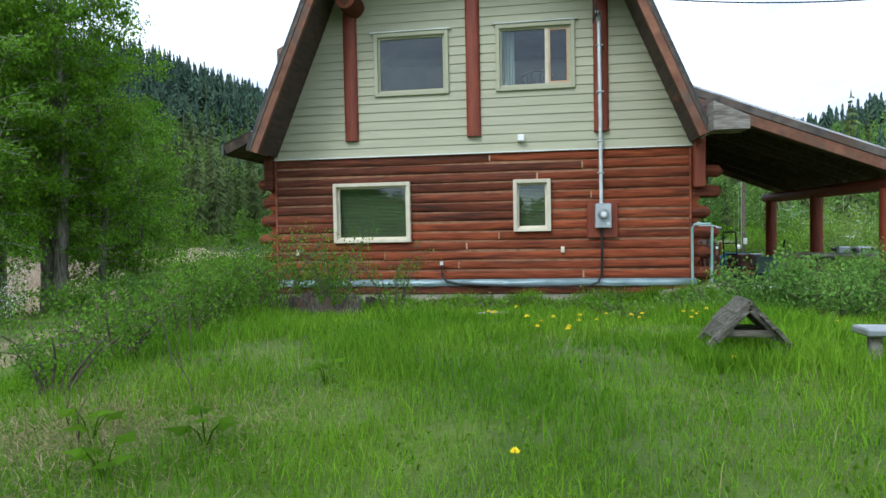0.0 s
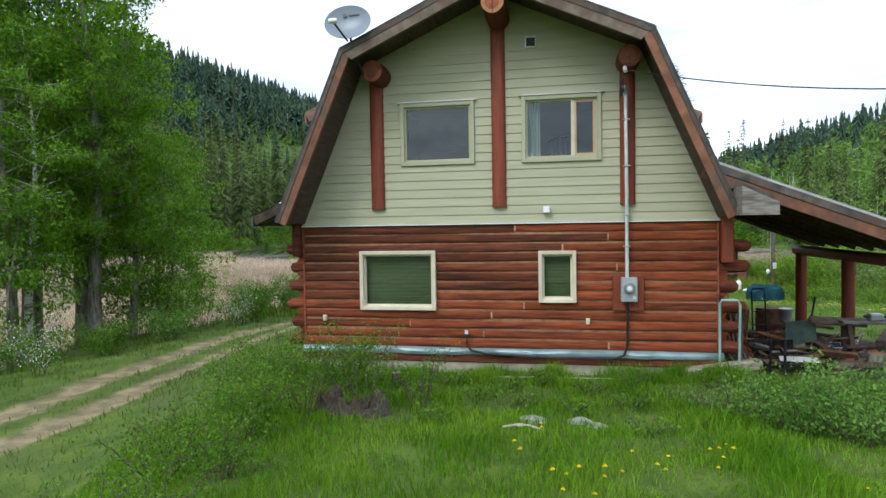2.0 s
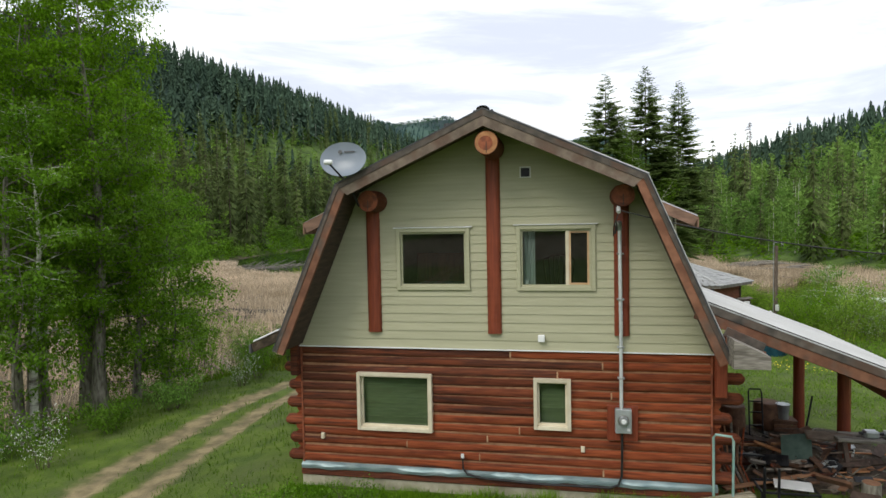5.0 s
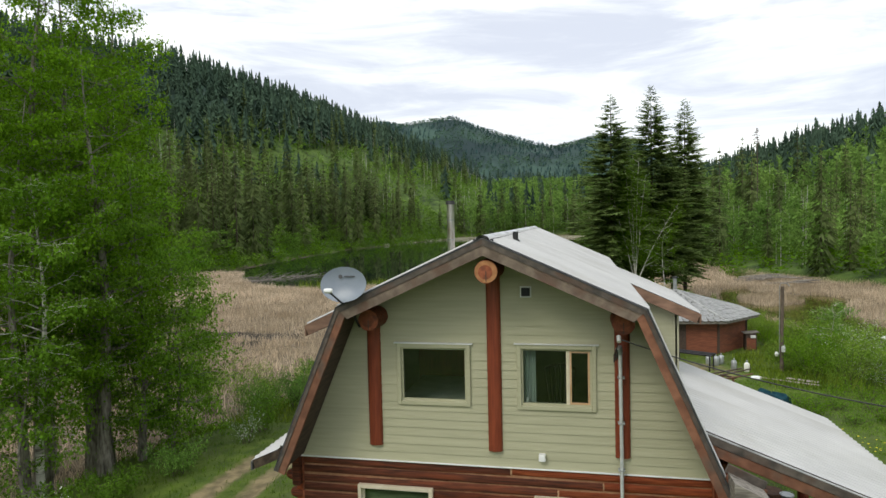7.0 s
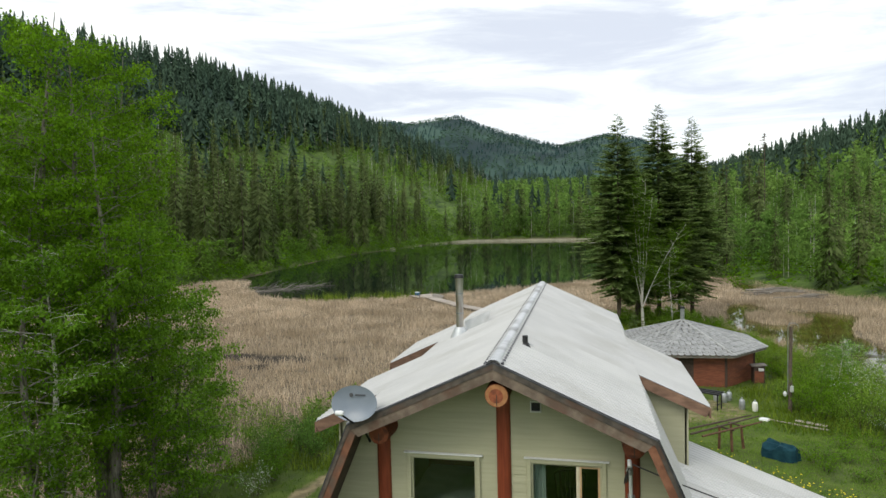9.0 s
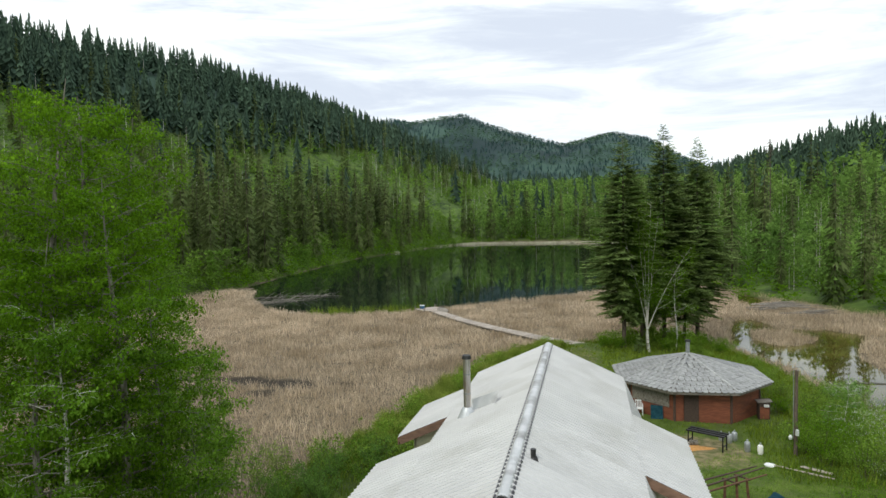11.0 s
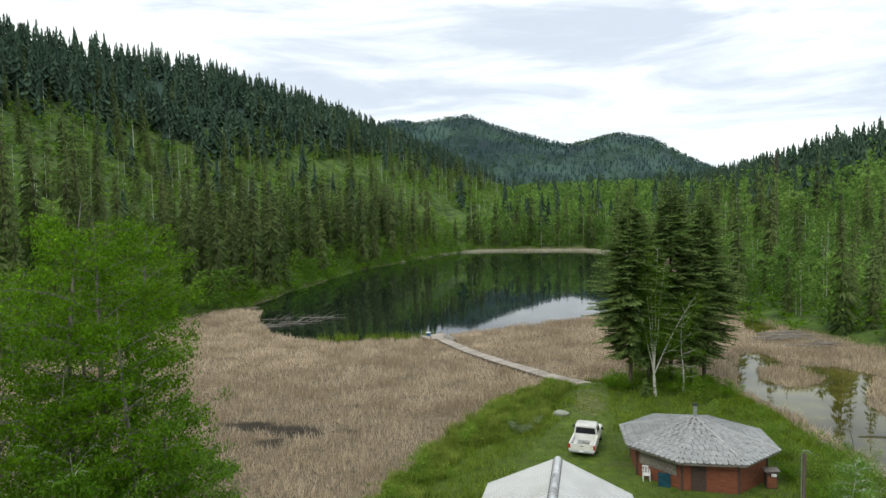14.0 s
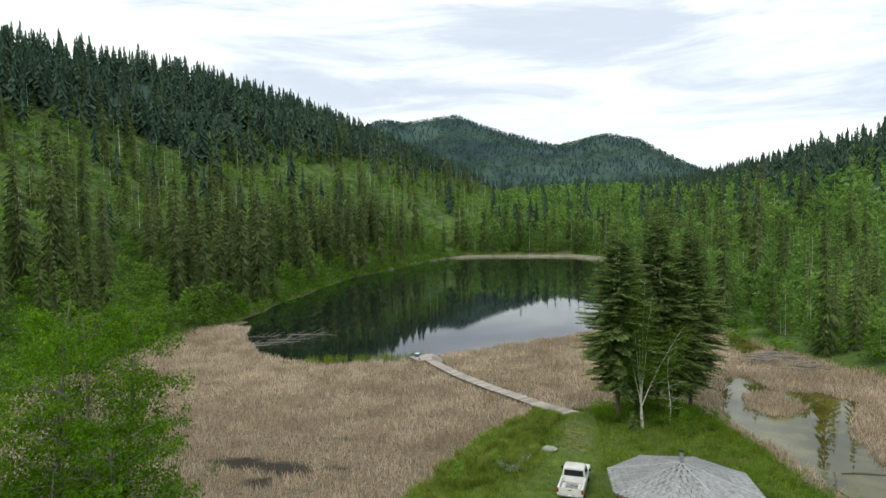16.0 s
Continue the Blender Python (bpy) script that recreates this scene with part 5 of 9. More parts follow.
def build_window(key, mullion=None):
    x0, x1, z0, z1 = WINDOWS[key]
    up = key[:2] == "up"
    tr = 0.068 if not up else 0.075
    yf = FRONT - (0.075 if not up else 0.035)
    win = part("window", Geo().box((x0 + tr, FRONT + 0.02, z0 + tr), (x0 + tr + 0.035, FRONT + 0.09, z1 - tr)).box((x1 - tr - 0.035, FRONT + 0.02, z0 + tr), (x1 - tr, FRONT + 0.09, z1 - tr)).box((x0 + tr, FRONT + 0.021, z0 + tr), (x1 - tr, FRONT + 0.089, z0 + tr + 0.035)).box((x0 + tr, FRONT + 0.021, z1 - tr - 0.035), (x1 - tr, FRONT + 0.089, z1 - tr)), M["trim"] if not up else M["siding"], house)
    m = M["trim"] if not up else M["siding"]
    part("trim_board", Geo().box((x0, yf, z0), (x0 + tr, FRONT + 0.06, z1), 0.006), m, win)
    part("trim_board", Geo().box((x1 - tr, yf, z0), (x1, FRONT + 0.06, z1), 0.006), m, win)
    part("trim_board", Geo().box((x0 + tr, yf + 0.002, z1 - tr), (x1 - tr, FRONT + 0.06, z1), 0.006), m, win)
    part("trim_board", Geo().box((x0 + tr, yf + 0.002, z0), (x1 - tr, FRONT + 0.06, z0 + tr), 0.006), m, win)
    if up:
        part("head_flashing", Geo().box((x0 - 0.05, yf - 0.02, z1 + 0.002), (x1 + 0.05, FRONT + 0.02, z1 + 0.022), 0.004), M["white"], win)
    a, b = x0 + tr + 0.03, x1 - tr - 0.03
    panes = [(a, b)] if mullion is None else [(a, mullion), (mullion, b)]
    for p0, p1 in panes:
        ob = part("pane", Geo().box((p0, FRONT + 0.052, z0 + tr + 0.03), (p1, FRONT + 0.058, z1 - tr - 0.03)), M["glass"], win)
        ob.visible_shadow = False
    if mullion is not None:
        part("sash", Geo().box((mullion - 0.03, FRONT + 0.018, z0 + tr + 0.03), (mullion + 0.03, FRONT + 0.075, z1 - tr - 0.03), 0.005), M["trim"], win)
        for lo, hi in (((mullion + 0.03, z0 + tr + 0.035), (mullion + 0.065, z1 - tr - 0.035)), ((b - 0.04, z0 + tr + 0.035), (b + 0.003, z1 - tr - 0.035)), ((mullion + 0.066, z0 + tr + 0.035), (b - 0.041, z0 + tr + 0.07)), ((mullion + 0.066, z1 - tr - 0.07), (b - 0.041, z1 - tr - 0.035))):
            part("sash", Geo().box((lo[0], FRONT + 0.03, lo[1]), (hi[0], FRONT + 0.048, hi[1]), 0.003), M["sash"], win, "tan wooden sash")
    if not up:
        n = int((z1 - z0 - 2 * tr) / 0.026)
        for i in range(n):
            zz = z0 + tr + 0.02 + i * 0.026
            mt = Matrix.Translation((0, FRONT + 0.12, zz)) @ Matrix.Rotation(radians(34), 4, "X")
            part("blind_slat", Geo().box((a, -0.013, -0.0012), (b, 0.013, 0.0012), 0, mt), M["blind"], win)
    return win


def rib_sheet(g, p0, p1, y0, y1, lift=0.0, pitch=0.2):
    """Ribbed metal from the upper line p0 to the lower line p1 (x, z), its ribs running down the slope."""
    d = Vector((p1[0] - p0[0], 0, p1[1] - p0[1])).normalized()
    n = Vector((-d.z, 0, d.x))
    n = -n if n.z < 0 else n
    prof, y = [], y0
    while y < y1 - 1e-6:
        for f, h in ((0.0, 0), (0.66, 0), (0.76, 0.03), (0.92, 0.03)):
            yy = y + f * pitch
            if yy < y1:
                prof.append((yy, h))
        y += pitch
    prof.append((y1, 0))
    vs = []
    for base in (p0, p1):
        for yy, h in prof:
            vs.append(Vector((base[0], yy, base[1])) + n * (h + lift))
    k = len(prof)
    g.add(vs, [(i, i + 1, k + i + 1, k + i) for i in range(k - 1)])
    return n


OUTLINE = [(CX - EX, EAVE), (CX - KX, KNEE), RIDGE, (CX + KX, KNEE), (CX + EX, EAVE)]


def inset(d):
    """The roof's outline moved inwards by d, with mitred corners."""
    pts = [Vector(p) for p in OUTLINE]
    nrm = []
    for a, b in zip(pts, pts[1:]):
        t = (b - a).normalized()
        nrm.append(Vector((t.y, -t.x)))
    out = []
    for i, p in enumerate(pts):
        if i in (0, len(pts) - 1):
            out.append(p + nrm[min(i, len(nrm) - 1)] * d)
        else:
            m = (nrm[i - 1] + nrm[i]).normalized()
            out.append(p + m * (d / m.dot(nrm[i])))
    return out


def roof_strip(name, i, d0, d1, y0, y1, material):
    """A mitred piece of the roof's section, segment i, between two depths."""
    o, n = inset(d0), inset(d1)
    ring = [o[i], o[i + 1], n[i + 1], n[i]]
    vs = [(p.x, y, p.y) for y in (y0, y1) for p in ring]
    part(name, Geo().add(vs, [(0, 1, 2, 3), (7, 6, 5, 4), (0, 4, 5, 1), (1, 5, 6, 2), (2, 6, 7, 3), (3, 7, 4, 0)]), material, house)


def roof_sheets(i):
    o = inset(-0.012)
    a, b = (o[i + 1], o[i]) if i < 2 else (o[i], o[i + 1])
    d = (b - a).normalized()
    b = b + d * 0.03
    y = Y0 - 0.04
    while y < Y1:
        g = Geo()
        rib_sheet(g, (a.x, a.y), (b.x, b.y), y, min(y + 1.0, Y1 + 0.03), 0.0)
        part("roof_sheet", g, M["roof"], house)
        y += 1.0


def bar_between(a, b, w, h, c=0.01):
    """A plank from a to b, w along y and h across."""
    a, b = Vector(a), Vector(b)
    d = b - a
    ang = math.atan2(d.z, d.x)
    m = Matrix.Translation(a) @ Matrix.Rotation(-ang, 4, "Y")
    return Geo().box((0, -w / 2, -h / 2), (d.length, w / 2, h / 2), c, m)


def build_roof():
    r = RIDGE
    for i in range(4):
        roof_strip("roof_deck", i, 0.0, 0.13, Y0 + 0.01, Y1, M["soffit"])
        roof_strip("roof_edge", i, 0.0, 0.022, Y0 - 0.098, Y0 + 0.008, M["edge"])
        steep = i in (0, 3)
        d1, d2 = (0.085, 0.215) if steep else (0.115, 0.275)
        roof_strip("upper_barge_board", i, 0.024, d1, Y0 - 0.093, Y0 + 0.006, M["barge_top"])
        roof_strip("barge_board", i, d1 + 0.002, d2, Y0 - 0.080, Y0 - 0.005, M["barge_red" if steep else "barge"])
        roof_strip("barge_board", i, 0.0, 0.30, Y1 + 0.002, Y1 + 0.07, M["barge"])
        roof_sheets(i)
    # ridge cap
    k = 9
    vs = []
    for y in (Y0 - 0.06, Y1 + 0.06):
        for i in range(k):
            t = math.pi * (i / (k - 1) - 0.5)
            vs.append((CX + 0.115 * math.sin(t), y, r[1] - 0.035 + 0.075 * math.cos(t)))
    part("ridge_cap", Geo().add(vs, [(i, i + 1, k + i + 1, k + i) for i in range(k - 1)]), M["cap"], house, "galvanised ridge cap", smooth=True)
    for s in (-1, 1):
        a = Vector((CX + s * 0.145, 0, r[1] - 0.048))
        part("ridge_seal", Geo().tube([(a.x, Y0, a.z), (a.x, Y1, a.z)], 0.028, 6), M["edge"], house)
    # purlin ends and posts
    for x, zc, r0, xp, ye in ((-1.155, 6.625, 0.205, -1.175, Y0 - 0.02), (-3.385, 5.715, 0.20, -3.475, 10.95), (1.085, 5.705, 0.195, 1.09, 10.97)):
        part("purlin", Geo().tube([(x, ye, zc), (x, ye + 0.25, zc), (x, FRONT + 0.2, zc)], [r0 * 0.97, r0, r0], 18, wob=0.04), M["log_mid"], house, smooth=True)
        part("purlin_end", Geo().tube([(x, ye - 0.005, zc), (x, ye, zc)], r0 * 0.93, 18), M["log_end"] if x > -2 and x < 0 else M["log_heart"], house)
        part("heartwood", Geo().tube([(x - 0.01, ye - 0.011, zc - 0.008), (x - 0.01, ye - 0.004, zc - 0.008)], r0 * 0.60, 14), M["log_heart"], house)
        part("drying_crack", Geo().box((x - 0.007, ye - 0.014, zc - r0 * 0.85), (x + 0.007, ye - 0.002, zc + 0.02), 0.002), M["soffit"], house)
        w = 0.132
        k = 8
        vs = []
        for zz in (3.24, zc - 0.1):
            for i in range(k + 1):
                t = math.pi * i / k
                vs.append((xp - w * math.cos(t), FRONT + 0.02 - 0.10 * math.sin(t) ** 0.6, zz))
        fs = [(i, i + 1, k + 2 + i, k + 1 + i) for i in range(k)] + [tuple(range(k + 1))]
        part("post", Geo().add(vs, fs), M["post"], house, "red-brown half-log post", smooth=True)
    # low flared eave along the west wall
    p0, p1 = (CX - EX + 0.02, 3.36), (CX - EX - 0.50, 3.13)
    part("roof_deck", Geo().slab([(p0[0], Y0 + 0.05, p0[1]), (p0[0], Y1, p0[1]), (p1[0], Y1, p1[1]), (p1[0], Y0 + 0.05, p1[1])], (-0.4, 0, 1), 0.16), M["litter"], house)
    g = Geo()
    rib_sheet(g, p0, p1, Y0 + 0.03, Y1, 0.012)
    part("roof_sheet", g, M["roof"], house)
    end = [(2.62, 3.44), (3.14, 3.19), (3.14, 3.0), (2.62, 3.0)]
    part("eave_box", Geo().slab([(x, Y0 + 0.08, z) for x, z in end], (0, -1, 0), -0.5), M["oldwood"], house)
    for za, zb, m in ((3.50, 3.19, "barge_top"), (3.36, 3.06, "barge_red")):
        part("eave_return", bar_between((2.60, Y0 + 0.045, za), (3.17, Y0 + 0.045, zb + 0.05), 0.05, 0.15, 0.008), M[m], house)
    part("eave_board", Geo().box((p1[0] - 0.02, Y0 + 0.02, p1[1] - 0.17), (p1[0] + 0.02, Y1, p1[1] - 0.005), 0.006), M["edge"], house)


def build_dormer(s, y0, y1, out):
    """A shed dormer that carries the upper slope outwards."""
    slope = (RIDGE[1] - KNEE) / KX
    xo = KX + out
    zo = RIDGE[1] - slope * xo
    k0, k1 = (CX + s * (KX - 0.02), KNEE + 0.01), (CX + s * xo, zo)
    d = Vector((k1[0] - k0[0], 0, k1[1] - k0[1])).normalized()
    n = Vector((-d.z, 0, d.x))
    n = -n if n.z < 0 else n
    part("roof_deck", Geo().slab([(k0[0], y0, k0[1]), (k0[0], y1, k0[1]), (k1[0], y1, k1[1]), (k1[0], y0, k1[1])], n, 0.10), M["soffit"], house)
    y = y0
    while y < y1 - 0.05:
        g = Geo()
        rib_sheet(g, k0, k1, y - 0.01, min(y + 1.0, y1), 0.014)
        part("roof_sheet", g, M["roof"], house)
        y += 1.0
    # fascia on the open sides
    for yy in (y0 - 0.02, y1 + 0.02):
        a, b = Vector((k0[0], yy, k0[1])) - n * 0.11, Vector((k1[0], yy, k1[1])) - n * 0.11
        part("fascia_board", bar_between(a, b, 0.045, 0.22, 0.006), M["fascia"], house)
    part("fascia_board", Geo().box((k1[0] - 0.02, y0, k1[1] - 0.23), (k1[0] + 0.02, y1, k1[1] - 0.01), 0.006), M["fascia"], house)
    # cheeks and the upright wall
    xw = KX + out - 0.45
    zt = RIDGE[1] - slope * xw - 0.12
    zb = float(np.interp(xw, [KX, EX], [KNEE, EAVE]))
    for yy in (y0 + 0.30, y1 - 0.30):
        tri = [(CX + s * (KX - 0.05), yy, KNEE - 0.08), (CX + s * xw, yy, zt), (CX + s * xw, yy, zb - 0.05)]
        part("dormer_cheek", Geo().slab(tri, (0, -1, 0), 0.08), M["siding"], house)
    part("dormer_wall", Geo().box((CX + s * xw - 0.04, y0 + 0.30, zb - 0.1), (CX + s * xw + 0.04, y1 - 0.30, zt), 0), M["siding"], house)


def build_rooms():
    """Plain dim rooms behind the panes."""
    g = Geo()
    g.box((XL + 0.2, FRONT + 0.25, 2.90), (XR - 0.2, BACK - 0.2, 2.98))
    part("upper_floor", g, M["room"], house)
    sect = [(CX + t * (gable_half(z) - 0.2), z) for t, zz in ((-1, (2.98, 5.0, 5.7)), (1, (5.7, 5.0, 2.98))) for z in zz]
    part("partition", Geo().slab([(x, 15.6, z) for x, z in sect], (0, -1, 0), 0.1), M["room"], house)
    part("partition", Geo().box((CX - 0.05, FRONT + 0.12, 2.98), (CX + 0.05, 15.6, 5.6)), M["room"], house)
    part("ceiling_board", Geo().box((CX - 2.5, FRONT + 0.12, 5.62), (CX + 2.5, 15.6, 5.68)), M["room"], house)


build_log_walls()
build_siding()
for key, bar in (("low_a", None), ("low_b", None), ("up_a", None), ("up_b", 0.15)):
    build_window(key, bar)
build_roof()
build_dormer(-1, 12.52, 15.9, 1.52)
build_dormer(-1, 18.2, 21.4, 1.62)
build_dormer(1, 14.78, 19.25, 1.56)
build_rooms()


def roof_z(x):
    return float(np.interp(abs(x - CX), [0, KX, EX], [RIDGE[1], KNEE, EAVE]))


def build_stack():
    x, y = -3.12, 17.45
    z = roof_z(x)
    part("chimney_pipe", Geo().tube([(x, y, z - 0.1), (x, y, 7.95)], 0.105, 14), M["steel"], house, "tall stainless stove pipe", smooth=True)
    part("pipe_flashing", Geo().tube([(x, y, z - 0.12), (x, y, z + 0.10), (x, y, z + 0.16), (x, y, z + 0.24)], [0.30, 0.20, 0.18, 0.12], 14), M["galv"], house, smooth=True)
    part("pipe_cap", Geo().tube([(x, y, 7.95), (x, y, 8.05)], [0.14, 0.12], 14), M["black"], house, smooth=True)
    for zz in (6.95, 7.5):
        part("pipe_band", Geo().tube([(x, y, zz), (x, y, zz + 0.03)], 0.112, 14), M["grey"], house, smooth=True)
    # snow deflector on the slope beside the pipe
    a, b = Vector((-3.0, 17.72, roof_z(-3.0) + 0.03)), Vector((-2.3, 17.42, roof_z(-2.3) + 0.03))
    part("snow_deflector", Geo().slab([a, b, b + Vector((0.04, 0.18, 0.30)), a + Vector((-0.06, 0.18, 0.24))], (0.2, -1, 0.6), 0.012), M["cap"], house, "grey metal snow deflector")
    x, y = -0.86, 12.69
    part("vent_pipe", Geo().tube([(x, y, roof_z(x) - 0.05), (x, y, roof_z(x) + 0.20)], 0.055, 10), M["black"], house, smooth=True)
    part("vent_boot", Geo().tube([(x, y, roof_z(x) - 0.04), (x, y, roof_z(x) + 0.05)], [0.13, 0.065], 10), M["black"], house, smooth=True)


build_stack()

# ---- things on the house ----
def build_dish():
    ob = thing("satellite_dish", (-3.5, 10.8, 5.62), "grey oval satellite dish on the roof knee", "satellite dish")
    c = Vector((-3.631, 10.42, 6.422))
    n = Vector((0.03, -0.97, 0.23)).normalized()
    u = n.cross(Vector((0, 0, 1))).normalized()
    w = u.cross(n)
    rings, k, vs = 6, 28, []
    for i in range(rings + 1):
        f = i / rings
        for j in range(k):
            t = 6.2832 * j / k
            vs.append(c + u * (0.415 * f * math.cos(t)) + w * (0.31 * f * math.sin(t)) + n * (0.075 * (f * f - 0.5)))
    m = len(vs)
    vs += [p - n * 0.012 for p in vs]
    fs = []
    for base in (0, m):
        fs += [(base + i * k + j, base + i * k + (j + 1) % k, base + (i + 1) * k + (j + 1) % k, base + (i + 1) * k + j) for i in range(rings) for j in range(k)]
    fs += [(rings * k + j, rings * k + (j + 1) % k, m + rings * k + (j + 1) % k, m + rings * k + j) for j in range(k)]
    part("reflector", Geo().add(vs, fs), M["dish"], ob, smooth=True)
    foot = c - w * 0.32
    tip = Vector((-3.78, 10.06, 6.355))
    part("feed_arm", Geo().tube([foot - n * 0.03, foot + n * 0.03 - w * 0.01, tip], 0.017, 8), M["dark_iron"], ob, smooth=True)
    part("feed_horn", Geo().tube([tip - u * 0.08, tip - u * 0.03, tip + u * 0.06], [0.035, 0.045, 0.04], 10), M["white"], ob, smooth=True)
    part("mast", Geo().tube([(-3.50, 10.80, 5.62), (-3.60, 10.62, 5.98), (-3.63, 10.52, 6.20), c - n * 0.06], 0.022, 8), M["dark_iron"], ob, smooth=True)
    part("bracket", Geo().box((-3.60, 10.60, 6.05), (-3.50, 10.74, 6.12), 0.01), M["dark_iron"], ob)
    mk = c + n * 0.0 + w * 0.155
    part("mark", Geo().slab([mk, mk - u * 0.19, mk - u * 0.19 - w * 0.022, mk - w * 0.022], n, -0.006), M["edge"], ob)
    mk = mk + u * 0.07 - w * 0.012
    part("mark", Geo().tube([mk, mk + n * 0.006], 0.036, 14), M["edge"], ob)


def build_meter():
    ob = thing("electric_meter", (1.08, FRONT - 0.05, 1.4), "grey electric meter box with steel conduit on a wooden board", "electric meter")
    y = FRONT - 0.02
    part("backing_board", Geo().box((0.82, y - 0.04, 1.36), (1.35, y + 0.02, 1.99), 0.008), M["post"], ob, "red-brown wooden board")
    box = part("meter_box", Geo().box((0.95, y - 0.17, 1.53), (1.23, y - 0.04, 1.96), 0.012), M["grey"], ob)
    part("meter_dial", Geo().tube([(1.09, y - 0.17, 1.77), (1.09, y - 0.21, 1.77), (1.09, y - 0.25, 1.77)], [0.085, 0.085, 0.07], 18), M["grey"], box, "round metal-rimmed meter", smooth=True)
    part("meter_glass", Geo().tube([(1.09, y - 0.25, 1.77), (1.09, y - 0.262, 1.77)], [0.045, 0.035], 18), M["white"], box, smooth=True)
    part("dial_ring", Geo().tube([(1.09, y - 0.172, 1.77), (1.09, y - 0.195, 1.77)], 0.098, 18), M["steel"], box, smooth=True)
    part("label_plate", Geo().box((1.15, y - 0.175, 1.585), (1.20, y - 0.168, 1.63)), M["white"], box)
    part("conduit", Geo().tube([(1.06, y - 0.10, 1.95), (1.06, y - 0.10, 3.2), (1.06, y - 0.13, 3.35), (1.05, y - 0.16, 4.4), (1.045, y - 0.16, 5.15)], 0.032, 10), M["galv"], ob, smooth=True)
    for z in (2.5, 3.05, 3.9, 4.7):
        part("clamp", Geo().box((1.0, y - 0.14 - (0.05 if z > 3.3 else 0), z - 0.012), (1.115, y - 0.02, z + 0.012), 0.003), M["grey"], ob)
    part("weather_head", Geo().tube([(1.045, y - 0.16, 5.12), (1.03, y - 0.20, 5.24), (0.99, y - 0.30, 5.22)], [0.045, 0.05, 0.035], 10), M["grey"], ob, smooth=True)
    for k in range(3):
        part("service_cable", Geo().tube([(0.99, y - 0.30, 5.22), (0.93 + 0.03 * k, y - 0.36 - 0.05 * k, 5.02 + 0.04 * k), (0.92 + 0.02 * k, y - 0.55, 5.18 + 0.05 * k), (1.02, 10.92, 5.45)], 0.009, 6), M["black"], ob, smooth=True)
    part("hose", Geo().tube([(1.07, y - 0.08, 1.54), (1.07, y - 0.07, 1.15), (1.06, y - 0.06, 0.72), (1.0, y - 0.08, 0.57), (0.86, y - 0.08, 0.515), (-0.3, y - 0.08, 0.50), (-1.45, y - 0.08, 0.545), (-1.72, y - 0.08, 0.60), (-1.80, y - 0.07, 0.70), (-1.81, y - 0.05, 0.90)], 0.022, 8), M["black"], ob, "black plastic pipe along the wall foot", smooth=True)


def build_wall_bits():
    ob = thing("wall_lamp", (-0.32, FRONT - 0.02, 3.1), "small white square lamp on the siding", "lamp")
    part("lamp_box", Geo().box((-0.385, FRONT - 0.11, 3.11), (-0.265, FRONT + 0.015, 3.23), 0.012), M["white"], ob)
    ob = thing("gable_vent", (-0.6, FRONT - 0.02, 6.1), "small square vent with a pale frame on the gable", "vent")
    x0, x1, z0, z1 = -0.66, -0.50, 6.10, 6.26
    # Black backing and dark plate put the unlit vent interior into colour.
    part("backing", Geo().box((x0, FRONT + 0.0, z0), (x1, FRONT + 0.02, z1)), M["black"], ob)
    for lo, hi in (((x0 - 0.02, z0 - 0.02), (x0, z1 + 0.02)), ((x1, z0 - 0.02), (x1 + 0.02, z1 + 0.02)), ((x0, z1), (x1, z1 + 0.02)), ((x0, z0 - 0.02), (x1, z0))):
        part("vent_frame", Geo().box((lo[0], FRONT - 0.045, lo[1]), (hi[0], FRONT + 0.02, hi[1]), 0.003), M["white"], ob)
    part("damper_flap", Geo().box((x0 + 0.02, FRONT - 0.012, z0 + 0.02), (x1 - 0.02, FRONT - 0.003, z1 - 0.02), 0.003), M["dark_iron"], ob)
    for x, z in ((-4.6, 1.16), (0.39, 1.155)):
        o = thing("outdoor_socket", (x, FRONT - 0.01, z), "pale weatherproof socket box on the logs", "socket", "sockets on the log wall")
        part("socket_plate", Geo().box((x - 0.035, FRONT - 0.03, z - 0.055), (x + 0.035, FRONT + 0.03, z + 0.055), 0.006), M["trim"], o)
        part("cover", Geo().box((x - 0.025, FRONT - 0.045, z - 0.045), (x + 0.025, FRONT - 0.029, z + 0.04), 0.004), M["trim"], o)
    o = thing("hose_tap", (-1.81, FRONT - 0.06, 0.9), "white capped stub pipe on the log wall", "pipe")
    part("pipe_cap", Geo().tube([(-1.81, FRONT - 0.07, 0.90), (-1.81, FRONT - 0.07, 0.965)], 0.032, 10), M["white"], o, smooth=True)
    o = thing("pipe_frame", (2.66, FRONT - 0.2, 0.5), "pale green bent pipe leaning at the house corner", "pipe")
    part("bent_pipe", Geo().tube([(2.60, FRONT - 0.06, 0.45), (2.60, FRONT - 0.06, 1.50), (2.63, FRONT - 0.08, 1.56), (2.86, FRONT - 0.2, 1.57), (2.89, FRONT - 0.2, 1.5), (2.90, FRONT - 0.12, 0.4)], 0.022, 8), M["teal_pipe"], o, smooth=True)
    # overhead wire from the purlin end away over the yard
    o = thing("overhead_wire", (1.03, 10.92, 5.45), "black overhead power cable from the gable", "cable")
    pts = []
    for i in range(25):
        x = 1.03 + 13 * (i / 24) ** 1.4
        pts.append(Vector((x, 10.92 - 0.27 * (x - 1.03), 5.45 - 0.30 * (x - 1.03) + 0.028 * (x - 1.03) ** 2)))
    part("cable", Geo().tube(pts, 0.011, 6), M["black"], o, smooth=True)
    part("insulator", Geo().tube([(1.0, 10.86, 5.42), (1.0, 10.95, 5.50)], 0.035, 8), M["white"], o, smooth=True)


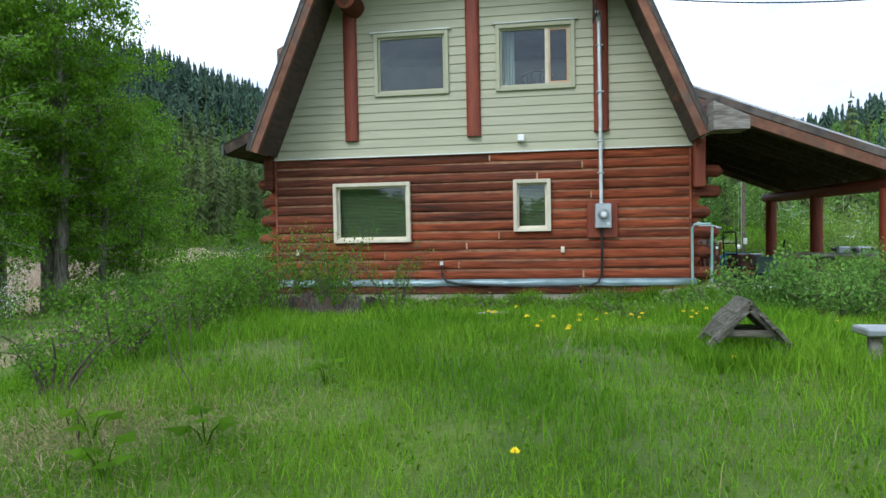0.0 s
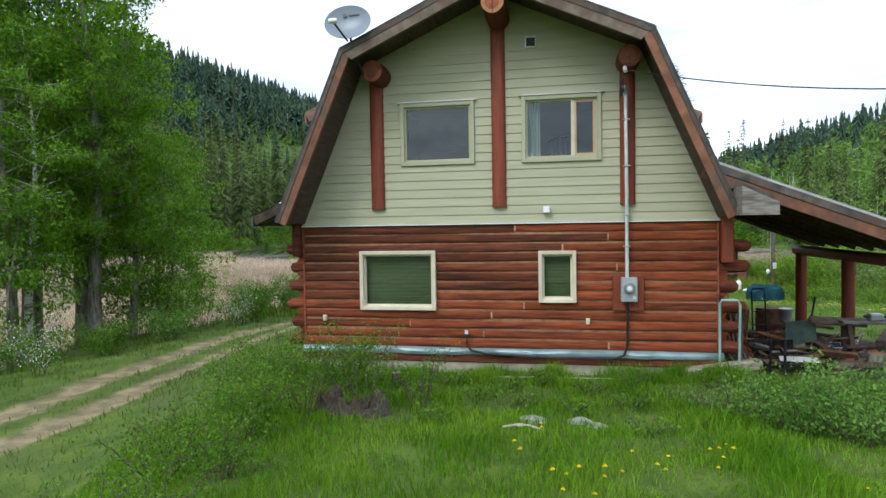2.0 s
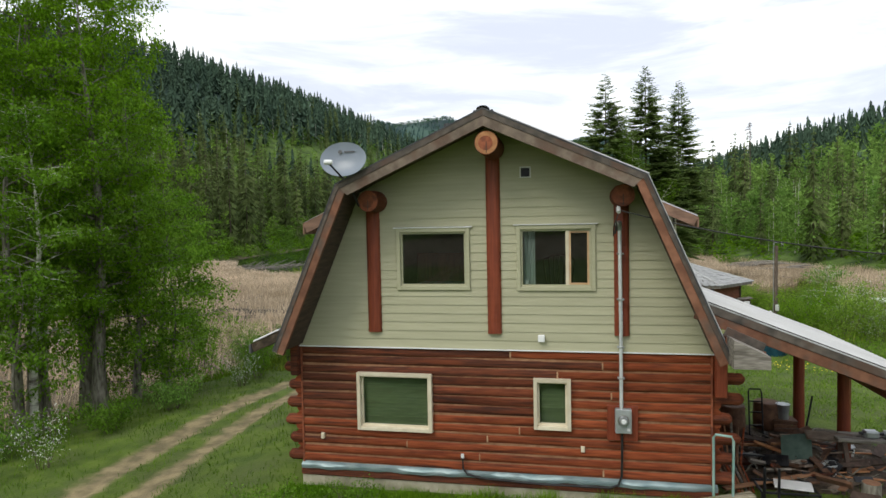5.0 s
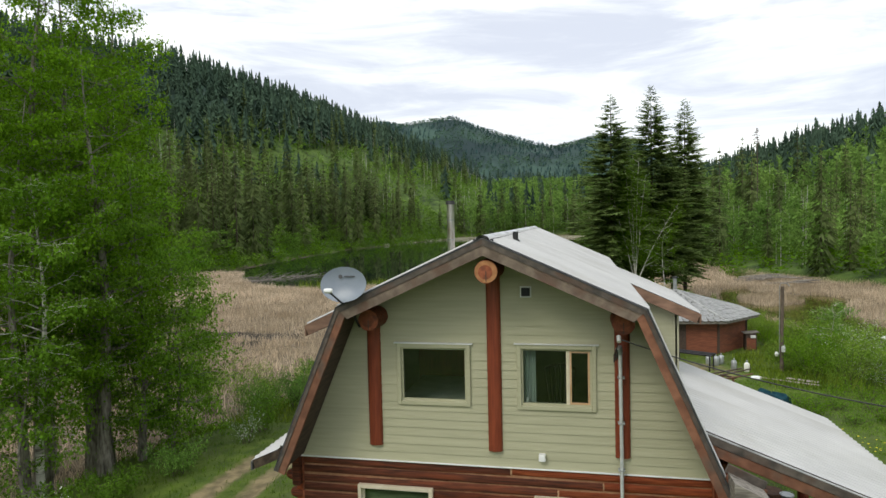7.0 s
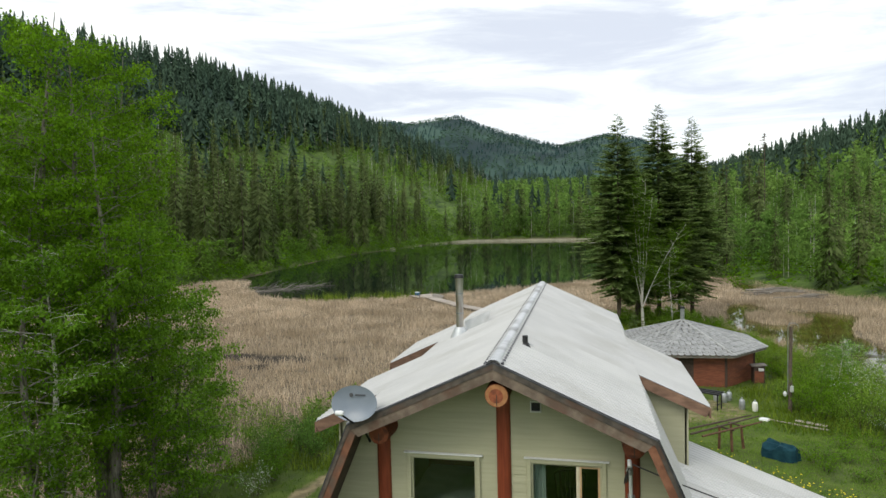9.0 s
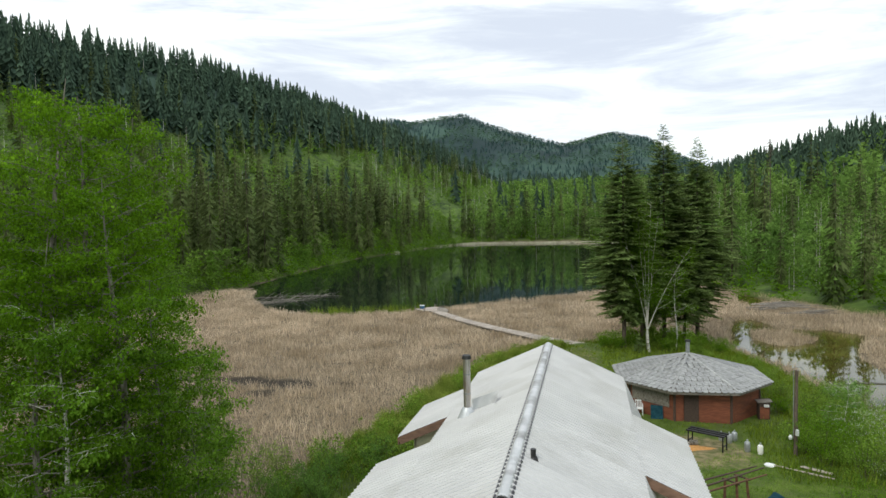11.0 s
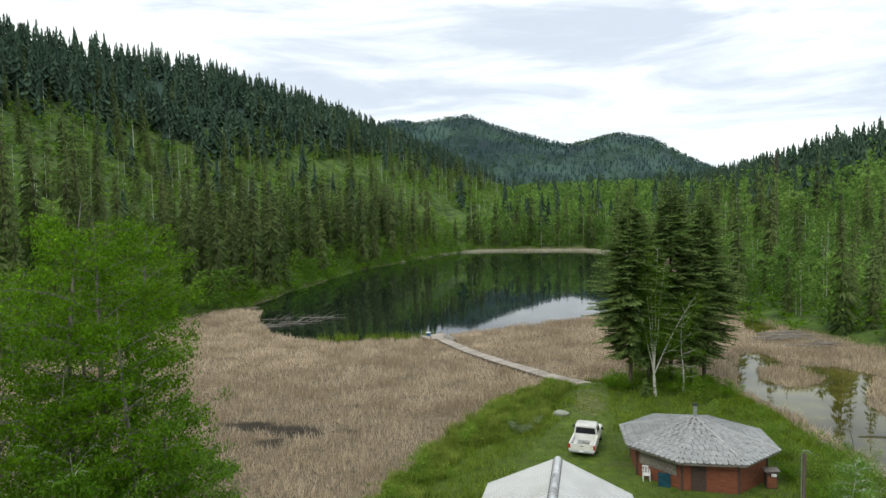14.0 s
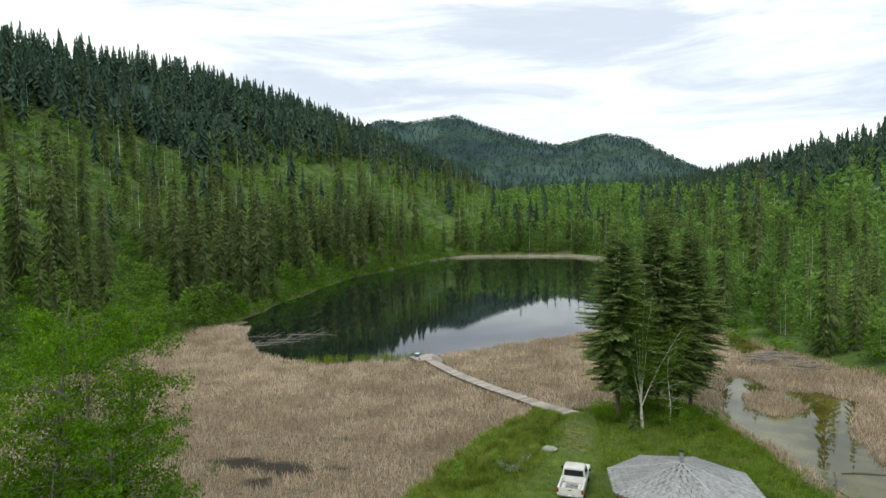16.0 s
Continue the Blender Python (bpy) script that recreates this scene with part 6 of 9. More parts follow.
build_dish()
build_meter()
build_wall_bits()

# ---- the upper rooms ----
def build_room_things():
    bed = thing("bed", (-2.6, 13.2, 2.98), "bed with a pale cover behind the window", "bed")
    part("mattress", Geo().box((-3.3, 12.1, 3.4), (-1.6, 14.2, 3.95), 0.12), M["cloth"], bed)
    part("bed_base", Geo().box((-3.25, 12.15, 2.98), (-1.65, 14.15, 3.4), 0.02), M["post"], bed)
    part("headboard", Geo().box((-3.3, 14.2, 2.98), (-1.6, 14.28, 4.6), 0.03), M["post"], bed)
    cur = thing("curtain", (-0.5, FRONT + 0.2, 2.98), "pale sheer curtain drawn aside in the window", "curtain")
    k, vs = 26, []
    for i in range(k + 1):
        x = -0.67 + 0.24 * i / k
        for z in (4.05, 5.18):
            vs.append((x, FRONT + 0.20 + 0.025 * math.sin(i * 1.15), z))
    part("curtain_panel", Geo().add(vs, [(2 * i, 2 * i + 1, 2 * i + 3, 2 * i + 2) for i in range(k)]), M["curtain"], cur, smooth=True)
    part("curtain_rod", Geo().tube([(-0.7, FRONT + 0.2, 5.19), (0.65, FRONT + 0.2, 5.19)], 0.012, 8), M["dark_iron"], cur)
    ch = thing("fan_back_chair", (-0.02, 12.9, 2.98), "dark wooden chair with a fan-shaped spindle back", "chair")
    part("seat", Geo().box((-0.27, 12.65, 3.42), (0.23, 13.15, 3.47), 0.015), M["soffit"], ch)
    for dx in (-0.22, 0.18):
        for dy in (12.70, 13.10):
            part("leg", Geo().tube([(dx, dy, 2.98), (dx, dy, 3.43)], 0.02, 8), M["soffit"], ch)
    for i in range(7):
        t = (i - 3) / 3
        part("spindle", Geo().tube([(-0.02 + 0.16 * t, 12.68, 3.46), (-0.02 + 0.24 * t, 12.64, 4.0), (-0.02 + 0.30 * t, 12.60, 4.62 - 0.10 * t * t)], 0.014, 6), M["soffit"], ch)
    part("top_rail", Geo().tube([(-0.02 + 0.30 * t, 12.60, 4.63 - 0.10 * t * t) for t in (-1, -0.6, -0.2, 0.2, 0.6, 1)], 0.022, 8), M["soffit"], ch)
    cup = thing("small_cup", (-0.60, FRONT + 0.13, 4.1), "small white cup on the window sill", "cup")
    part("cup_body", Geo().tube([(-0.58, FRONT + 0.13, 4.13), (-0.58, FRONT + 0.13, 4.22)], [0.03, 0.036], 12), M["white"], cup, smooth=True)


build_room_things()

# ---- near trees and bushes ----
def leaf_cloud(points, per, spread, size, seed, droop=0.0, flat=0.45):
    """Small pointed leaves strewn round points."""
    r = np.random.default_rng(seed)
    p = np.repeat(np.asarray(points, float), per, 0)
    n = len(p)
    p = p + r.normal(0, spread, (n, 3)) * [1, 1, 0.95] - [0, 0, droop]
    a = r.uniform(0, 6.283, n)
    tilt = r.normal(-0.7, flat + 0.2, n)
    u = np.stack([np.cos(a) * np.cos(tilt), np.sin(a) * np.cos(tilt), np.sin(tilt)], 1)
    b = r.normal(0, 1.1, n)
    v = np.stack([-np.sin(a) * np.cos(b), np.cos(a) * np.cos(b), np.sin(b)], 1)
    s = (size * r.uniform(0.6, 1.35, n))[:, None]
    vs = np.stack([p, p + u * s * 0.5 + v * s * 0.36, p + u * s, p + u * s * 0.5 - v * s * 0.36], 1).reshape(-1, 3)
    k = np.arange(n)[:, None, None] * 4
    fs = (np.array([(0, 1, 2), (0, 2, 3)])[None] + k).reshape(-1, 3)
    return vs, fs


def broadleaf(x, y, h, spread, seed, label, leaves=60, size=0.10, bark="bark", foliage="leaf", low=0.16, limbs=42, group="", girth=0.016, stems=1, airy=1.0):
    """A tree: leaning tapered trunk, rising limbs with twigs, a crown of small leaves."""
    r = random.Random(seed)
    z = float(land(x, y)) - 0.15
    ob = thing("tree", (x, y, z), label, "tree", group)
    wood, tips = Geo(), []
    for st in range(stems):
        a0 = r.uniform(0, 6.28)
        lean = r.uniform(0.02, 0.07) + (0.10 if stems > 1 else 0)
        hh = h * (1 if st == 0 else r.uniform(0.75, 0.95))
        base = Vector((x + (0.25 * math.cos(a0) if stems > 1 else 0), y + (0.25 * math.sin(a0) if stems > 1 else 0), z))
        path, rad = [], []
        for i in range(11):
            t = i / 10
            path.append(base + Vector((math.cos(a0) * lean * hh * t * t + 0.12 * math.sin(t * 7 + seed), math.sin(a0) * lean * hh * t * t + 0.12 * math.cos(t * 6 + seed), hh * t)))
            rad.append(max(0.012, girth * hh * (1 - t) ** 0.9 * (1.25 if i == 0 else 1)))
        wood.tube(path, rad, 9, wob=0.10)
        for k in range(limbs // stems):
            f = low + (0.97 - low) * ((k + r.random()) / (limbs // stems))
            i = min(9, int(f * 10))
            p0 = path[i].lerp(path[i + 1], f * 10 - i)
            a = k * 2.4 + r.uniform(-0.5, 0.5)
            shape = math.sin(math.pi * min(1, 0.22 + 0.78 * (f - low) / (1 - low))) ** 0.7
            ln = spread * (0.30 + 0.78 * shape) * r.uniform(0.65, 1.15)
            rise = r.uniform(0.15, 0.75) * (0.4 + f)
            q = [p0]
            for s in range(1, 6):
                t = s / 5
                q.append(p0 + Vector((math.cos(a) * ln * t, math.sin(a) * ln * t, ln * (rise * t - 0.30 * t * t * r.uniform(0.4, 1.3)))) + Vector((r.uniform(-1, 1), r.uniform(-1, 1), r.uniform(-1, 1))) * 0.06 * ln * t)
            r0 = max(0.008, 0.35 * girth * hh * (1 - f) ** 0.7 * 0.9)
            wood.tube(q, [r0, r0 * 0.8, r0 * 0.6, r0 * 0.42, r0 * 0.25, 0.004], 5)
            for tw in range(7):
                f2 = 0.22 + 0.78 * (tw + r.random()) / 7
                j = min(4, int(f2 * 5))
                c = q[j].lerp(q[j + 1], f2 * 5 - j)
                b = a + (1 if tw % 2 else -1) * r.uniform(0.4, 1.3)
                l2 = ln * 0.34 * (1.25 - f2) + 0.18
                e = c + Vector((math.cos(b) * l2, math.sin(b) * l2, l2 * r.uniform(-0.35, 0.35)))
                wood.tube([c, c.lerp(e, 0.5) + Vector((0, 0, 0.03)), e], [0.010, 0.006, 0.003], 3)
                tips += [c.lerp(e, t) for t in (0.35, 0.7, 1.0)]
    part("trunk", wood, M[bark], ob, smooth=True)
    per = max(1, round(leaves))
    v, f = leaf_cloud(tips, per, 0.145 * airy, size, seed, 0.05)
    crown_ob = bulk("crown", v, f, M[foliage], kind="")
    hold(crown_ob, ob)
    return ob


def bush(x, y, rad, h, n, size, seed, label, foliage="leaf_dark", group="bushes in the yard", stems=9, category="bush", blossom=0):
    """A bush of many thin stems with small leaves."""
    r = random.Random(seed)
    z = float(land(x, y)) - 0.03
    ob = thing("bush", (x, y, z), label, category, group)
    wood, tips = Geo(), []
    for k in range(stems):
        a = k * 2.4 + r.uniform(-0.4, 0.4)
        ln = rad * r.uniform(0.35, 1.0)
        hh = h * r.uniform(0.6, 1.05)
        b = Vector((x + 0.15 * rad * math.cos(a), y + 0.15 * rad * math.sin(a), z))
        q = [b + Vector((math.cos(a) * ln * t ** 1.3, math.sin(a) * ln * t ** 1.3, hh * t * (1.15 - 0.15 * t))) + Vector((r.uniform(-1, 1), r.uniform(-1, 1), 0)) * 0.05 * rad * (t > 0) for t in (0, 0.25, 0.5, 0.75, 1)]
        wood.tube(q, [0.010, 0.008, 0.006, 0.005, 0.002], 4)
        for s in range(6):
            f2 = 0.25 + 0.75 * (s + r.random()) / 6
            j = min(3, int(f2 * 4))
            c = q[j].lerp(q[j + 1], f2 * 4 - j)
            e = c + Vector((r.uniform(-1, 1), r.uniform(-1, 1), r.uniform(-0.1, 0.7))) * 0.28 * rad
            wood.tube([c, e], [0.004, 0.002], 3)
            tips += [c.lerp(e, t) for t in (0.4, 0.75, 1.0)]
    part("stem", wood, M["firbark"], ob)
    v, f = leaf_cloud(tips, max(1, n // len(tips)), 0.085 * rad + 0.02, size, seed, 0.0, 0.5)
    o = bulk("foliage", v, f, M[foliage], kind="")
    hold(o, ob)
    if blossom:
        v, f = leaf_cloud(tips, blossom, 0.08 * rad + 0.03, size * 0.62, seed + 1)
        hold(bulk("blossom", v, f, M["blossom"], kind=""), ob)
    return ob


TALL = ((-18.0, 18.2, 19.4, 3.3), (-16.6, 19.0, 18.0, 2.8), (-17.3, 20.4, 18.0, 3.2), (-19.8, 16.8, 17.0, 3.4), (-20.0, 20.8, 17.0, 3.5), (-14.9, 19.6, 11.0, 2.1), (-22.0, 17.8, 16.0, 3.6), (-16.6, 16.1, 13.4, 2.7), (-22.5, 14.5, 15.5, 3.4), (-15.7, 22.2, 8.6, 2.2), (-16.2, 16.6, 10.5, 2.4), (-15.4, 18.4, 14.4, 2.4))
for i, (x, y, h, s) in enumerate(TALL):
    broadleaf(x, y, h, s, 100 + i, "tall grey-barked broadleaf tree with fresh green spring leaves", 19, 0.108, group="trees beside the wheel track", bark="birch" if i in (8, 10) else "bark", low=0.12 if i in (5, 9) else 0.24, foliage="young_leaf" if h < 12 else "leaf", girth=0.016 if h > 14 else 0.013)

for i, (x, y, h, s) in enumerate(((-14.4, 20.7, 5.6, 1.9), (-17.8, 13.2, 5.0, 1.8), (-15.9, 20.6, 6.8, 2.0), (-18.7, 15.4, 6.6, 2.0), (-15.5, 15.2, 5.4, 1.6))):
    broadleaf(x, y, h, s, 180 + i, "young leafy tree growing under the tall trees", 8, 0.11, foliage="young_leaf", group="young trees beside the wheel track", low=0.06, limbs=30, girth=0.012)


def boughs(seed, h, width, bare):
    """The needles of one spruce: flat sprays along nearly level boughs, short at the pointed top."""
    r = np.random.default_rng(seed)
    vs, fs = [], []

    def put(p, t):
        k = len(vs)
        vs.extend(p)
        fs.extend([(a + k, b + k, c + k) for a, b, c in t])
    whorls = int(h * 4.8)
    for i in range(whorls):
        u = bare + (0.99 - bare) * (i + r.uniform(-0.3, 0.3)) / whorls
        thin = 0.45 + 0.55 * min(1, (1 - u) * 5)
        reach = width * h * min(1, (1 - u) / 0.50) ** 0.85 * (0.6 + 0.4 * min(1, (u - bare) * 5)) + 0.07
        for j in range(10 if u < 0.85 else 6):
            if r.random() < 0.2:
                continue
            a = r.uniform(0, 6.283)
            q = reach * r.uniform(0.55, 1.18)
            d, side = np.array((np.cos(a), np.sin(a), 0)), np.array((-np.sin(a), np.cos(a), 0))
            rise = q * (0.60 * u - 0.42) + r.normal(0, 0.12)
            root = np.array((0, 0, u * h + r.uniform(-0.15, 0.15)))

            def at(f):
                return root + d * q * f + np.array((0, 0, rise * f + 0.10 * q * f * (f - 0.6)))
            put(*kite(at(0.02), at(1.0), side, (0.045 + 0.012 * q) * thin))
            n = int(5 + 11 * q)
            for s in range(n):
                f = 0.2 + 0.8 * (s + r.random()) / n
                c = at(f)
                sg = 1 if s % 2 else -1
                ln = 0.10 + 0.26 * q * (1.12 - f) * r.uniform(0.6, 1.15)
                e = c + (d * 0.75 + side * sg * 0.8) * ln + np.array((0, 0, -0.22 * ln)) + r.normal(0, 0.04, 3)
                put(*kite(c, e, d + np.array((0, 0, r.uniform(-0.5, 0.5))), (0.075 + 0.085 * ln) * thin))
    return np.array(vs), np.array(fs)


def spruce(x, y, h, width, seed, label, group, bare=0.17):
    z = float(land(x, y)) - 0.2
    ob = thing("spruce", (x, y, z), label, "tree", group)
    part("trunk", Geo().tube([(x, y, z), (x, y, z + h * 0.5), (x, y, z + h * 0.98)], [0.010 * h, 0.006 * h, 0.01], 8, wob=0.08), M["firbark"], ob, smooth=True)
    v, f = boughs(seed, h, width, bare)
    o = bulk("crown", v + np.array((x, y, z)), f, M["needle"], kind="")
    hold(o, ob)


for i, (x, y, h, w) in enumerate(((3.7, 64.6, 21.4, 0.185), (8.0, 69.2, 23.2, 0.17), (11.6, 71.2, 22.2, 0.165), (6.2, 71.5, 15.0, 0.21), (5.6, 67.3, 17.0, 0.19), (9.9, 68.4, 15.5, 0.19))):
    spruce(x, y, h, w, 140 + i, "tall dark green spruce beside the marsh", "spruces by the dock")


def forked_birch(x, y, h, seed):
    """A pale birch whose trunk forks low into several rising stems, nearly bare."""
    r = random.Random(seed)
    z = float(land(x, y)) - 0.15
    ob = thing("birch", (x, y, z), "pale forked birch with bare white stems and few leaves", "tree")
    wood, tips = Geo(), []
    fork = Vector((x - 0.15, y, z + h * 0.15))
    wood.tube([(x, y, z), (x - 0.1, y, z + h * 0.07), fork], [0.19, 0.15, 0.13], 10, wob=0.08)
    for ax, top, lean in ((-1, 0.93, 0.06), (-1, 0.76, 0.14), (-1, 0.85, 0.02), (1, 1.0, 0.03), (1, 0.90, 0.07), (1, 0.70, 0.27)):
        q = [fork]
        for s in range(1, 8):
            t = s / 7
            q.append(fork + Vector((ax * lean * h * (0.35 * t + 0.65 * t ** 1.3) + r.uniform(-0.05, 0.05), r.uniform(-0.15, 0.15), (top - 0.15) * h * t)))
        wood.tube(q, [0.06 * (1 - 0.85 * s / 7) for s in range(8)], 7, wob=0.06)
        for k in range(13):
            f = 0.2 + 0.78 * (k + r.random()) / 13
            j = min(6, int(f * 7))
            c = q[j].lerp(q[j + 1], f * 7 - j)
            a, ln = r.uniform(0, 6.28), r.uniform(0.6, 1.9) * (1.15 - 0.6 * f)
            e = c + Vector((math.cos(a) * ln, math.sin(a) * ln * 0.8, ln * r.uniform(0.2, 0.8)))
            wood.tube([c, c.lerp(e, 0.5) + Vector((0, 0, -0.05)), e], [0.022, 0.013, 0.005], 4)
            tips += [c.lerp(e, t) for t in (0.6, 0.8, 1.0)]
    part("trunk", wood, M["birch"], ob, smooth=True)
    v, f = leaf_cloud(tips, 66, 0.55, 0.105, seed)
    hold(bulk("crown", v, f, M["leaf"], kind=""), ob)


forked_birch(5.9, 63.0, 14.6, 150)
broadleaf(8.6, 64.9, 8.0, 1.9, 151, "slender young birch with light green leaves", 7, 0.12, bark="birch", limbs=20, girth=0.010)
spruce(4.9, 62.4, 2.0, 0.25, 155, "small young spruce at the edge of the lawn", "young spruces", 0.06)

# low broad-leaved weeds and clover between the blades
cx, cy = sow(9000, -3.5, 3.5, 0.9, 7.5, lambda x, y: np.clip(0.45 + 0.8 * wave_noise(x, y, 0.9, 95), 0.05, 1) * np.interp(y, [0.9, 3, 7.5], [1.0, 0.7, 0.35]), 96)
v, f = leaf_cloud(np.stack([cx, cy, land(cx, cy) + 0.03], 1), 4, 0.022, 0.020, 97, 0.0, 0.2)
bulk("clover", v, f, M["leaf"], "small clover and weed leaves low in the grass", "weeds")

# bushes before the house
for i, (x, y, rad, h, n, s) in enumerate(((2.6, 7.8, 0.70, 0.72, 2600, 0.045), (3.3, 8.0, 0.85, 0.80, 3600, 0.046), (4.3, 8.1, 0.9, 0.82, 3800, 0.048), (3.1, 7.2, 0.6, 0.52, 2200, 0.042), (5.3, 8.2, 1.0, 0.88, 3800, 0.052), (4.0, 7.3, 0.7, 0.55, 2400, 0.044), (6.5, 8.2, 1.0, 0.85, 3200, 0.055), (2.1, 8.9, 0.5, 0.45, 900, 0.045))):
    bush(x, y, rad, h, n, s, 200 + i, "dense green rose bush in the tall grass", foliage="rose_leaf")
for i, (x, y, rad, h, n, s) in enumerate(((-2.7, 8.0, 0.6, 1.15, 900, 0.045), (-3.3, 7.4, 0.6, 1.1, 1100, 0.045), (-2.0, 8.3, 0.5, 1.0, 620, 0.045), (-3.5, 6.2, 0.65, 0.80, 2800, 0.042), (-4.0, 7.2, 0.7, 0.95, 2800, 0.045), (-3.1, 5.1, 0.5, 0.62, 2000, 0.038), (-3.8, 5.2, 0.5, 0.60, 1100, 0.042), (-4.4, 6.3, 0.5, 0.6, 900, 0.045), (-4.4, 8.8, 0.65, 0.9, 2200, 0.05), (-2.9, 3.9, 0.45, 0.55, 1400, 0.034), (-3.5, 4.1, 0.4, 0.45, 800, 0.036), (-2.6, 3.0, 0.32, 0.45, 800, 0.03), (-3.4, 9.3, 0.65, 0.95, 2200, 0.05))):
    bush(x, y, rad, h, int(1.5 * n), 0.76 * s, 230 + i, "thin-stemmed green shrub on the grassy bank" if i > 2 else "leggy shrub with few leaves by the rotten stump")
for i, (x, y) in enumerate(((-0.7, 8.8), (0.35, 9.9), (1.05, 10.35), (-1.9, 10.3), (0.1, 8.3), (-2.4, 9.7), (-3.2, 9.9), (-0.9, 10.0), (0.9, 8.9), (1.6, 9.4), (-1.3, 9.2), (-4.1, 10.2), (2.2, 10.2), (-1.6, 7.4), (0.9, 7.3), (-0.4, 10.6), (3.0, 9.6), (3.9, 10.3))):
    bush(x, y, 0.28, 0.30, 220, 0.045, 260 + i, "low leafy weed clump in the grass", group="weed clumps", category="weeds", stems=6)
for i, (x, y, rad, h) in enumerate(((-12.7, 13.1, 0.8, 1.5), (-13.6, 12.0, 0.8, 1.3), (-11.9, 21.3, 0.7, 1.3))):
    bush(x, y, rad, h, 500, 0.06, 270 + i, "white-blossoming shrub under the trees", blossom=3)
for i, (x, y, rad, h) in enumerate(((3.2, 63.8, 1.1, 1.6), (7.5, 63.9, 1.0, 1.5), (9.3, 64.8, 1.2, 1.8), (4.6, 65.6, 1.1, 1.7), (11.0, 66.2, 1.2, 1.7), (1.8, 65.2, 1.0, 1.3), (12.3, 63.4, 1.0, 1.3))):
    bush(x, y, rad, h, 2000, 0.085, 310 + i, "lush green shrub under the spruces", foliage="leaf", group="shrubs under the spruces", stems=12)
for i, (x, y, rad, h) in enumerate(((14.7, 33.2, 1.1, 1.5), (13.6, 31.6, 0.9, 1.2), (15.4, 35.2, 1.0, 1.4))):
    bush(x, y, rad, h, 900, 0.06, 290 + i, "white-blossoming shrub at the edge of the yard", blossom=3)
for i, (x, y, rad, h) in enumerate(((-5.4, 49.6, 0.75, 0.9), (-4.6, 51.6, 0.55, 0.8), (-6.2, 50.3, 0.5, 0.8))):
    bush(x, y, rad, h, 900, 0.06, 296 + i, "white-blossoming shrub among the tussocks by the lawn", foliage="leaf", group="shrubs among the tussocks", blossom=6)
for i, (x, y, rad, h) in enumerate(((-12.0, 22.8, 0.9, 1.5), (-13.3, 25.2, 1.1, 1.6), (-11.4, 25.6, 0.9, 1.7), (-13.2, 16.0, 0.9, 1.0), (-12.6, 18.2, 1.0, 1.1), (-15.0, 13.4, 0.9, 1.1), (-16.8, 12.2, 1.0, 1.3), (-18.2, 14.2, 1.1, 1.5), (-17.4, 10.4, 1.0, 1.2), (-14.6, 27.5, 1.1, 1.7), (-12.2, 28.8, 1.0, 1.8), (-10.6, 30.2, 1.0, 1.9), (-9.9, 27.6, 0.7, 1.5), (-12.6, 26.9, 0.8, 1.7))):
    bush(x, y, rad, h, 2200, 0.075, 280 + i, "leafy green thicket at the edge of the marsh", foliage="rose_leaf" if i % 3 else "leaf_dark", group="thicket by the wheel track", stems=12)

for i, (x, y, rad, h, bl) in enumerate(((11.6, 33.9, 1.1, 1.3, 0), (12.7, 32.3, 1.2, 1.5, 0), (14.0, 30.9, 1.2, 1.4, 0), (13.3, 34.5, 1.3, 1.7, 1), (14.7, 33.2, 1.4, 1.9, 4), (11.0, 35.6, 0.9, 1.1, 0), (12.3, 36.4, 1.2, 1.5, 0), (15.5, 31.6, 1.3, 1.7, 3), (15.0, 35.3, 1.2, 1.7, 4), (16.2, 29.6, 1.2, 1.4, 0))):
    bush(x, y, 1.2 * rad, 1.5 * h, 3000, 0.075, 330 + i, "white-blossoming shrub on the bank above the pond" if bl > 1 else "wild green shrub on the bank above the pond", foliage="willow" if i % 3 else "leaf", group="shrubs on the pond bank", stems=13, blossom=bl)
for i, (x, y, rad, h) in enumerate(((8.95, 27.0, 0.55, 0.65), (9.5, 27.6, 0.6, 0.55), (9.2, 26.1, 0.6, 0.6), (10.3, 27.3, 0.55, 0.5), (10.9, 29.2, 0.7, 0.6), (11.6, 27.4, 0.7, 0.6), (12.2, 29.3, 0.7, 0.7), (10.1, 25.2, 0.6, 0.5), (11.3, 25.7, 0.6, 0.55), (12.8, 26.6, 0.7, 0.6))):
    bush(x, y, rad, h, 700, 0.06, 345 + i, "low scruffy weeds in the rough grass", group="weeds beside the tarpaulin", foliage="leaf_dark" if i % 2 else "leaf", category="weeds", stems=10)

for i, (x, y, rad, h) in enumerate(((12.0, 43.2, 0.9, 1.1), (13.8, 43.9, 1.2, 1.6), (15.4, 44.0, 1.3, 2.1), (16.9, 45.2, 1.2, 2.0), (17.2, 42.2, 1.3, 1.8), (15.2, 39.4, 1.2, 1.6), (12.9, 47.4, 1.1, 1.3), (13.6, 52.4, 1.0, 1.3), (16.6, 48.2, 1.0, 1.7), (14.8, 41.6, 1.1, 1.4), (17.6, 39.0, 1.3, 1.9), (13.2, 40.2, 1.0, 1.2))):
    bush(x, y, rad, h, 2600, 0.062, 360 + i, "pale leafy willow shrub above the pond", foliage="willow" if i % 4 else "leaf", group="willow shrubs above the pond", stems=16, blossom=2 if i in (4, 5, 10) else 0)
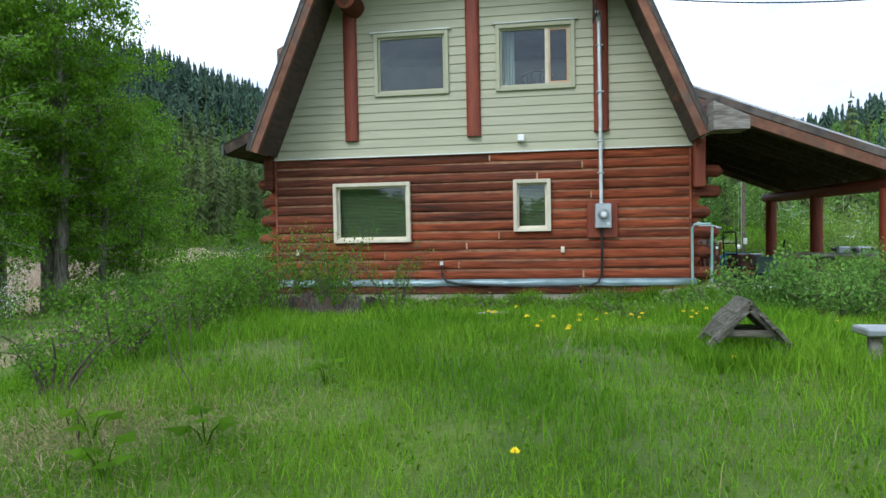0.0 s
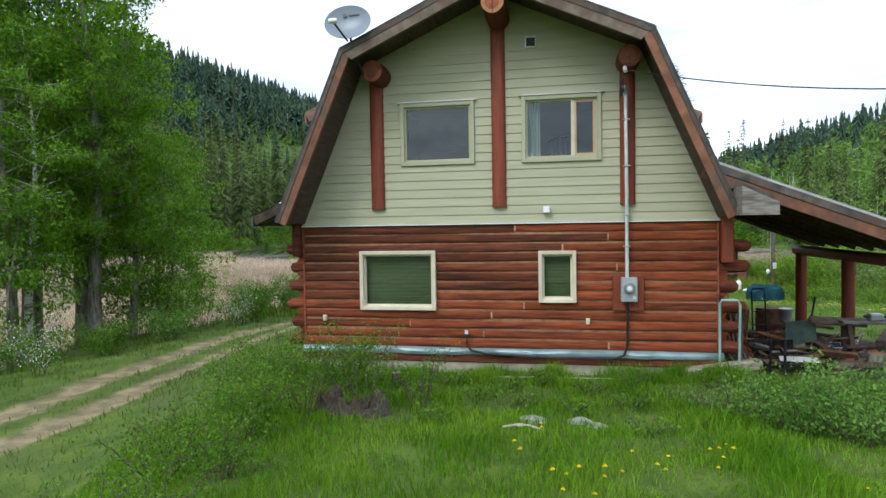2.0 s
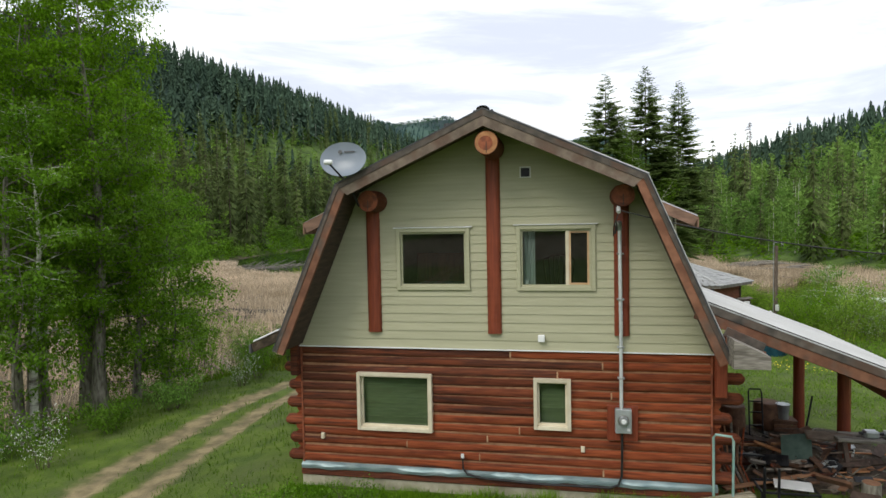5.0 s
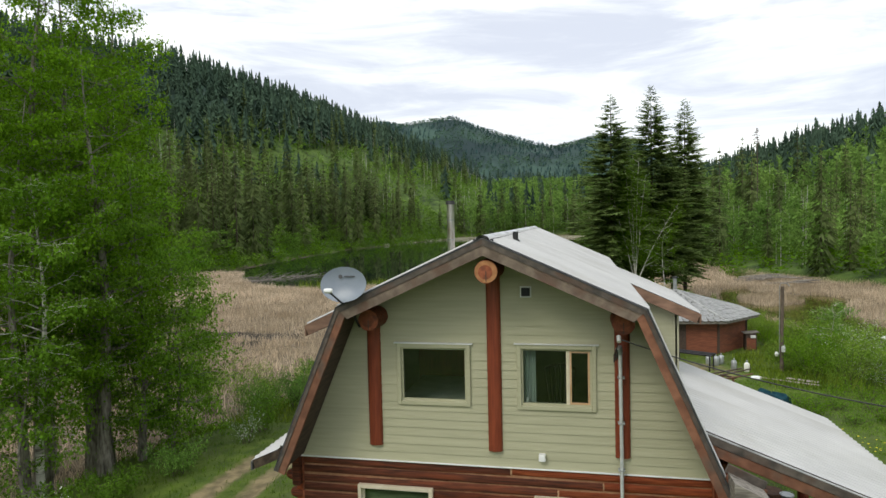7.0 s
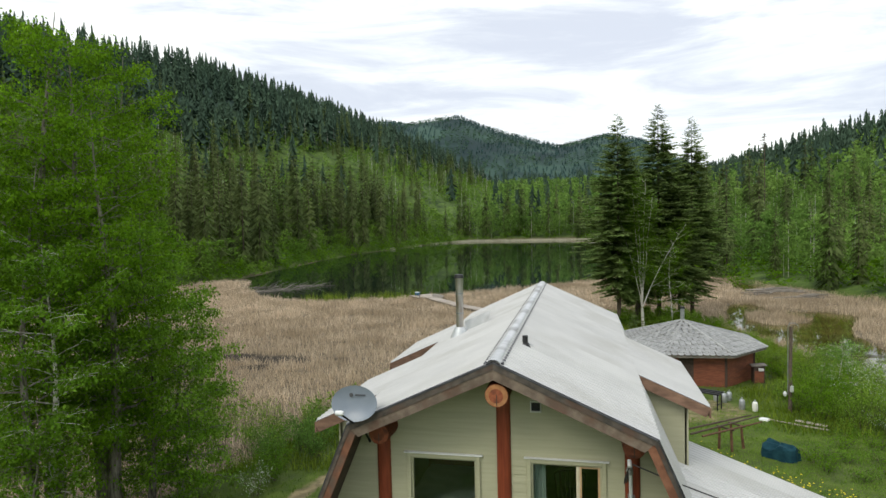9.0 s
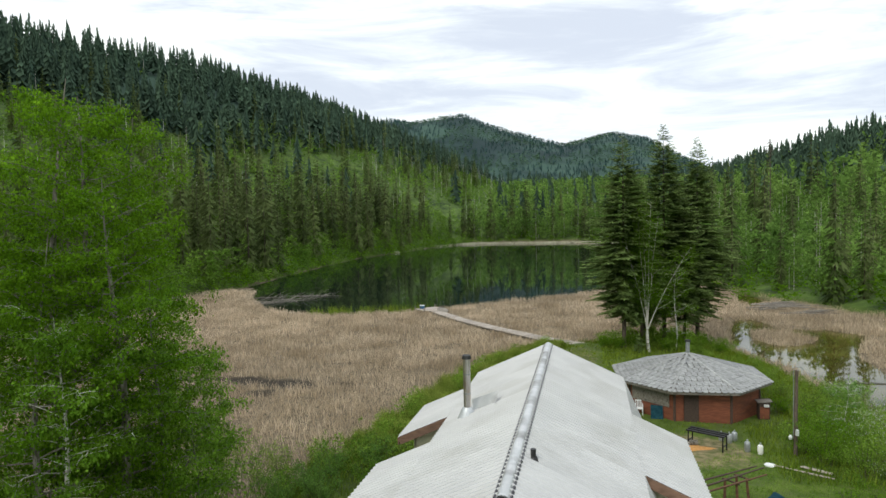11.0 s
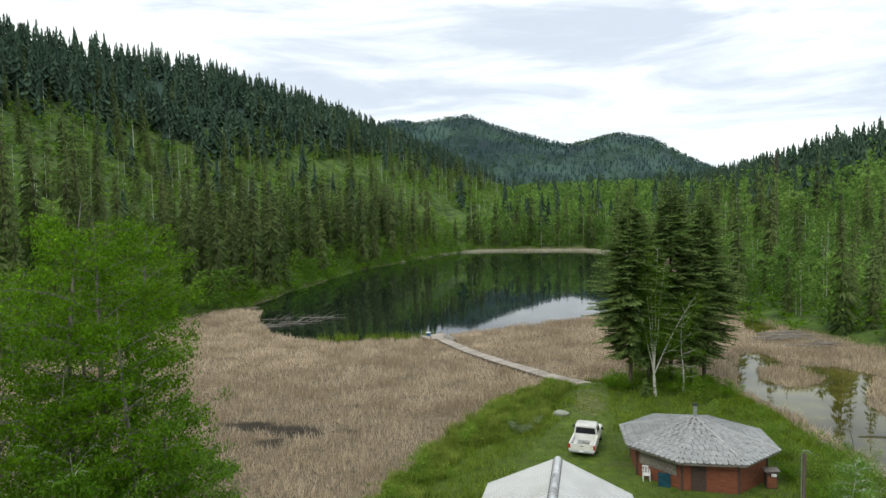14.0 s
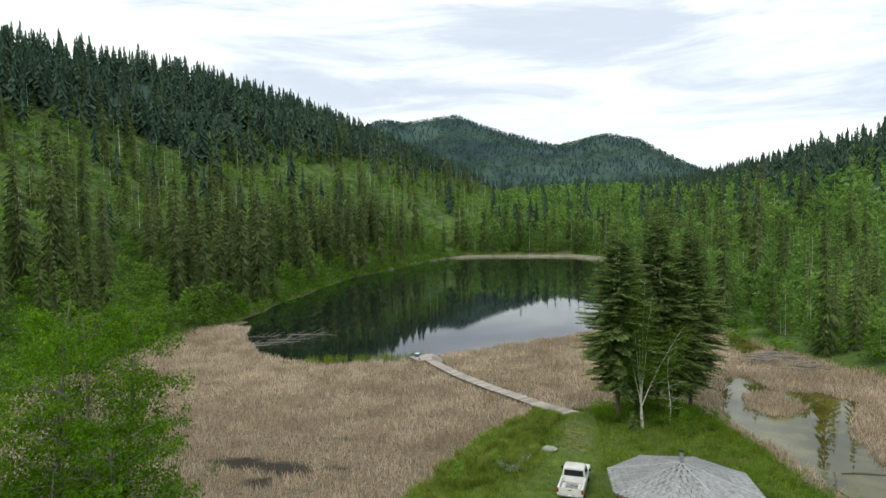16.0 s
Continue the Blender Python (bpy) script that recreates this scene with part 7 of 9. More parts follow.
for i, (x, y, rad, h) in enumerate(((-18.0, 28.7, 1.1, 3.7), (-19.8, 29.9, 1.2, 3.2), (-16.6, 29.0, 1.0, 3.0), (-16.1, 30.6, 1.0, 2.4), (-14.6, 32.4, 0.9, 2.1), (-21.6, 31.5, 1.1, 2.8))):
    bush(x, y, rad, h, 2300, 0.068, 380 + i, "airy young willow standing in the marsh edge", foliage="willow", group="willows at the marsh edge", stems=16)
broadleaf(14.1, 38.4, 3.4, 1.1, 392, "slender young birch with light green leaves", 7, 0.10, bark="birch", foliage="rose_leaf", low=0.12, limbs=22, girth=0.009)


def bank_thicket():
    """The green scrub between meadow and marsh, and round the pond."""
    r = np.random.default_rng(12)

    def keep(x, y):
        d = sdf(HOME, x, y)
        west = (d > -4.6) * (d < 0.8) * (x < -2.5) * (y > 27) * (y < 69)
        east = (d > -8.5) * (d < 0.3) * (x > 9.6) * (y > 31) * (np.hypot(x - 6.75, y - 44.4) > 5.6) * np.clip(0.6 + 0.7 * wave_noise(x, y, 4, 63), 0, 1) + 0.55 * (np.hypot((x - 14) / 3.6, (y - 36) / 6.5) < 1)
        tip = (np.hypot((x - 8) / 7, (y - 69) / 6) < 1) * 0.8
        return clear_of_dock(x, y) * np.maximum(np.maximum(west * np.clip(0.16 + 0.45 * wave_noise(x, y, 6, 61), 0.02, 0.6), 0.65 * east), tip)
    x, y = sow(3400, -20, 22, 26, 78, keep, 60, 0.85)
    n = len(x)
    k = [crown(300 + i, 420, 0.036, 0.42, 0.05, 16) for i in range(4)]
    h = r.uniform(0.55, 1.9, n) * np.where(x > 10, 0.68, 1) * np.clip(1 + 0.35 * wave_noise(x, y, 9, 62), 0.5, 1.5)
    v, f = scatter(k, np.stack([x, y, land(x, y) - 0.12], 1), np.stack([h * 1.05, h * 1.05, h], 1), r.uniform(0, 6.28, n), r.integers(0, 4, n))
    bulk("bank_scrub", v, f, M["willow"], "green willow scrub along the edge of the marsh", "bushes")


bank_thicket()


def dead_spruce(x, y, top):
    """A standing dead spruce with a tuft of short boughs left near its tip."""
    z = float(land(x, y)) - 0.3
    r = random.Random(160)
    ob = thing("dead_spruce", (x, y, z), "standing dead spruce with a few short boughs near the tip", "tree")
    wood = Geo().tube([(x, y, z), (x + 0.1, y, (z + top) / 2), (x, y, top)], [0.17, 0.14, 0.05], 7, wob=0.06)
    for k in range(80):
        f = r.uniform(0.0, 1.0)
        h, a = top - 0.2 - 6.0 * f, r.uniform(0, 6.283)
        ln = (0.25 + 1.3 * math.sin(math.pi * min(1, f * 1.2)) ** 0.8) * r.uniform(0.6, 1.2)
        wood.tube([(x, y, h), (x + ln * math.cos(a), y + ln * math.sin(a), h - 0.25 * ln)], [0.07, 0.03], 4)
    part("trunk", wood, M["firbark"], ob)


dead_spruce(52.0, 200.0, 32.8)

# ---- lean-to ----
LEAN_TOP, LEAN_LOW = (2.32, 3.945), (6.27, 2.40)
leanto = thing("lean_to", (5.0, 14, 0.1), "open timber lean-to with a pale metal roof beside the house", "carport")


def build_leanto():
    p0, p1 = LEAN_TOP, LEAN_LOW
    y0, y1 = 11.08, 17.15
    d = Vector((p1[0] - p0[0], 0, p1[1] - p0[1])).normalized()
    n = Vector((-d.z, 0, d.x))
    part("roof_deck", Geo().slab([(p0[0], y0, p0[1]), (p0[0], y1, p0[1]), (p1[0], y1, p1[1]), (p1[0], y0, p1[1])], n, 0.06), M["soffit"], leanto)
    y = y0 - 0.03
    while y < y1:
        g = Geo()
        rib_sheet(g, p0, (p1[0] + 0.04, p1[1] - 0.016), y, min(y + 1.0, y1 + 0.03), 0.012)
        part("roof_sheet", g, M["roof"], leanto)
        y += 1.0
    for yy, m, off, h in ((y0 - 0.045, "cap", -0.018, 0.022), (y0 - 0.065, "barge_top", -0.095, 0.125), (y0 - 0.05, "barge_red", -0.245, 0.175), (y1 + 0.03, "barge", -0.10, 0.22)):
        a, b = Vector((p0[0], yy, p0[1])) + n * off, Vector((p1[0], yy, p1[1])) + n * off
        part("barge_board", bar_between(a, b, 0.06, h, 0.008), M[m], leanto)
    for yy in np.arange(y0 + 0.6, y1, 0.81):
        a, b = Vector((p0[0] + 0.2, yy, p0[1] - 0.08)) - n * 0.13, Vector((p1[0] - 0.1, yy, p1[1] + 0.04)) - n * 0.13
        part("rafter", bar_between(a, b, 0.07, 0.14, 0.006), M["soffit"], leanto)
    part("beam", Geo().tube([(5.65, 10.9, 2.17), (5.65, 17.0, 2.17)], 0.12, 10, wob=0.05), M["post"], leanto, smooth=True)
    for yy in (11.35, 14.07, 16.67):
        z = float(land(5.65, yy)) - 0.05
        part("post", Geo().tube([(5.65, yy, z), (5.65, yy, 1.2), (5.65, yy, 2.10)], [0.135, 0.125, 0.13], 10, wob=0.06), M["post"], leanto, smooth=True)


build_leanto()

# ---- octagonal cabin ----
GX, GY, GR, GTOP, GRIM = 6.70, 44.4, 5.02, 2.55, 1.18


def build_cabin():
    zg = -0.98
    cabin = thing("octagonal_cabin", (GX, GY, zg), "eight-sided red-brown cabin with a grey scalloped shingle roof", "cabin")
    off = radians(-90 + 4) + math.pi / 8

    def rim(i, r, z):
        a = off + i * math.pi / 4
        return Vector((GX + r * math.cos(a), GY + r * math.sin(a), z))
    wr = GR - 0.72
    top = Vector((GX, GY, GTOP))
    for i in range(8):
        a, b = rim(i, wr, zg - 0.2), rim(i + 1, wr, zg - 0.2)
        h = Vector((0, 0, GRIM + 0.22 - zg))
        nrm = (a + b) / 2 - Vector((GX, GY, zg - 0.2))
        part("wall_panel", Geo().slab([a, b, b + h, a + h], nrm, 0.12), M["red"], cabin)
        part("corner_post", Geo().tube([a - Vector((0, 0, 0.1)), a + h], 0.08, 6), M["soffit"], cabin)
        e0, e1 = rim(i, GR, GRIM), rim(i + 1, GR, GRIM)
        m = (e1 - e0).cross(top - e0)
        m = -m if m.z < 0 else m
        part("roof_deck", Geo().slab([e0, e1, top], m, 0.06), M["soffit"], cabin)
        part("fascia_board", Geo().slab([e0 + Vector((0, 0, -0.02)), e1 + Vector((0, 0, -0.02)), e1 + Vector((0, 0, -0.17)), e0 + Vector((0, 0, -0.17))], nrm, 0.03), M["oldwood"], cabin)
        hip = [e0 * (1 - t) + top * t + Vector((0, 0, 0.035)) for t in (-0.01, 0.5, 1)]
        part("hip_cap", Geo().tube(hip, 0.085, 6, squash=0.6), M["hip"], cabin)
    # shingles, pointed like scales; one mesh for the single ones
    w, l = 0.36, 0.40
    one = Geo()
    pts = [(-w / 2, 0), (-w / 2, l * 0.62), (-w / 4, l * 0.92), (w / 4, l * 0.92), (w / 2, l * 0.62), (w / 2, 0)]
    one.add([(x * 0.92, -y, 0.006 + 0.02 * (y / l)) for x, y in pts] + [(x * 0.92, -y, -0.012) for x, y in pts], [tuple(range(6)), tuple(range(11, 5, -1))] + [(i, 6 + i, 6 + (i + 1) % 6, (i + 1) % 6) for i in range(6)])
    me = one.mesh("shingle")
    me.materials.append(M["shingle"])
    mv, mf, k = [], [], 0
    tv = np.array(one.v)
    made = 0
    rr = random.Random(4)
    for i in range(8):
        e0, e1 = rim(i, GR + 0.05, GRIM + 0.012), rim(i + 1, GR + 0.05, GRIM + 0.012)
        mid = (e0 + e1) / 2
        run = (top + Vector((0, 0, 0.03))) - mid
        up, side = run.normalized(), (e1 - e0).normalized()
        nrm = side.cross(up)
        nrm = -nrm if nrm.z < 0 else nrm
        half, length = (e1 - e0).length / 2, run.length
        rows = int(length / 0.26)
        for j in range(rows):
            t = (j * 0.26 + 0.30) / length
            hw = half * (1 - max(t - 0.02, 0))
            n = int(2 * hw / w) + 1
            for q in range(n):
                x = (q - (n - 1) / 2) * w + (w / 2 if j % 2 else 0)
                if abs(x) > hw + 0.03:
                    continue
                c = mid + up * (t * length) + side * (x + rr.uniform(-0.012, 0.012)) + nrm * (0.012 + 0.008 * (j % 2))
                m = Matrix((( *side, 0), (*up, 0), (*nrm, 0), (0, 0, 0, 1))).transposed()
                m = Matrix.Translation(c) @ m @ Matrix.Rotation(rr.uniform(-0.03, 0.03), 4, "Z")
                front = i in (7, 0) or (i in (6, 1) and j < 7)
                if front and made < 300:
                    ob = new("shingle", me)
                    ob.matrix_basis = m
                    hold(ob, cabin)
                    made += 1
                else:
                    a = np.array(m)
                    mv.append(tv @ a[:3, :3].T + a[:3, 3])
                    for f in one.f:
                        for z in range(1, len(f) - 1):
                            mf.append((k + f[0], k + f[z], k + f[z + 1]))
                    k += len(tv)
    rest = bulk("shingle_field", np.concatenate(mv), np.array(mf), M["shingle_mass"], "grey scalloped shingles", kind="stuff")
    hold(rest, cabin)
    # flue, door, box
    part("flue", Geo().tube([(GX, GY, GTOP - 0.1), (GX, GY, GTOP + 0.75)], 0.13, 12), M["grey"], cabin, "galvanised flue pipe", smooth=True)
    part("flue_cap", Geo().tube([(GX, GY, GTOP + 0.78), (GX, GY, GTOP + 0.9)], [0.19, 0.15], 12), M["black"], cabin, smooth=True)
    a, b = rim(7, wr + 0.02, zg), rim(8, wr + 0.02, zg)
    d = (b - a).normalized()
    nr = Vector((d.y, -d.x, 0))
    p = a + d * 0.55
    part("door", Geo().slab([p, p + d * 0.86, p + d * 0.86 + Vector((0, 0, 1.95)), p + Vector((0, 0, 1.95))], nr, -0.05), M["soffit"], cabin, "dark plank door")
    a, b = rim(6, wr + 0.02, zg), rim(7, wr + 0.02, zg)
    d = (b - a).normalized()
    nr = Vector((d.y, -d.x, 0))
    p = a + d * 0.25 + Vector((0, 0, 0.95))
    part("window_board", Geo().slab([p, p + d * 2.7, p + d * 2.7 + Vector((0, 0, 0.85)), p + Vector((0, 0, 0.85))], nr, -0.05), M["oldwood"], cabin, "faded boarded window")


build_cabin()

# ---- dock ----
def build_dock():
    a, b = Vector((-1.0, 67.45, 0)), Vector((-22.4, 91.4, 0))
    d = (b - a)
    length = d.length
    d.normalize()
    side = Vector((-d.y, d.x, 0))
    z = WATER + 0.36

    def bow(t):
        return 1.12 * math.sin(math.pi * min(1, t / length) ** 1.3)
    dock = thing("dock", (-1.0, 67.45, WATER), "long bleached plank walkway through the reeds to the water", "dock")
    plank = Geo().box((-0.88, -0.115, -0.02), (0.88, 0.115, 0.02), 0.006).mesh("plank")
    plank.materials.append(M["deck"])
    r = random.Random(3)
    n = int(length / 0.245)
    for i in range(n):
        t = (i + 0.5) * 0.245
        p = a + d * t + side * (bow(t) + r.uniform(-0.05, 0.05))
        zz = z + 0.14 * smooth(4.0, 0.0, t) + 0.02 * math.sin(t * 0.8)
        ob = new("plank", plank)
        ob.matrix_basis = Matrix.Translation((p.x, p.y, float(zz))) @ Matrix.Rotation(math.atan2(side.y, side.x) + r.uniform(-0.02, 0.02), 4, "Z") @ Matrix.Rotation(r.uniform(-0.012, 0.012), 4, "X") @ Matrix.Diagonal((float(np.interp(t, [0, 3, 12], [1.35, 1.12, 0.92])) * r.uniform(0.96, 1.04), 1, 1, 1))
        hold(ob, dock)
    for s in (-0.68, 0.68):
        pts = [a + d * t + side * (s + bow(t)) + Vector((0, 0, z - 0.10)) for t in np.linspace(0, length, 14)]
        part("stringer", Geo().tube(pts, 0.085, 6), M["oldwood"], dock)
    # platform at the end
    c = b + d * 1.2
    for i in range(14):
        t = -1.6 + i * 0.245
        p = c + d * t
        m = Matrix.Translation((p.x, p.y, z + 0.02)) @ Matrix.Rotation(math.atan2(side.y, side.x), 4, "Z")
        part("deck_board", Geo().box((-1.9, -0.115, -0.02), (1.9, 0.115, 0.02), 0.006, m), M["deck"], dock)
    for s in (-1.7, 1.7):
        for t in (-1.5, 1.6):
            p = c + d * t + side * s
            part("pile", Geo().tube([(p.x, p.y, WATER - 0.8), (p.x, p.y, z + 0.45)], 0.07, 8), M["oldwood"], dock)
    # rowing boat and a bench on the platform
    boat = thing("rowing_boat", (-20.8, 90.9, WATER), "dark upturned rowing boat beside the dock", "boat")
    hull, k = Geo(), 9
    o, bd = Vector((-20.8, 90.9, WATER + 0.32)), Vector((0.65, -0.76, 0))
    bs = Vector((0.76, 0.65, 0))
    vs = []
    for i in range(k):
        t = i / (k - 1)
        w = 0.62 * (1 - (2 * t - 1) ** 2 * 0.85) ** 0.5 * (0.75 if t > 0.95 else 1)
        for q in range(7):
            u = (q - 3) / 3
            vs.append(o + bd * (3.4 * (t - 0.5)) + bs * (w * u) + Vector((0, 0, 0.42 * (1 - abs(u) ** 2.2) * (0.5 + w))))
    hull.add(vs, [(i * 7 + q, i * 7 + q + 1, i * 7 + 8 + q, i * 7 + 7 + q) for i in range(k - 1) for q in range(6)])
    part("hull", hull, M["oldwood"], boat, smooth=True)
    part("keel", Geo().tube([o + bd * (3.3 * t) + Vector((0, 0, 0.40)) for t in (-0.5, 0, 0.5)], 0.03, 6), M["deck"], boat)
    ch = thing("blue_crate", (c.x - 1.2, c.y + 0.2, z), "small bright blue crate on the dock platform", "crate")
    part("crate_body", Geo().box((c.x - 1.55, c.y - 0.1, z + 0.04), (c.x - 0.95, c.y + 0.5, z + 0.5), 0.03), M["blue"], ch)
    part("crate_lid", Geo().box((c.x - 1.57, c.y - 0.12, z + 0.5), (c.x - 0.93, c.y + 0.52, z + 0.56), 0.02), M["white"], ch)


build_dock()


# ---- pickup truck ----
def build_truck():
    x, y = -0.46, 47.3
    z = float(land(x, y)) + 0.02
    tr = thing("pickup_truck", (0, 0, 0), "white four-door pickup truck parked on the grass", "truck")

    def profile(sections, closed=True):
        """A body lofted through cross sections: y, then pairs of half width and height up one side."""
        vs, n = [], len(sections[0][1])
        for yy, sec in sections:
            vs += [(-w, yy, h) for w, h in sec] + [(w, yy, h) for w, h in reversed(sec)]
        k = 2 * n
        fs = [(i * k + j, i * k + (j + 1) % k, (i + 1) * k + (j + 1) % k, (i + 1) * k + j) for i in range(len(sections) - 1) for j in range(k)]
        fs += [tuple(range(k - 1, -1, -1)), tuple((len(sections) - 1) * k + j for j in range(k))]
        return Geo().add(vs, fs)
    low = [(0.86, 0.42), (0.97, 0.55), (0.98, 0.85), (0.95, 1.04)]
    body = part("body", profile([(-0.45, [(w * 0.97, h) for w, h in low]), (-0.40, low), (2.35, low), (2.75, [(0.86, 0.42), (0.96, 0.55), (0.97, 0.88), (0.92, 1.06)]), (2.85, [(0.80, 0.50), (0.90, 0.6), (0.90, 0.85), (0.82, 0.98)])]), M["paint"], tr, smooth=True)
    # bed sides stand on the rear half
    for s in (-1, 1):
        g = profile([(yy, [(0.055, 0.45), (0.075, 0.6), (0.065, 1.02), (0.05, 1.05)]) for yy in (-2.78, -0.42)])
        part("bed_side", Geo().add(g.v, g.f, Matrix.Translation((s * 0.90, 0, 0))), M["paint"], tr, smooth=True)
        part("wheel_arch", Geo().box((s * 0.62 - 0.16, -2.05, 0.62), (s * 0.62 + 0.16, -1.15, 0.86), 0.06), M["paint"], tr)
        part("tail_light", Geo().box((s * 0.915 - 0.07, -2.815, 0.68), (s * 0.915 + 0.07, -2.77, 1.0), 0.012), M["redlens"], tr, "red tail light")
        part("headlight", Geo().box((s * 0.78 - 0.13, 2.80, 0.74), (s * 0.78 + 0.13, 2.88, 0.92), 0.02), M["white"], tr)
        m = part("mirror", Geo().box((s * 1.10 - 0.09, 1.02, 1.12), (s * 1.10 + 0.09, 1.12, 1.32), 0.025), M["black"], tr)
        part("mirror_arm", Geo().tube([(s * 0.92, 1.06, 1.12), (s * 1.04, 1.06, 1.16)], 0.02, 6), M["black"], m)
    part("bed_floor", Geo().box((-0.86, -2.74, 0.58), (0.86, -0.44, 0.64)), M["grey"], tr, "worn grey truck bed")
    part("bed_front", Geo().box((-0.88, -0.48, 0.6), (0.88, -0.41, 1.06), 0.01), M["paint"], tr)
    gate = part("tailgate", Geo().box((-0.83, -2.80, 0.56), (0.83, -2.74, 1.04), 0.018), M["paint"], tr)
    part("gate_handle", Geo().box((-0.12, -2.815, 0.88), (0.12, -2.80, 0.94), 0.006), M["black"], gate)
    part("plate", Geo().box((-0.16, -2.935, 0.49), (0.16, -2.925, 0.60)), M["white"], tr)
    part("rear_bumper", Geo().box((-0.95, -2.92, 0.40), (0.95, -2.76, 0.56), 0.03), M["grey"], tr, "dull chrome bumper")
    part("front_bumper", Geo().box((-0.95, 2.78, 0.38), (0.95, 2.98, 0.58), 0.04), M["grey"], tr)
    cab = part("cab", profile([(-0.42, [(0.90, 1.0), (0.88, 1.25), (0.80, 1.62), (0.66, 1.70)]), (-0.30, [(0.93, 1.02), (0.90, 1.25), (0.79, 1.74), (0.64, 1.81)]), (0.75, [(0.93, 1.02), (0.90, 1.25), (0.79, 1.76), (0.64, 1.83)]), (1.02, [(0.93, 1.02), (0.89, 1.25), (0.76, 1.66), (0.62, 1.71)]), (1.55, [(0.92, 1.0), (0.86, 1.04), (0.80, 1.08), (0.66, 1.10)])]), M["paint"], tr, smooth=True)
    part("rear_window", Geo().slab([(-0.76, -0.445, 1.14), (0.76, -0.445, 1.14), (0.70, -0.440, 1.60), (-0.70, -0.440, 1.60)], (0, -1, 0.0), 0.02), M["tint"], cab, "dark rear window")
    part("windscreen", Geo().slab([(-0.72, 1.50, 1.13), (0.72, 1.50, 1.13), (0.62, 1.06, 1.66), (-0.62, 1.06, 1.66)], (0, 0.8, 0.6), 0.02), M["tint"], cab)
    for s in (-1, 1):
        for y0, y1 in ((-0.22, 0.34), (0.42, 1.00)):
            part("side_window", Geo().slab([(s * 0.915, y0, 1.22), (s * 0.915, y1 + 0.08, 1.22), (s * 0.815, y1 - 0.05, 1.64), (s * 0.815, y0, 1.64)], (s, 0, 0.2), 0.02), M["tint"], cab)
        for yy in (-1.6, 1.85):
            wh = part("wheel", Geo().tube([(s * 0.72, yy, 0.38), (s * 0.75, yy, 0.38), (s * 0.94, yy, 0.38), (s * 0.97, yy, 0.38)], [0.33, 0.385, 0.385, 0.33], 22), M["black"], tr, "black tyre", smooth=True)
            part("rim", Geo().tube([(s * 0.94, yy, 0.38), (s * 0.975, yy, 0.38)], [0.23, 0.20], 16), M["steel"], wh, smooth=True)
    for k, (xx, yy, ln, a) in enumerate(((-0.4, -1.9, 0.9, 0.3), (0.2, -1.3, 0.7, -0.4), (0.4, -2.1, 0.5, 1.2))):
        mm = Matrix.Translation((xx, yy, 0.70)) @ Matrix.Rotation(a, 4, "Z")
        part("load_board", Geo().box((-ln / 2, -0.09, -0.05), (ln / 2, 0.09, 0.05), 0.01, mm), M["oldwood"], tr, "scrap wood in the truck bed")
    tr.matrix_basis = pose(x, y, z, 0, 0, -7) @ Matrix.Diagonal((0.95, 0.86, 0.95, 1.0))


build_truck()

# ---- things in the front grass ----
def gz(x, y):
    return float(land(x, y))


def plank_between(a, b, w, t, roll=0.0, c=0.004):
    """A plank from a to b, w wide and t thick."""
    a, b = Vector(a), Vector(b)
    d = b - a
    m = Matrix.Translation(a) @ d.to_track_quat("X", "Z").to_matrix().to_4x4() @ Matrix.Rotation(roll, 4, "X")
    return Geo().box((0, -w / 2, -t / 2), (d.length, w / 2, t / 2), c, m)


def sheet(origin, u, v, nu, nv, bumps, seed, thick=0.0):
    """A rumpled cloth: a grid over u and v, lifted by a smooth unevenness."""
    o, u, v = Vector(origin), Vector(u), Vector(v)
    vs = []
    for i in range(nu + 1):
        for j in range(nv + 1):
            p = o + u * (i / nu) + v * (j / nv)
            k = noise.noise(p * 2.2 + Vector((seed, 0, 0)))
            edge = min(i / nu, 1 - i / nu, j / nv, 1 - j / nv) * 4
            p.z += bumps * (min(1, edge) + 0.5 * k)
            vs.append(p)
    n = nv + 1
    return Geo().add(vs, [(i * n + j, i * n + j + 1, (i + 1) * n + j + 1, (i + 1) * n + j) for i in range(nu) for j in range(nv)])


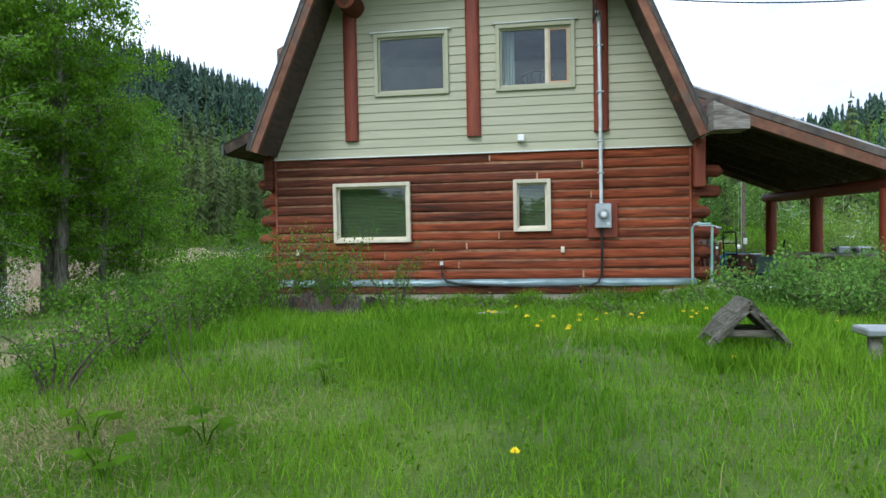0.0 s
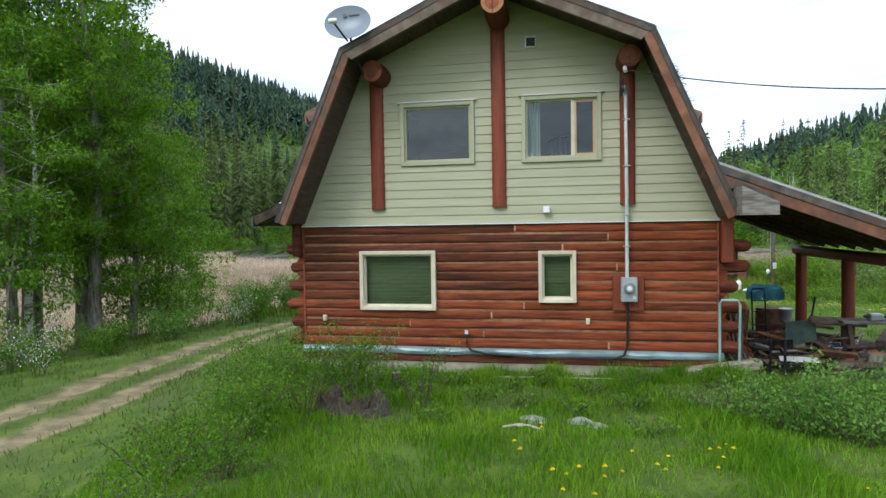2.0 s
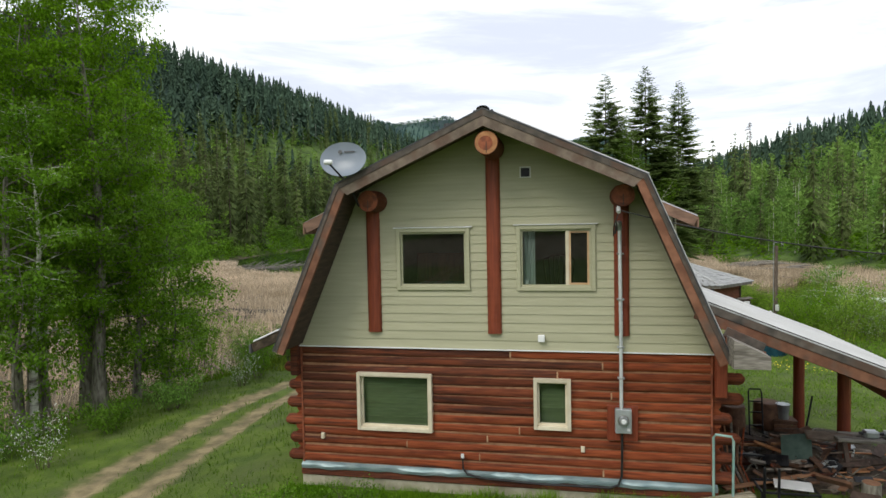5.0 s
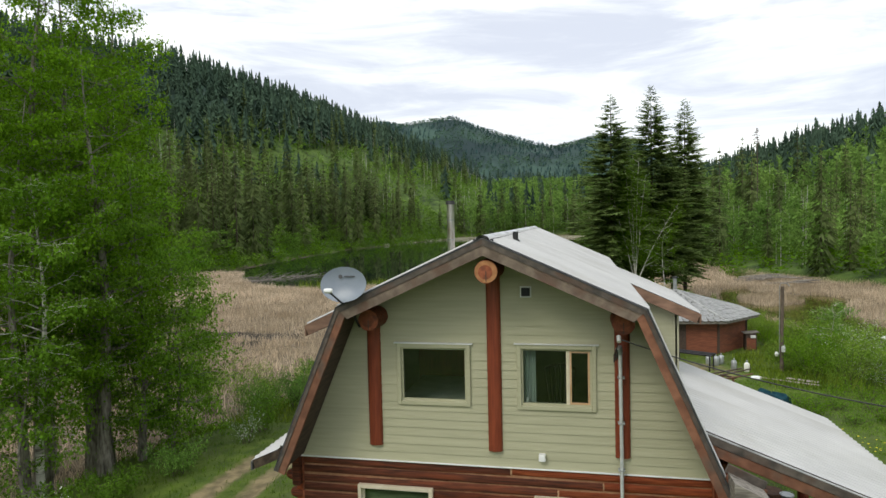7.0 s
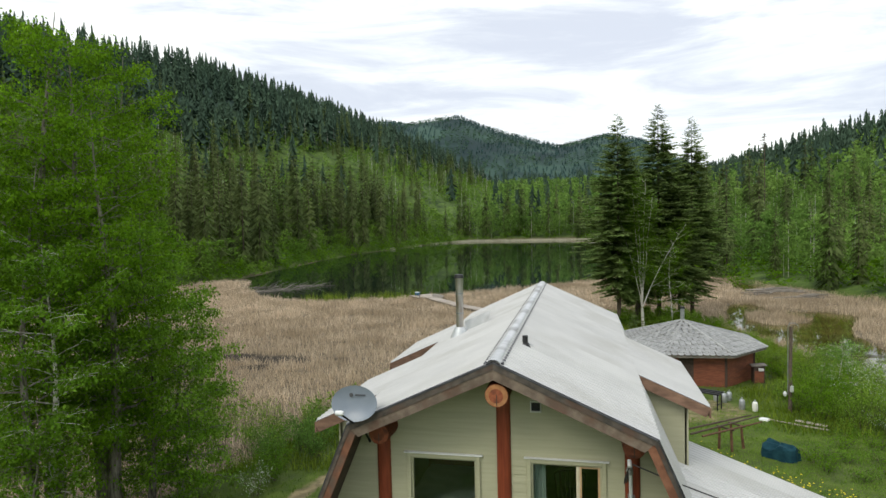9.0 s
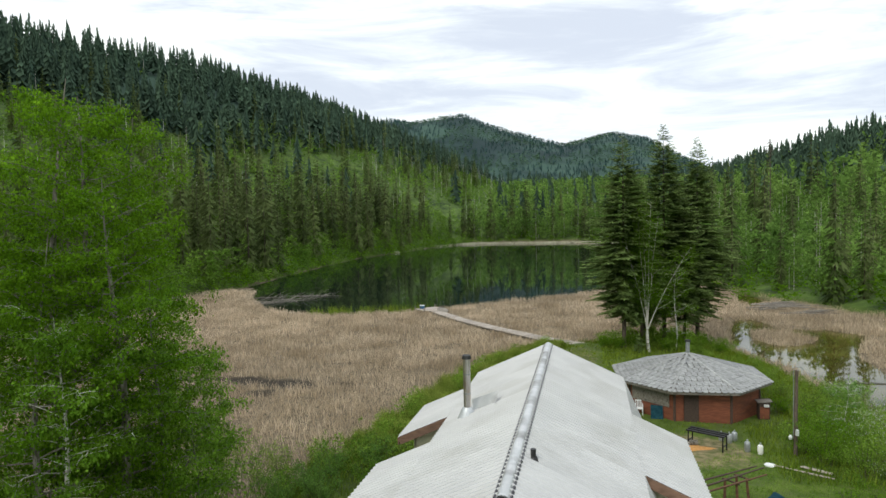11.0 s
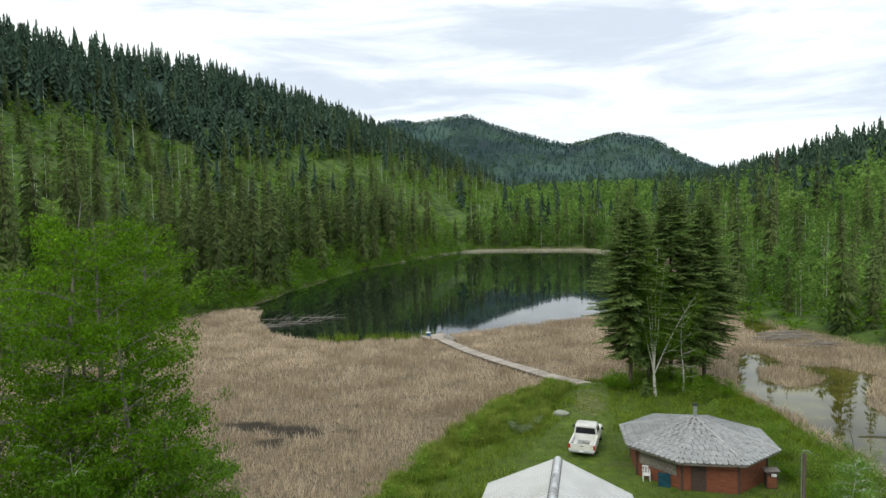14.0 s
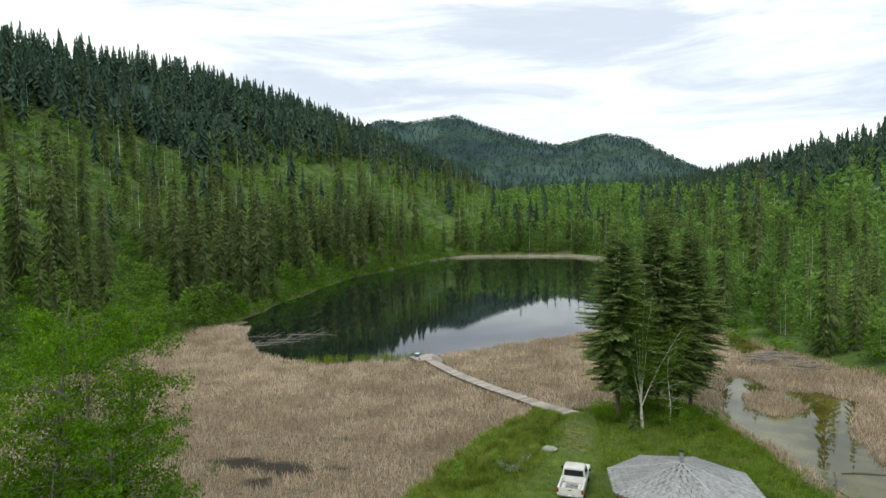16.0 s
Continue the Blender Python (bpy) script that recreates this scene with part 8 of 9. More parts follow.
def build_little_roof():
    ob = thing("wellhead_cover", (1.24, 4.1, gz(1.24, 4.1)), "small weathered wooden gable cover in the tall grass", "wooden cover")
    near, far = 3.93, 4.22
    top, low = 1.12, 0.91
    for s, nm in ((-1, 0), (1, 1)):
        for k in range(3):
            f0, f1 = k / 3, (k + 1) / 3 + 0.06
            a = Vector((1.22 + s * 0.19 * f0, 0, top - (top - low) * f0 + 0.012 * (3 - k) * 0.4))
            b = Vector((1.22 + s * 0.19 * f1, 0, top - (top - low) * f1 + 0.012 * (3 - k) * 0.4))
            n = Vector((s * (top - low), 0, 0.19)).normalized()
            y0, y1 = near - 0.03 * ((k * 7) % 3), far + 0.025 * ((k * 5) % 3)
            part("roof_board", Geo().slab([(a.x, y0, a.z), (a.x, y1, a.z), (b.x, y1, b.z), (b.x, y0 + 0.02, b.z)], n, 0.022), M["mosswood"], ob)
    for y in (near + 0.03, far - 0.03):
        for s in (-1, 1):
            part("rafter", plank_between((1.22, y, top - 0.03), (1.22 + s * 0.23, y, low - 0.06), 0.03, 0.045), M["mosswood"], ob)
        part("tie", plank_between((1.06, y, 0.93), (1.38, y, 0.93), 0.025, 0.04), M["mosswood"], ob)
    for s in (-1, 1):
        part("rail", plank_between((1.22 + s * 0.18, near, 0.82), (1.22 + s * 0.18, far, 0.82), 0.03, 0.05), M["mosswood"], ob)
    o = thing("marker_post", (1.93, 3.95, gz(1.93, 3.95)), "short wooden stake with a pale plastic cap", "post")
    part("stake", Geo().box((1.87, 3.92, 0.70), (1.93, 3.98, 0.93), 0.006), M["oldwood"], o)
    part("stake", Geo().box((2.02, 3.96, 0.70), (2.07, 4.01, 0.93), 0.006), M["oldwood"], o)
    part("cap", Geo().box((1.82, 3.86, 0.93), (2.14, 4.06, 0.975), 0.014), M["grey"], o, "pale plastic cap")


build_little_roof()


def build_dandelion():
    ob = thing("dandelion", (0, 0, 0), "yellow dandelion flower in the grass", "flower", "dandelions in the grass")
    part("stem", Geo().tube([(0, 0, 0), (0.004, 0.003, 0.06), (0, 0, 0.12)], 0.0022, 5), M["grass"], ob)
    g = Geo()
    for k in range(3):
        n, rr = 12 - 3 * k, 0.021 - 0.006 * k
        for i in range(n):
            a, b = 6.283 * i / n + k, 6.283 * (i + 0.8) / n + k
            g.add([(0, 0, 0.120), (rr * math.cos(a), rr * math.sin(a), 0.122 + 0.005 * k), (rr * math.cos(b), rr * math.sin(b), 0.122 + 0.005 * k), (0.7 * rr * math.cos((a + b) / 2), 0.7 * rr * math.sin((a + b) / 2), 0.128 + 0.006 * k)], [(0, 1, 3), (0, 3, 2)])
    part("flower", g, M["yellow"], ob, "yellow flower head")
    spots = [(-0.09, 2.05), (1.07, 3.76), (0.0, 5.35), (-0.10, 5.30), (0.10, 5.5), (0.28, 5.3), (0.33, 5.45), (0.45, 5.5), (-0.42, 5.9), (-0.5, 6.2), (0.75, 5.6), (0.85, 5.55), (0.9, 5.9), (1.35, 6.25), (1.42, 6.3), (1.5, 6.2), (1.4, 6.0), (1.55, 6.5), (-0.05, 5.0), (0.2, 4.9), (2.1, 4.6), (2.3, 5.4), (2.7, 4.9), (0.2, 4.6), (1.28, 5.7), (0.62, 6.1), (-0.3, 7.0), (-0.25, 6.7)]
    r = random.Random(5)
    for i, (x, y) in enumerate(spots):
        s = r.uniform(1.0, 1.45) if i > 1 else 0.85
        m = pose(x, y, gz(x, y), r.uniform(-12, 12), r.uniform(-12, 12), r.uniform(0, 360))
        if i == 0:
            ob.matrix_basis = m @ Matrix.Scale(s, 4)
        else:
            copy_thing(ob, m @ Matrix.Scale(s, 4))
    # the farther sprinkling on the lawn beyond the lean-to
    x, y = sow(1500, 4.5, 12, 18, 29, lambda x, y: np.exp(-((y - (25.4 - 1.17 * (x - 6.9))) / 0.75) ** 2) * 0.9, 71)
    n = len(x)
    a = np.linspace(0, 6.283, 6)[:-1]
    tv = np.concatenate([[(0, 0, 0.004)], np.stack([0.028 * np.cos(a), 0.028 * np.sin(a), 0 * a], 1)])
    tf = np.array([(0, i + 1, (i + 1) % 5 + 1) for i in range(5)])
    rr = np.random.default_rng(72)
    v, f = scatter([(tv, tf)], np.stack([x, y, land(x, y) + rr.uniform(0.08, 0.18, n)], 1), rr.uniform(0.8, 1.4, n), rr.uniform(0, 6, n), np.zeros(n, int))
    bulk("dandelion_patch", v, f, M["yellow"], "scattered yellow dandelions across the lawn", "flowers")


build_dandelion()


def build_stump():
    x, y = -2.75, 7.75
    z = gz(x, y) - 0.1
    ob = thing("rotten_stump", (x, y, z), "broken grey rotten tree stump overgrown by grass", "stump")
    r = random.Random(8)
    k = 26
    rim_o = [0.44 * (1 + 0.12 * math.sin(3 * i) + r.uniform(-0.08, 0.08)) for i in range(k)]
    tops = [0.22 + 0.12 * math.sin(i * 0.7) + r.uniform(-0.09, 0.13) for i in range(k)]
    vs = []
    for i in range(k):
        a = 6.283 * i / k
        for f, h in ((1.2, 0.0), (1.0, 0.16), (0.93, tops[i]), (0.70, tops[i] - 0.03), (0.55, 0.12)):
            vs.append((x + rim_o[i] * f * math.cos(a), y + 0.8 * rim_o[i] * f * math.sin(a), z + h))
    fs = [(i * 5 + j, i * 5 + j + 1, ((i + 1) % k) * 5 + j + 1, ((i + 1) % k) * 5 + j) for i in range(k) for j in range(4)]
    fs.append(tuple(i * 5 + 4 for i in range(k)))
    part("stump_wood", Geo().add(vs, fs), M["rotwood"], ob)
    st = thing("sawn_stub", (-2.8, 10.05, gz(-2.8, 10.05)), "small dark sawn stump in the grass", "stump")
    part("stub_wood", Geo().tube([(-2.8, 10.05, gz(-2.8, 10.05) - 0.05), (-2.8, 10.05, gz(-2.8, 10.05) + 0.10), (-2.79, 10.05, gz(-2.8, 10.05) + 0.22)], [0.085, 0.075, 0.08], 12, wob=0.08), M["rotwood"], st, smooth=True)
    part("cut_face", Geo().tube([(-2.79, 10.05, gz(-2.8, 10.05) + 0.22), (-2.79, 10.05, gz(-2.8, 10.05) + 0.226)], 0.07, 12), M["squared"], st)
    for i, (x0, y0, x1, y1) in enumerate(((-1.9, 11.0, 1.1, 10.85), (-0.62, 7.15, -0.25, 7.0), (-0.72, 7.05, -0.34, 7.2))):
        st = thing("fallen_stick", (x0, y0, gz(x0, y0)), "thin bleached stick lying in the grass", "stick", "sticks in the grass")
        part("stick", Geo().tube([(x0, y0, gz(x0, y0) + 0.05), ((x0 + x1) / 2, (y0 + y1) / 2 + 0.03, gz((x0 + x1) / 2, (y0 + y1) / 2) + 0.07), (x1, y1, gz(x1, y1) + 0.05)], [0.016, 0.013, 0.008], 6), M["deck"], st)
    for i, (x, y, s) in enumerate(((-0.42, 7.75, 0.16), (0.15, 7.85, 0.13), (0.36, 7.7, 0.10))):
        st = thing("stone", (x, y, gz(x, y)), "pale lichen-spotted stone half sunk in grass", "stone", "stones in the grass")
        part("stone_body", rock(x, y, gz(x, y) + 0.0, s, 20 + i), M["stone"], st, smooth=True)
    st = thing("boulder", (-2.69, 55.3, gz(-2.69, 55.3)), "large pale boulder on the lawn by the dock", "boulder")
    part("boulder_body", rock(-2.69, 55.3, gz(-2.69, 55.3) + 0.1, 0.55, 31), M["stone"], st, smooth=True)


def rock(x, y, z, s, seed):
    g, n, k = Geo(), 7, 12
    vs = [(x, y, z + s * 0.55)]
    for i in range(1, n):
        t = math.pi * i / n
        for j in range(k):
            a = 6.283 * j / k
            p = Vector((math.sin(t) * math.cos(a), math.sin(t) * math.sin(a), math.cos(t)))
            q = 1 + 0.28 * noise.noise(p * 1.7 + Vector((seed, seed * 2, 0)))
            vs.append((x + s * 1.25 * q * p.x, y + s * q * p.y, z + 0.55 * s * q * p.z))
    vs.append((x, y, z - s * 0.5))
    fs = [(0, 1 + j, 1 + (j + 1) % k) for j in range(k)]
    fs += [(1 + i * k + j, 1 + (i + 1) * k + j, 1 + (i + 1) * k + (j + 1) % k, 1 + i * k + (j + 1) % k) for i in range(n - 2) for j in range(k)]
    fs += [(len(vs) - 1, 1 + (n - 2) * k + (j + 1) % k, 1 + (n - 2) * k + j) for j in range(k)]
    return g.add(vs, fs)


build_stump()


def big_leaf(g, base, way, size, lift):
    """One broad lobed leaf on a stalk."""
    b, d = Vector(base), Vector(way).normalized()
    s = Vector((-d.y, d.x, 0)).normalized()
    k = 14
    tip = b + d * 0.06 + Vector((0, 0, lift))
    rim = []
    for i in range(k + 1):
        t = -math.pi * 0.86 + 2 * math.pi * 0.86 * i / k
        rr = size * (0.8 + 0.20 * math.cos(t * 5)) * (0.75 + 0.25 * math.cos(t))
        rim.append(tip + d * (rr * math.cos(t) + 0.25 * size) + s * (rr * math.sin(t)) + Vector((0, 0, -0.25 * rr * (1 - math.cos(t)) - 0.12 * abs(math.sin(t)) * size)))
    g.add([tip] + rim, [(0, i + 1, i + 2) for i in range(k)])
    g.tube([b, b.lerp(tip, 0.5) + Vector((0, 0, 0.02)), tip], [0.004, 0.003, 0.002], 4)


def build_bank_plants():
    for i, (x, y) in enumerate(((-1.46, 1.88), (-1.30, 2.25), (-1.75, 2.2), (-1.15, 3.2))):
        z = gz(x, y)
        ob = thing("burdock_plant", (x, y, z), "broad-leaved bright green weed on the bare bank", "weeds", "broad-leaved weeds")
        g = Geo()
        for k in range(5):
            a = k * 1.35 + i
            big_leaf(g, (x, y, z), (math.cos(a), math.sin(a), 0), 0.055 + 0.012 * (k % 3), 0.10 + 0.04 * (k % 2))
        part("broad_leaf", g, M["leaf"], ob)
    # bare canes on the bank
    r = random.Random(12)
    for i in range(8):
        x, y = r.uniform(-2.6, -1.6), r.uniform(2.0, 4.2)
        z = gz(x, y)
        ob = thing("bare_cane", (x, y, z), "thin dark bare cane on the bank", "twig", "canes on the bank")
        q = [Vector((x, y, z))]
        for k in range(5):
            q.append(q[-1] + Vector((r.uniform(-0.05, 0.05), r.uniform(-0.05, 0.05), r.uniform(0.06, 0.12))))
        part("cane", Geo().tube(q, [0.003, 0.003, 0.0025, 0.002, 0.0015, 0.001], 5), M["firbark"], ob)
    ob = thing("edging_board", (-2.45, 2.7, gz(-2.45, 2.7)), "weathered grey edging board along the bank", "board")
    part("board", plank_between((-2.95, 1.7, 0.50), (-2.30, 3.15, 0.56), 0.03, 0.16), M["oldwood"], ob)
    # strewn dry stalks on the bare patch
    x, y = sow(9000, -2.9, -0.9, 1.3, 3.4, lambda x, y: np.exp(-(((x + 1.9) / 0.6) ** 2 + ((y - 2.3) / 0.7) ** 2)), 73)
    rr = np.random.default_rng(74)
    v, f = blades(x, y, land(x, y) + 0.01, rr.uniform(0.02, 0.07, len(x)), np.full(len(x), 0.0018), rr.uniform(1.5, 4.0, len(x)), 75)
    bulk("dry_litter", v, f, M["straw"], "dry straw litter on the bare bank", "litter")


build_bank_plants()


# ---- clutter under and beside the lean-to ----
def build_clutter():
    r = random.Random(21)
    ob = thing("squared_timber", (2.6, 11.3, gz(2.6, 11.3)), "long weathered squared timber lying in the grass", "timber")
    part("timber", plank_between((1.99, 11.13, 0.35), (3.27, 11.50, 0.46), 0.20, 0.18, 0.0, 0.03), M["squared"], ob)
    # bench of black iron with a pale board
    x0, x1, y0, y1 = 3.55, 4.50, 12.05, 12.65
    z = gz(4, 12.3)
    be = thing("iron_bench", (4.0, 12.3, z), "black iron frame bench with a white board on top", "bench")
    for x in (x0, x1):
        for y in (y0, y1):
            part("leg", Geo().box((x - 0.02, y - 0.02, z - 0.05), (x + 0.02, y + 0.02, 0.35), 0.004), M["dark_iron"], be)
        part("end_rail", Geo().box((x - 0.018, y0, 0.31), (x + 0.018, y1, 0.35), 0.004), M["dark_iron"], be)
    for y in (y0, y1):
        part("side_rail", Geo().box((x0 + 0.02, y - 0.018, 0.315), (x1 - 0.02, y + 0.018, 0.353), 0.004), M["dark_iron"], be)
    for x in (3.58, 3.82):
        part("upright", Geo().box((x - 0.02, y0 - 0.05, z), (x + 0.02, y0 - 0.01, 0.80), 0.004), M["dark_iron"], be)
    wb = thing("white_board", (4.1, 12.3, 0.355), "white panel lying on the iron bench", "board")
    part("panel", plank_between((3.85, 12.42, 0.375), (4.46, 12.28, 0.385), 0.40, 0.02), M["white"], wb)
    lp = thing("long_plank", (3.6, 12.7, 0.6), "long raw plank laid across the clutter", "plank")
    part("plank", plank_between((2.95, 12.25, 0.28), (4.85, 13.2, 0.30), 0.12, 0.035), M["chink"], lp)
    # hand truck
    z = gz(4.3, 15.3)
    ht = thing("hand_truck", (4.3, 15.3, z), "black steel hand truck with two wheels", "hand truck")
    for s in (-0.14, 0.14):
        part("upright_tube", Geo().tube([(4.3 + s, 15.2, z + 0.12), (4.3 + s, 15.28, 0.9), (4.3 + s, 15.34, 1.30)], 0.018, 8), M["dark_iron"], ht, smooth=True)
        wh = part("wheel", Geo().tube([(4.3 + s * 1.5 - 0.03, 15.32, z + 0.15), (4.3 + s * 1.5 + 0.03, 15.32, z + 0.15)], 0.145, 16), M["black"], ht, smooth=True)
        part("hub", Geo().tube([(4.3 + s * 1.5 - 0.035, 15.32, z + 0.15), (4.3 + s * 1.5 + 0.035, 15.32, z + 0.15)], 0.06, 12), M["grey"], wh)
    part("handle", Geo().tube([(4.16, 15.34, 1.29), (4.18, 15.36, 1.36), (4.42, 15.36, 1.36), (4.44, 15.34, 1.29)], 0.018, 8), M["dark_iron"], ht, smooth=True)
    for zz in (0.55, 0.85, 1.1):
        part("cross_bar", Geo().tube([(4.16, 15.28, zz), (4.44, 15.28, zz)], 0.014, 6), M["dark_iron"], ht)
    part("toe_plate", Geo().box((4.12, 15.02, z + 0.02), (4.48, 15.22, z + 0.035), 0.003), M["dark_iron"], ht)
    # barrels and pails
    for x, y, rad, h, m, lab in ((3.95, 15.9, 0.28, 0.75, "rust", "dark rusty steel drum under the lean-to"), (4.85, 16.4, 0.30, 0.70, "rust", "dark rusty steel drum under the lean-to")):
        z = gz(x, y)
        o = thing("steel_drum", (x, y, z), lab, "drum", "drums under the lean-to")
        part("drum_body", Geo().tube([(x, y, z - 0.03), (x, y, z + h * 0.33), (x, y, z + h * 0.35), (x, y, z + h * 0.66), (x, y, z + h * 0.68), (x, y, z + h)], [rad, rad, rad * 1.03, rad * 1.03, rad, rad], 20), M[m], o, smooth=True)
        part("drum_lid", Geo().tube([(x, y, z + h), (x, y, z + h + 0.02)], rad * 0.94, 20), M["rust"], o)
    for x, y, m, lab in ((5.15, 16.2, "grey", "dented metal pail among the clutter"), (5.85, 14.45, "white", "white plastic pail among the clutter"), (5.1, 13.35, "white", "white plastic pail lying in the clutter")):
        z = gz(x, y) + (0.38 if m == "grey" else 0)
        o = thing("pail", (x, y, z), lab, "pail", "pails under the lean-to")
        part("pail_body", Geo().tube([(x, y, z - 0.02), (x, y, z + 0.33), (x, y, z + 0.34)], [0.12, 0.15, 0.155], 16), M[m], o, smooth=True)
        part("pail_rim", Geo().tube([(x, y, z + 0.335), (x, y, z + 0.352)], 0.16, 16), M["grey"], o)
        part("pail_handle", Geo().tube([(x - 0.155, y, z + 0.33), (x - 0.1, y - 0.05, z + 0.44), (x + 0.1, y - 0.05, z + 0.44), (x + 0.155, y, z + 0.33)], 0.005, 5), M["grey"], o)
    # support under the grey pail
    o = thing("wooden_crate", (5.15, 16.2, gz(5.1, 16.2)), "rough brown wooden crate", "crate")
    for k in range(4):
        z = gz(5.15, 16.2) + 0.02 + k * 0.095
        part("crate_slat", Geo().box((4.9, 15.98, z), (5.4, 16.0, z + 0.08), 0.003), M["rust"], o)
        part("crate_slat", Geo().box((4.9, 16.40, z), (5.4, 16.42, z + 0.08), 0.003), M["rust"], o)
    part("crate_top", Geo().box((4.88, 15.97, gz(5.15, 16.2) + 0.365), (5.42, 16.43, gz(5.15, 16.2) + 0.38), 0.003), M["rust"], o)
    # cloth over a heap of boards
    hp = thing("scrap_heap", (4.9, 13.9, gz(4.9, 13.9)), "heap of scrap lumber and branches under the lean-to", "scrap heap")
    vs, fs = [], []
    for i in range(25):
        for j in range(25):
            px, py = 3.1 + 3.9 * i / 24, 12.7 + 4.2 * j / 24
            q = max(0.0, 1 - ((px - 5.0) / 1.95) ** 4 - ((py - 14.7) / 2.05) ** 4)
            vs.append((px, py, gz(px, py) - 0.05 + 0.10 * min(1, 4 * q) + q * (0.05 + 0.05 * math.sin(px * 7 + py * 3) * math.sin(py * 6)) + 0.34 * math.exp(-((px - 4.9) ** 2 + (py - 14.1) ** 2) / 0.55)))
    fs = [(i * 25 + j, (i + 1) * 25 + j, (i + 1) * 25 + j + 1, i * 25 + j + 1) for i in range(24) for j in range(24)]
    part("litter", Geo().add(vs, fs), M["litter"], hp, "dark trodden earth and bark litter", smooth=True)
    for k in range(84):
        a, ln = r.uniform(-0.6, 0.9), r.uniform(0.5, 1.5)
        x, y = r.gauss(5.05, 0.55), r.gauss(14.1, 0.55)
        zz = gz(x, y) + max(0.04, 0.62 * math.exp(-((x - 4.9) ** 2 + (y - 14.1) ** 2) / 0.5) * r.uniform(0.2, 1.0))
        d = Vector((math.cos(a), math.sin(a), r.uniform(-0.25, 0.25))) * ln / 2
        c = Vector((x, y, zz + abs(d.z)))
        part("scrap_board", plank_between(c - d, c + d, r.uniform(0.05, 0.14), r.uniform(0.02, 0.05), r.uniform(-0.6, 0.6)), M[r.choice(("oldwood", "rust", "soffit", "soffit", "log_old", "barge", "black", "log_end"))], hp)
    for k in range(60):
        a, ln = r.uniform(0, 6.28), r.uniform(0.15, 0.7)
        x, y = r.gauss(4.7, 0.75), r.gauss(13.4, 0.5)
        d = Vector((math.cos(a), math.sin(a), r.uniform(-0.3, 0.3))) * ln / 2
        c = Vector((x, y, gz(x, y) + 0.06 + 0.3 * r.random() ** 2 + abs(d.z)))
        part("scrap_piece", plank_between(c - d, c + d, r.uniform(0.04, 0.22), r.uniform(0.015, 0.06), r.uniform(-1.2, 1.2)), M[r.choice(("oldwood", "rust", "dark_iron", "soffit", "log_old", "dark_iron", "rust", "soffit", "deck"))], hp)
    for k in range(40):
        x, y = r.gauss(5.0, 0.5), r.gauss(13.8, 0.5)
        z = gz(x, y)
        q = [Vector((x, y, z + 0.05))]
        a = r.uniform(0, 6.28)
        for s in range(4):
            q.append(q[-1] + Vector((0.18 * math.cos(a), 0.18 * math.sin(a), r.uniform(-0.02, 0.16))))
            a += r.uniform(-0.6, 0.6)
        part("branch", Geo().tube(q, [0.022, 0.018, 0.014, 0.010, 0.004], 5), M["bark"], hp)
    cl = thing("grey_green_cloth", (4.6, 13.7, 0.6), "grey-green canvas cloth thrown over the scrap heap", "cloth")
    part("cloth", sheet((4.28, 13.42, 0.42), (0.60, 0.10, 0.05), (0.06, 0.26, 0.44), 14, 10, 0.06, 3), M["canvas"], cl, smooth=True)
    tb = thing("trestle_table", (5.6, 13.7, gz(5.6, 13.7)), "rough plank table on dark trestles by the lean-to post", "table")
    part("tabletop_plank", plank_between((4.80, 13.66, 0.91), (5.78, 13.62, 0.86), 0.22, 0.05, 0.5), M["barge"], tb)
    part("tabletop_plank", plank_between((5.45, 13.80, 0.90), (7.1, 13.74, 0.90), 0.24, 0.05), M["oldwood"], tb)
    part("tabletop_plank", plank_between((5.3, 13.52, 0.90), (7.0, 13.48, 0.885), 0.24, 0.05), M["oldwood"], tb)
    for x in (5.45, 6.8):
        for s in (-1, 1):
            part("trestle_leg", plank_between((x, 13.62 + s * 0.08, 0.88), (x + 0.05, 13.62 + s * 0.30, gz(x, 13.6) - 0.04), 0.09, 0.04), M["soffit"], tb)
        part("trestle_bar", plank_between((x - 0.02, 13.36, 0.40), (x - 0.02, 13.88, 0.40), 0.07, 0.03), M["soffit"], tb)
    for x, y in ((5.95, 13.62), (6.3, 13.6)):
        o = thing("engine_part", (x, y, 0.93), "greasy grey machine part on the table", "machine part", "machine parts on the table")
        part("block", Geo().box((x - 0.13, y - 0.1, 0.915), (x + 0.13, y + 0.1, 1.06), 0.03), M["grey"], o)
        part("shaft", Geo().tube([(x - 0.2, y, 1.0), (x + 0.2, y, 1.0)], 0.03, 10), M["dark_iron"], o)
    # chopping block
    x, y = 5.42, 12.3
    z = gz(x, y)
    o = thing("chopping_block", (x, y, z), "short sawn log standing as a chopping block", "chopping block")
    part("block", Geo().tube([(x, y, z - 0.05), (x, y, z + 0.2), (x, y, z + 0.42)], [0.17, 0.155, 0.15], 16, wob=0.06), M["bark"], o, smooth=True)
    part("cut_face", Geo().tube([(x, y, z + 0.42), (x, y, z + 0.425)], 0.142, 16), M["chink"], o)
    # sticks leaning in the corner
    for k in range(7):
        x = 2.98 + 0.07 * k
        o = thing("leaning_stick", (x, 12.6, gz(x, 12.6)), "long stick leaning against the log wall corner", "stick", "sticks leaning on the house")
        part("stick", Geo().tube([(x + 0.15, 12.25 + 0.05 * k, gz(x, 12.4)), (x - 0.05, 12.7, 0.6), (x - 0.22 + 0.05 * k, 13.0, 1.25 + 0.1 * math.sin(k * 2))], 0.018 + 0.006 * (k % 3), 6), M[("oldwood", "rust", "log", "chink")[k % 4]], o)
